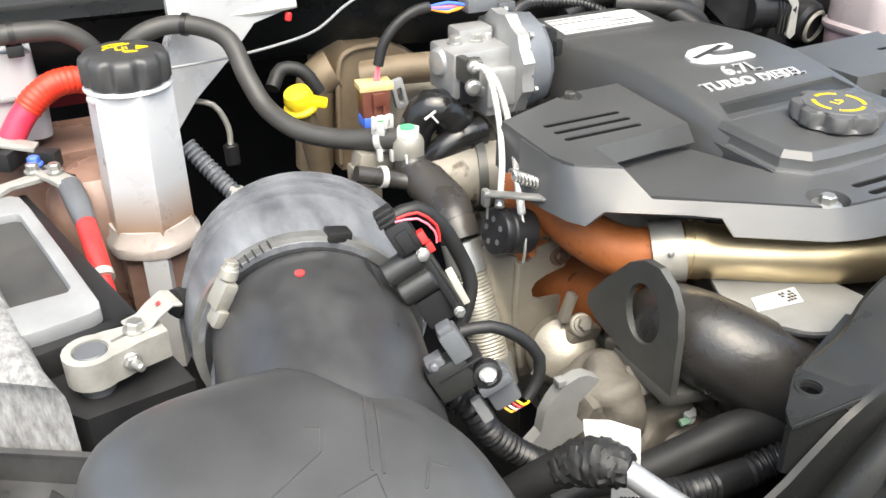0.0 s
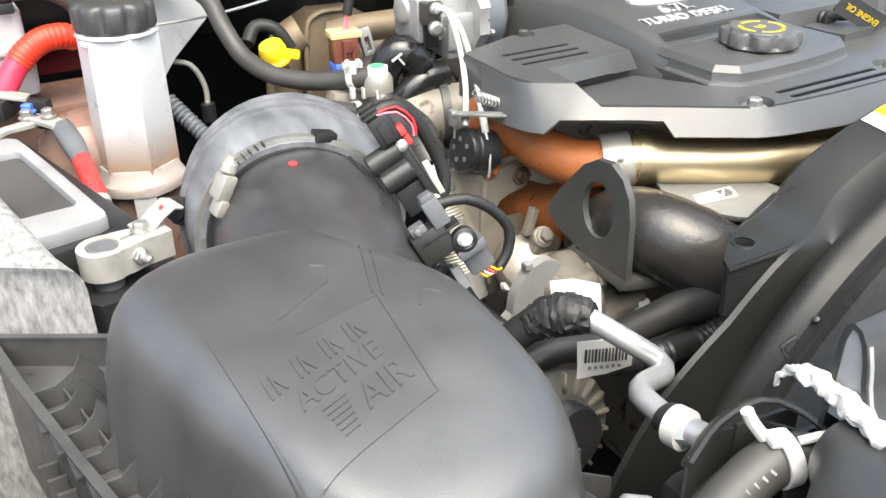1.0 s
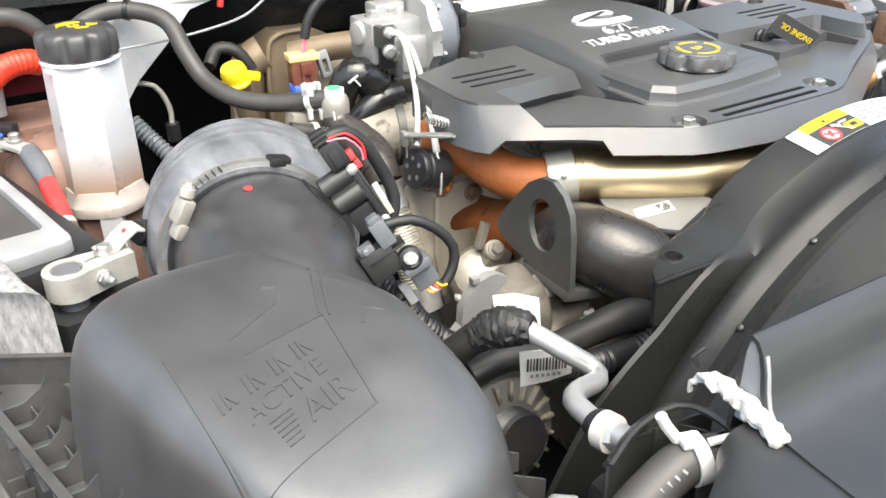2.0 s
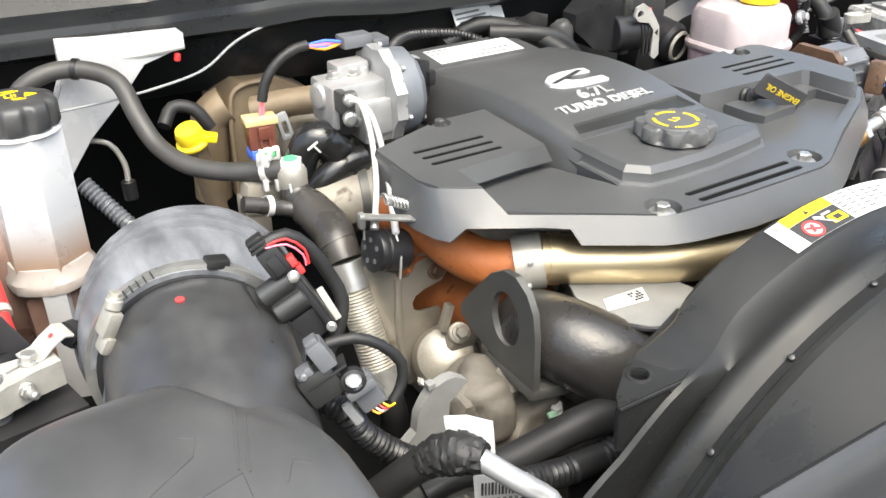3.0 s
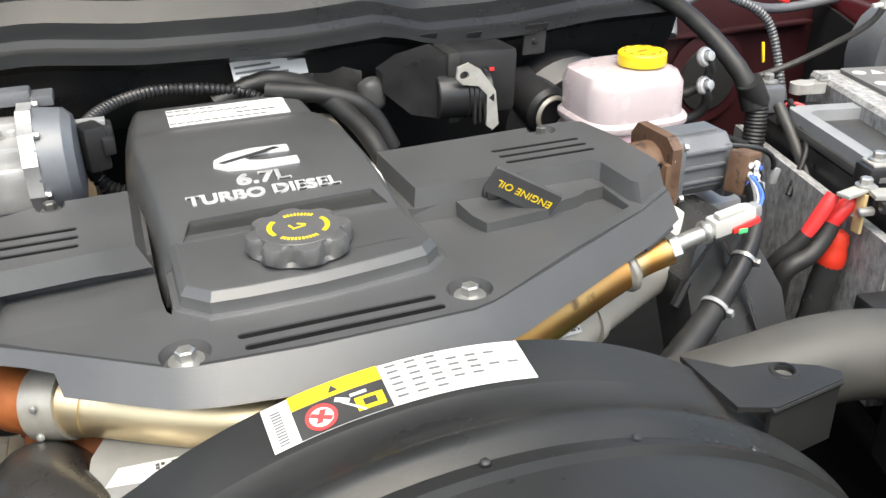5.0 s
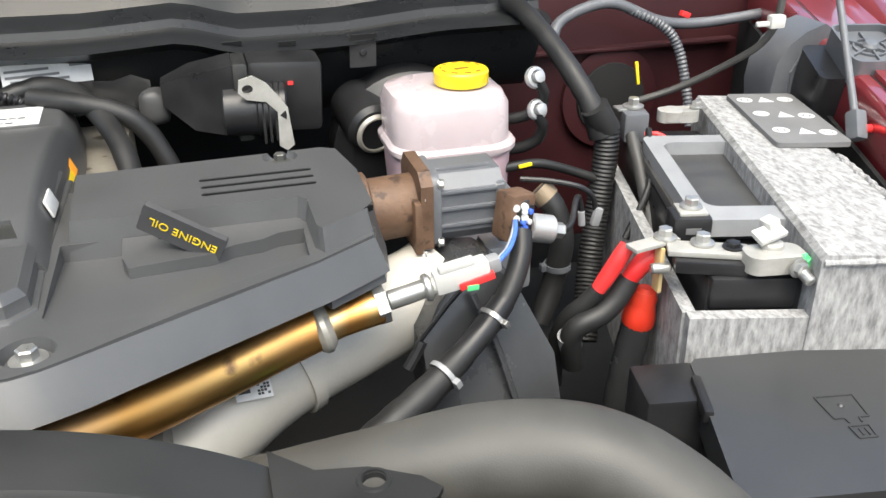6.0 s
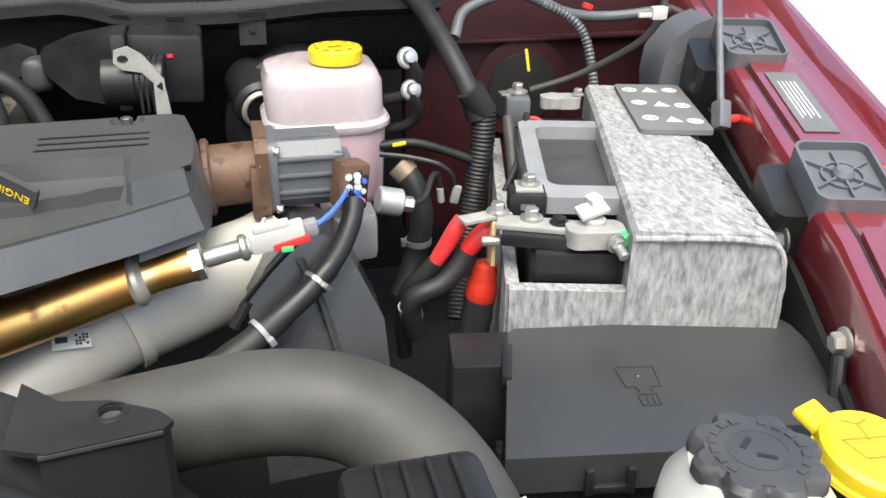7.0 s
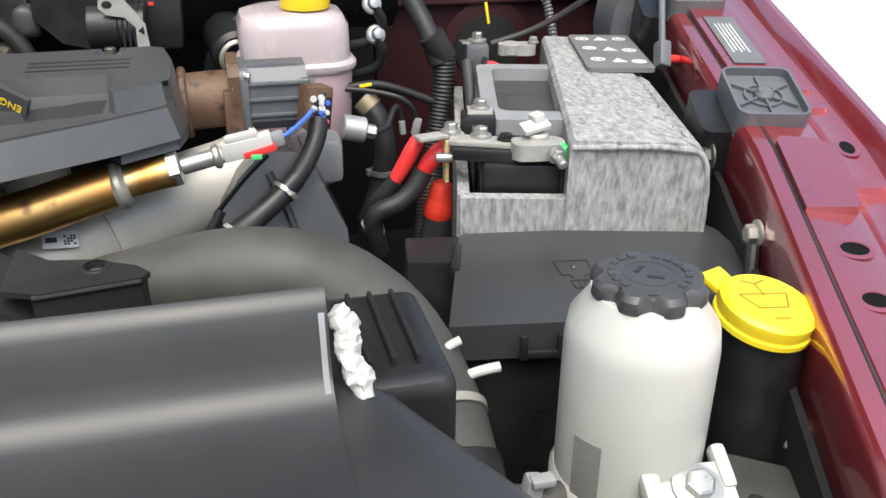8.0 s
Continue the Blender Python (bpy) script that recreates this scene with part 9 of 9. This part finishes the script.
part("ridge", prism([(-0.020, -0.010), (0.024, -0.006), (0.026, 0.006), (-0.012, 0.012)], -0.006, 0.006, 0.004, 3, pose(*on_rail(0.342, 0.100, -0.012), 9, 0, -21)), REDPAINT, gp3)
for y, u in ((0.50, 0.108), (0.545, 0.106)):
    gp4 = thing("trim_fender_rib", "small pressed rib on the red fender flange", "fender pad", on_rail(y, u, -0.013), kind="structure")
    part("rib", prism(rrect(0.026, 0.012, 0.005, 3), -0.004, 0.004, 0.003, 3, pose(*on_rail(y, u, -0.0135), 9, 0, -15)), REDPAINT, gp4)
so2 = thing("strut_mount", "red ball stud holding the strut", "strut mount", (1.58, 0.69, 1.26))
part("stud", cyl((1.565, 0.687, 1.262), (1.60, 0.695, 1.258), 0.005), REDINK, so2)
dz = thing("fender_liner_hump", "black moulded hump behind the hood stop", "liner", (1.6, 0.9, 1.2))
part("hump", prism([(1.583, 1.20), (1.574, 1.26), (1.578, 1.292), (1.592, 1.314), (1.615, 1.330), (1.640, 1.338), (1.672, 1.318), (1.684, 1.295), (1.682, 1.20)], -0.06, 0.0, 0.010, 3, FACE(0.86)), GREYMOTOR, dz)
part("rib", prism([(1.60, 1.22), (1.597, 1.28), (1.612, 1.305), (1.615, 1.303), (1.602, 1.278), (1.604, 1.22)], 0, 0.004, 0.001, 1, FACE(0.86)), GREYMOTOR, dz)

# dusty retaining straps on the cowl face
for x, w, z0, z1 in ((0.913, 0.022, 1.335, 1.354), (1.064, 0.032, 1.308, 1.352), (0.975, 0.020, 1.33, 1.35)):
    stp = thing("cowl_strap", "dusty black plastic retaining strap on the cowl face", "strap", (x, 0.945, z0), "cowl straps")
    part("strap", bevelled(loft([[(x - w / 2, y, z), (x + w / 2, y, z), (x + w / 2, y + 0.003, z), (x - w / 2, y + 0.003, z)] for y, z in ((0.936, z1 - 0.002), (0.943, z1 - 0.010), (0.948, z0))]), 0.0008, 1), RIMM, stp)
    part("clip", lathe([(0.004, 0), (0.0045, 0.001), (0.003, 0.002)], axis_to((x, 0.946, (z0 + z1) / 2 - 0.004), (0, -1, 0.1)), 14), BLACK, stp)
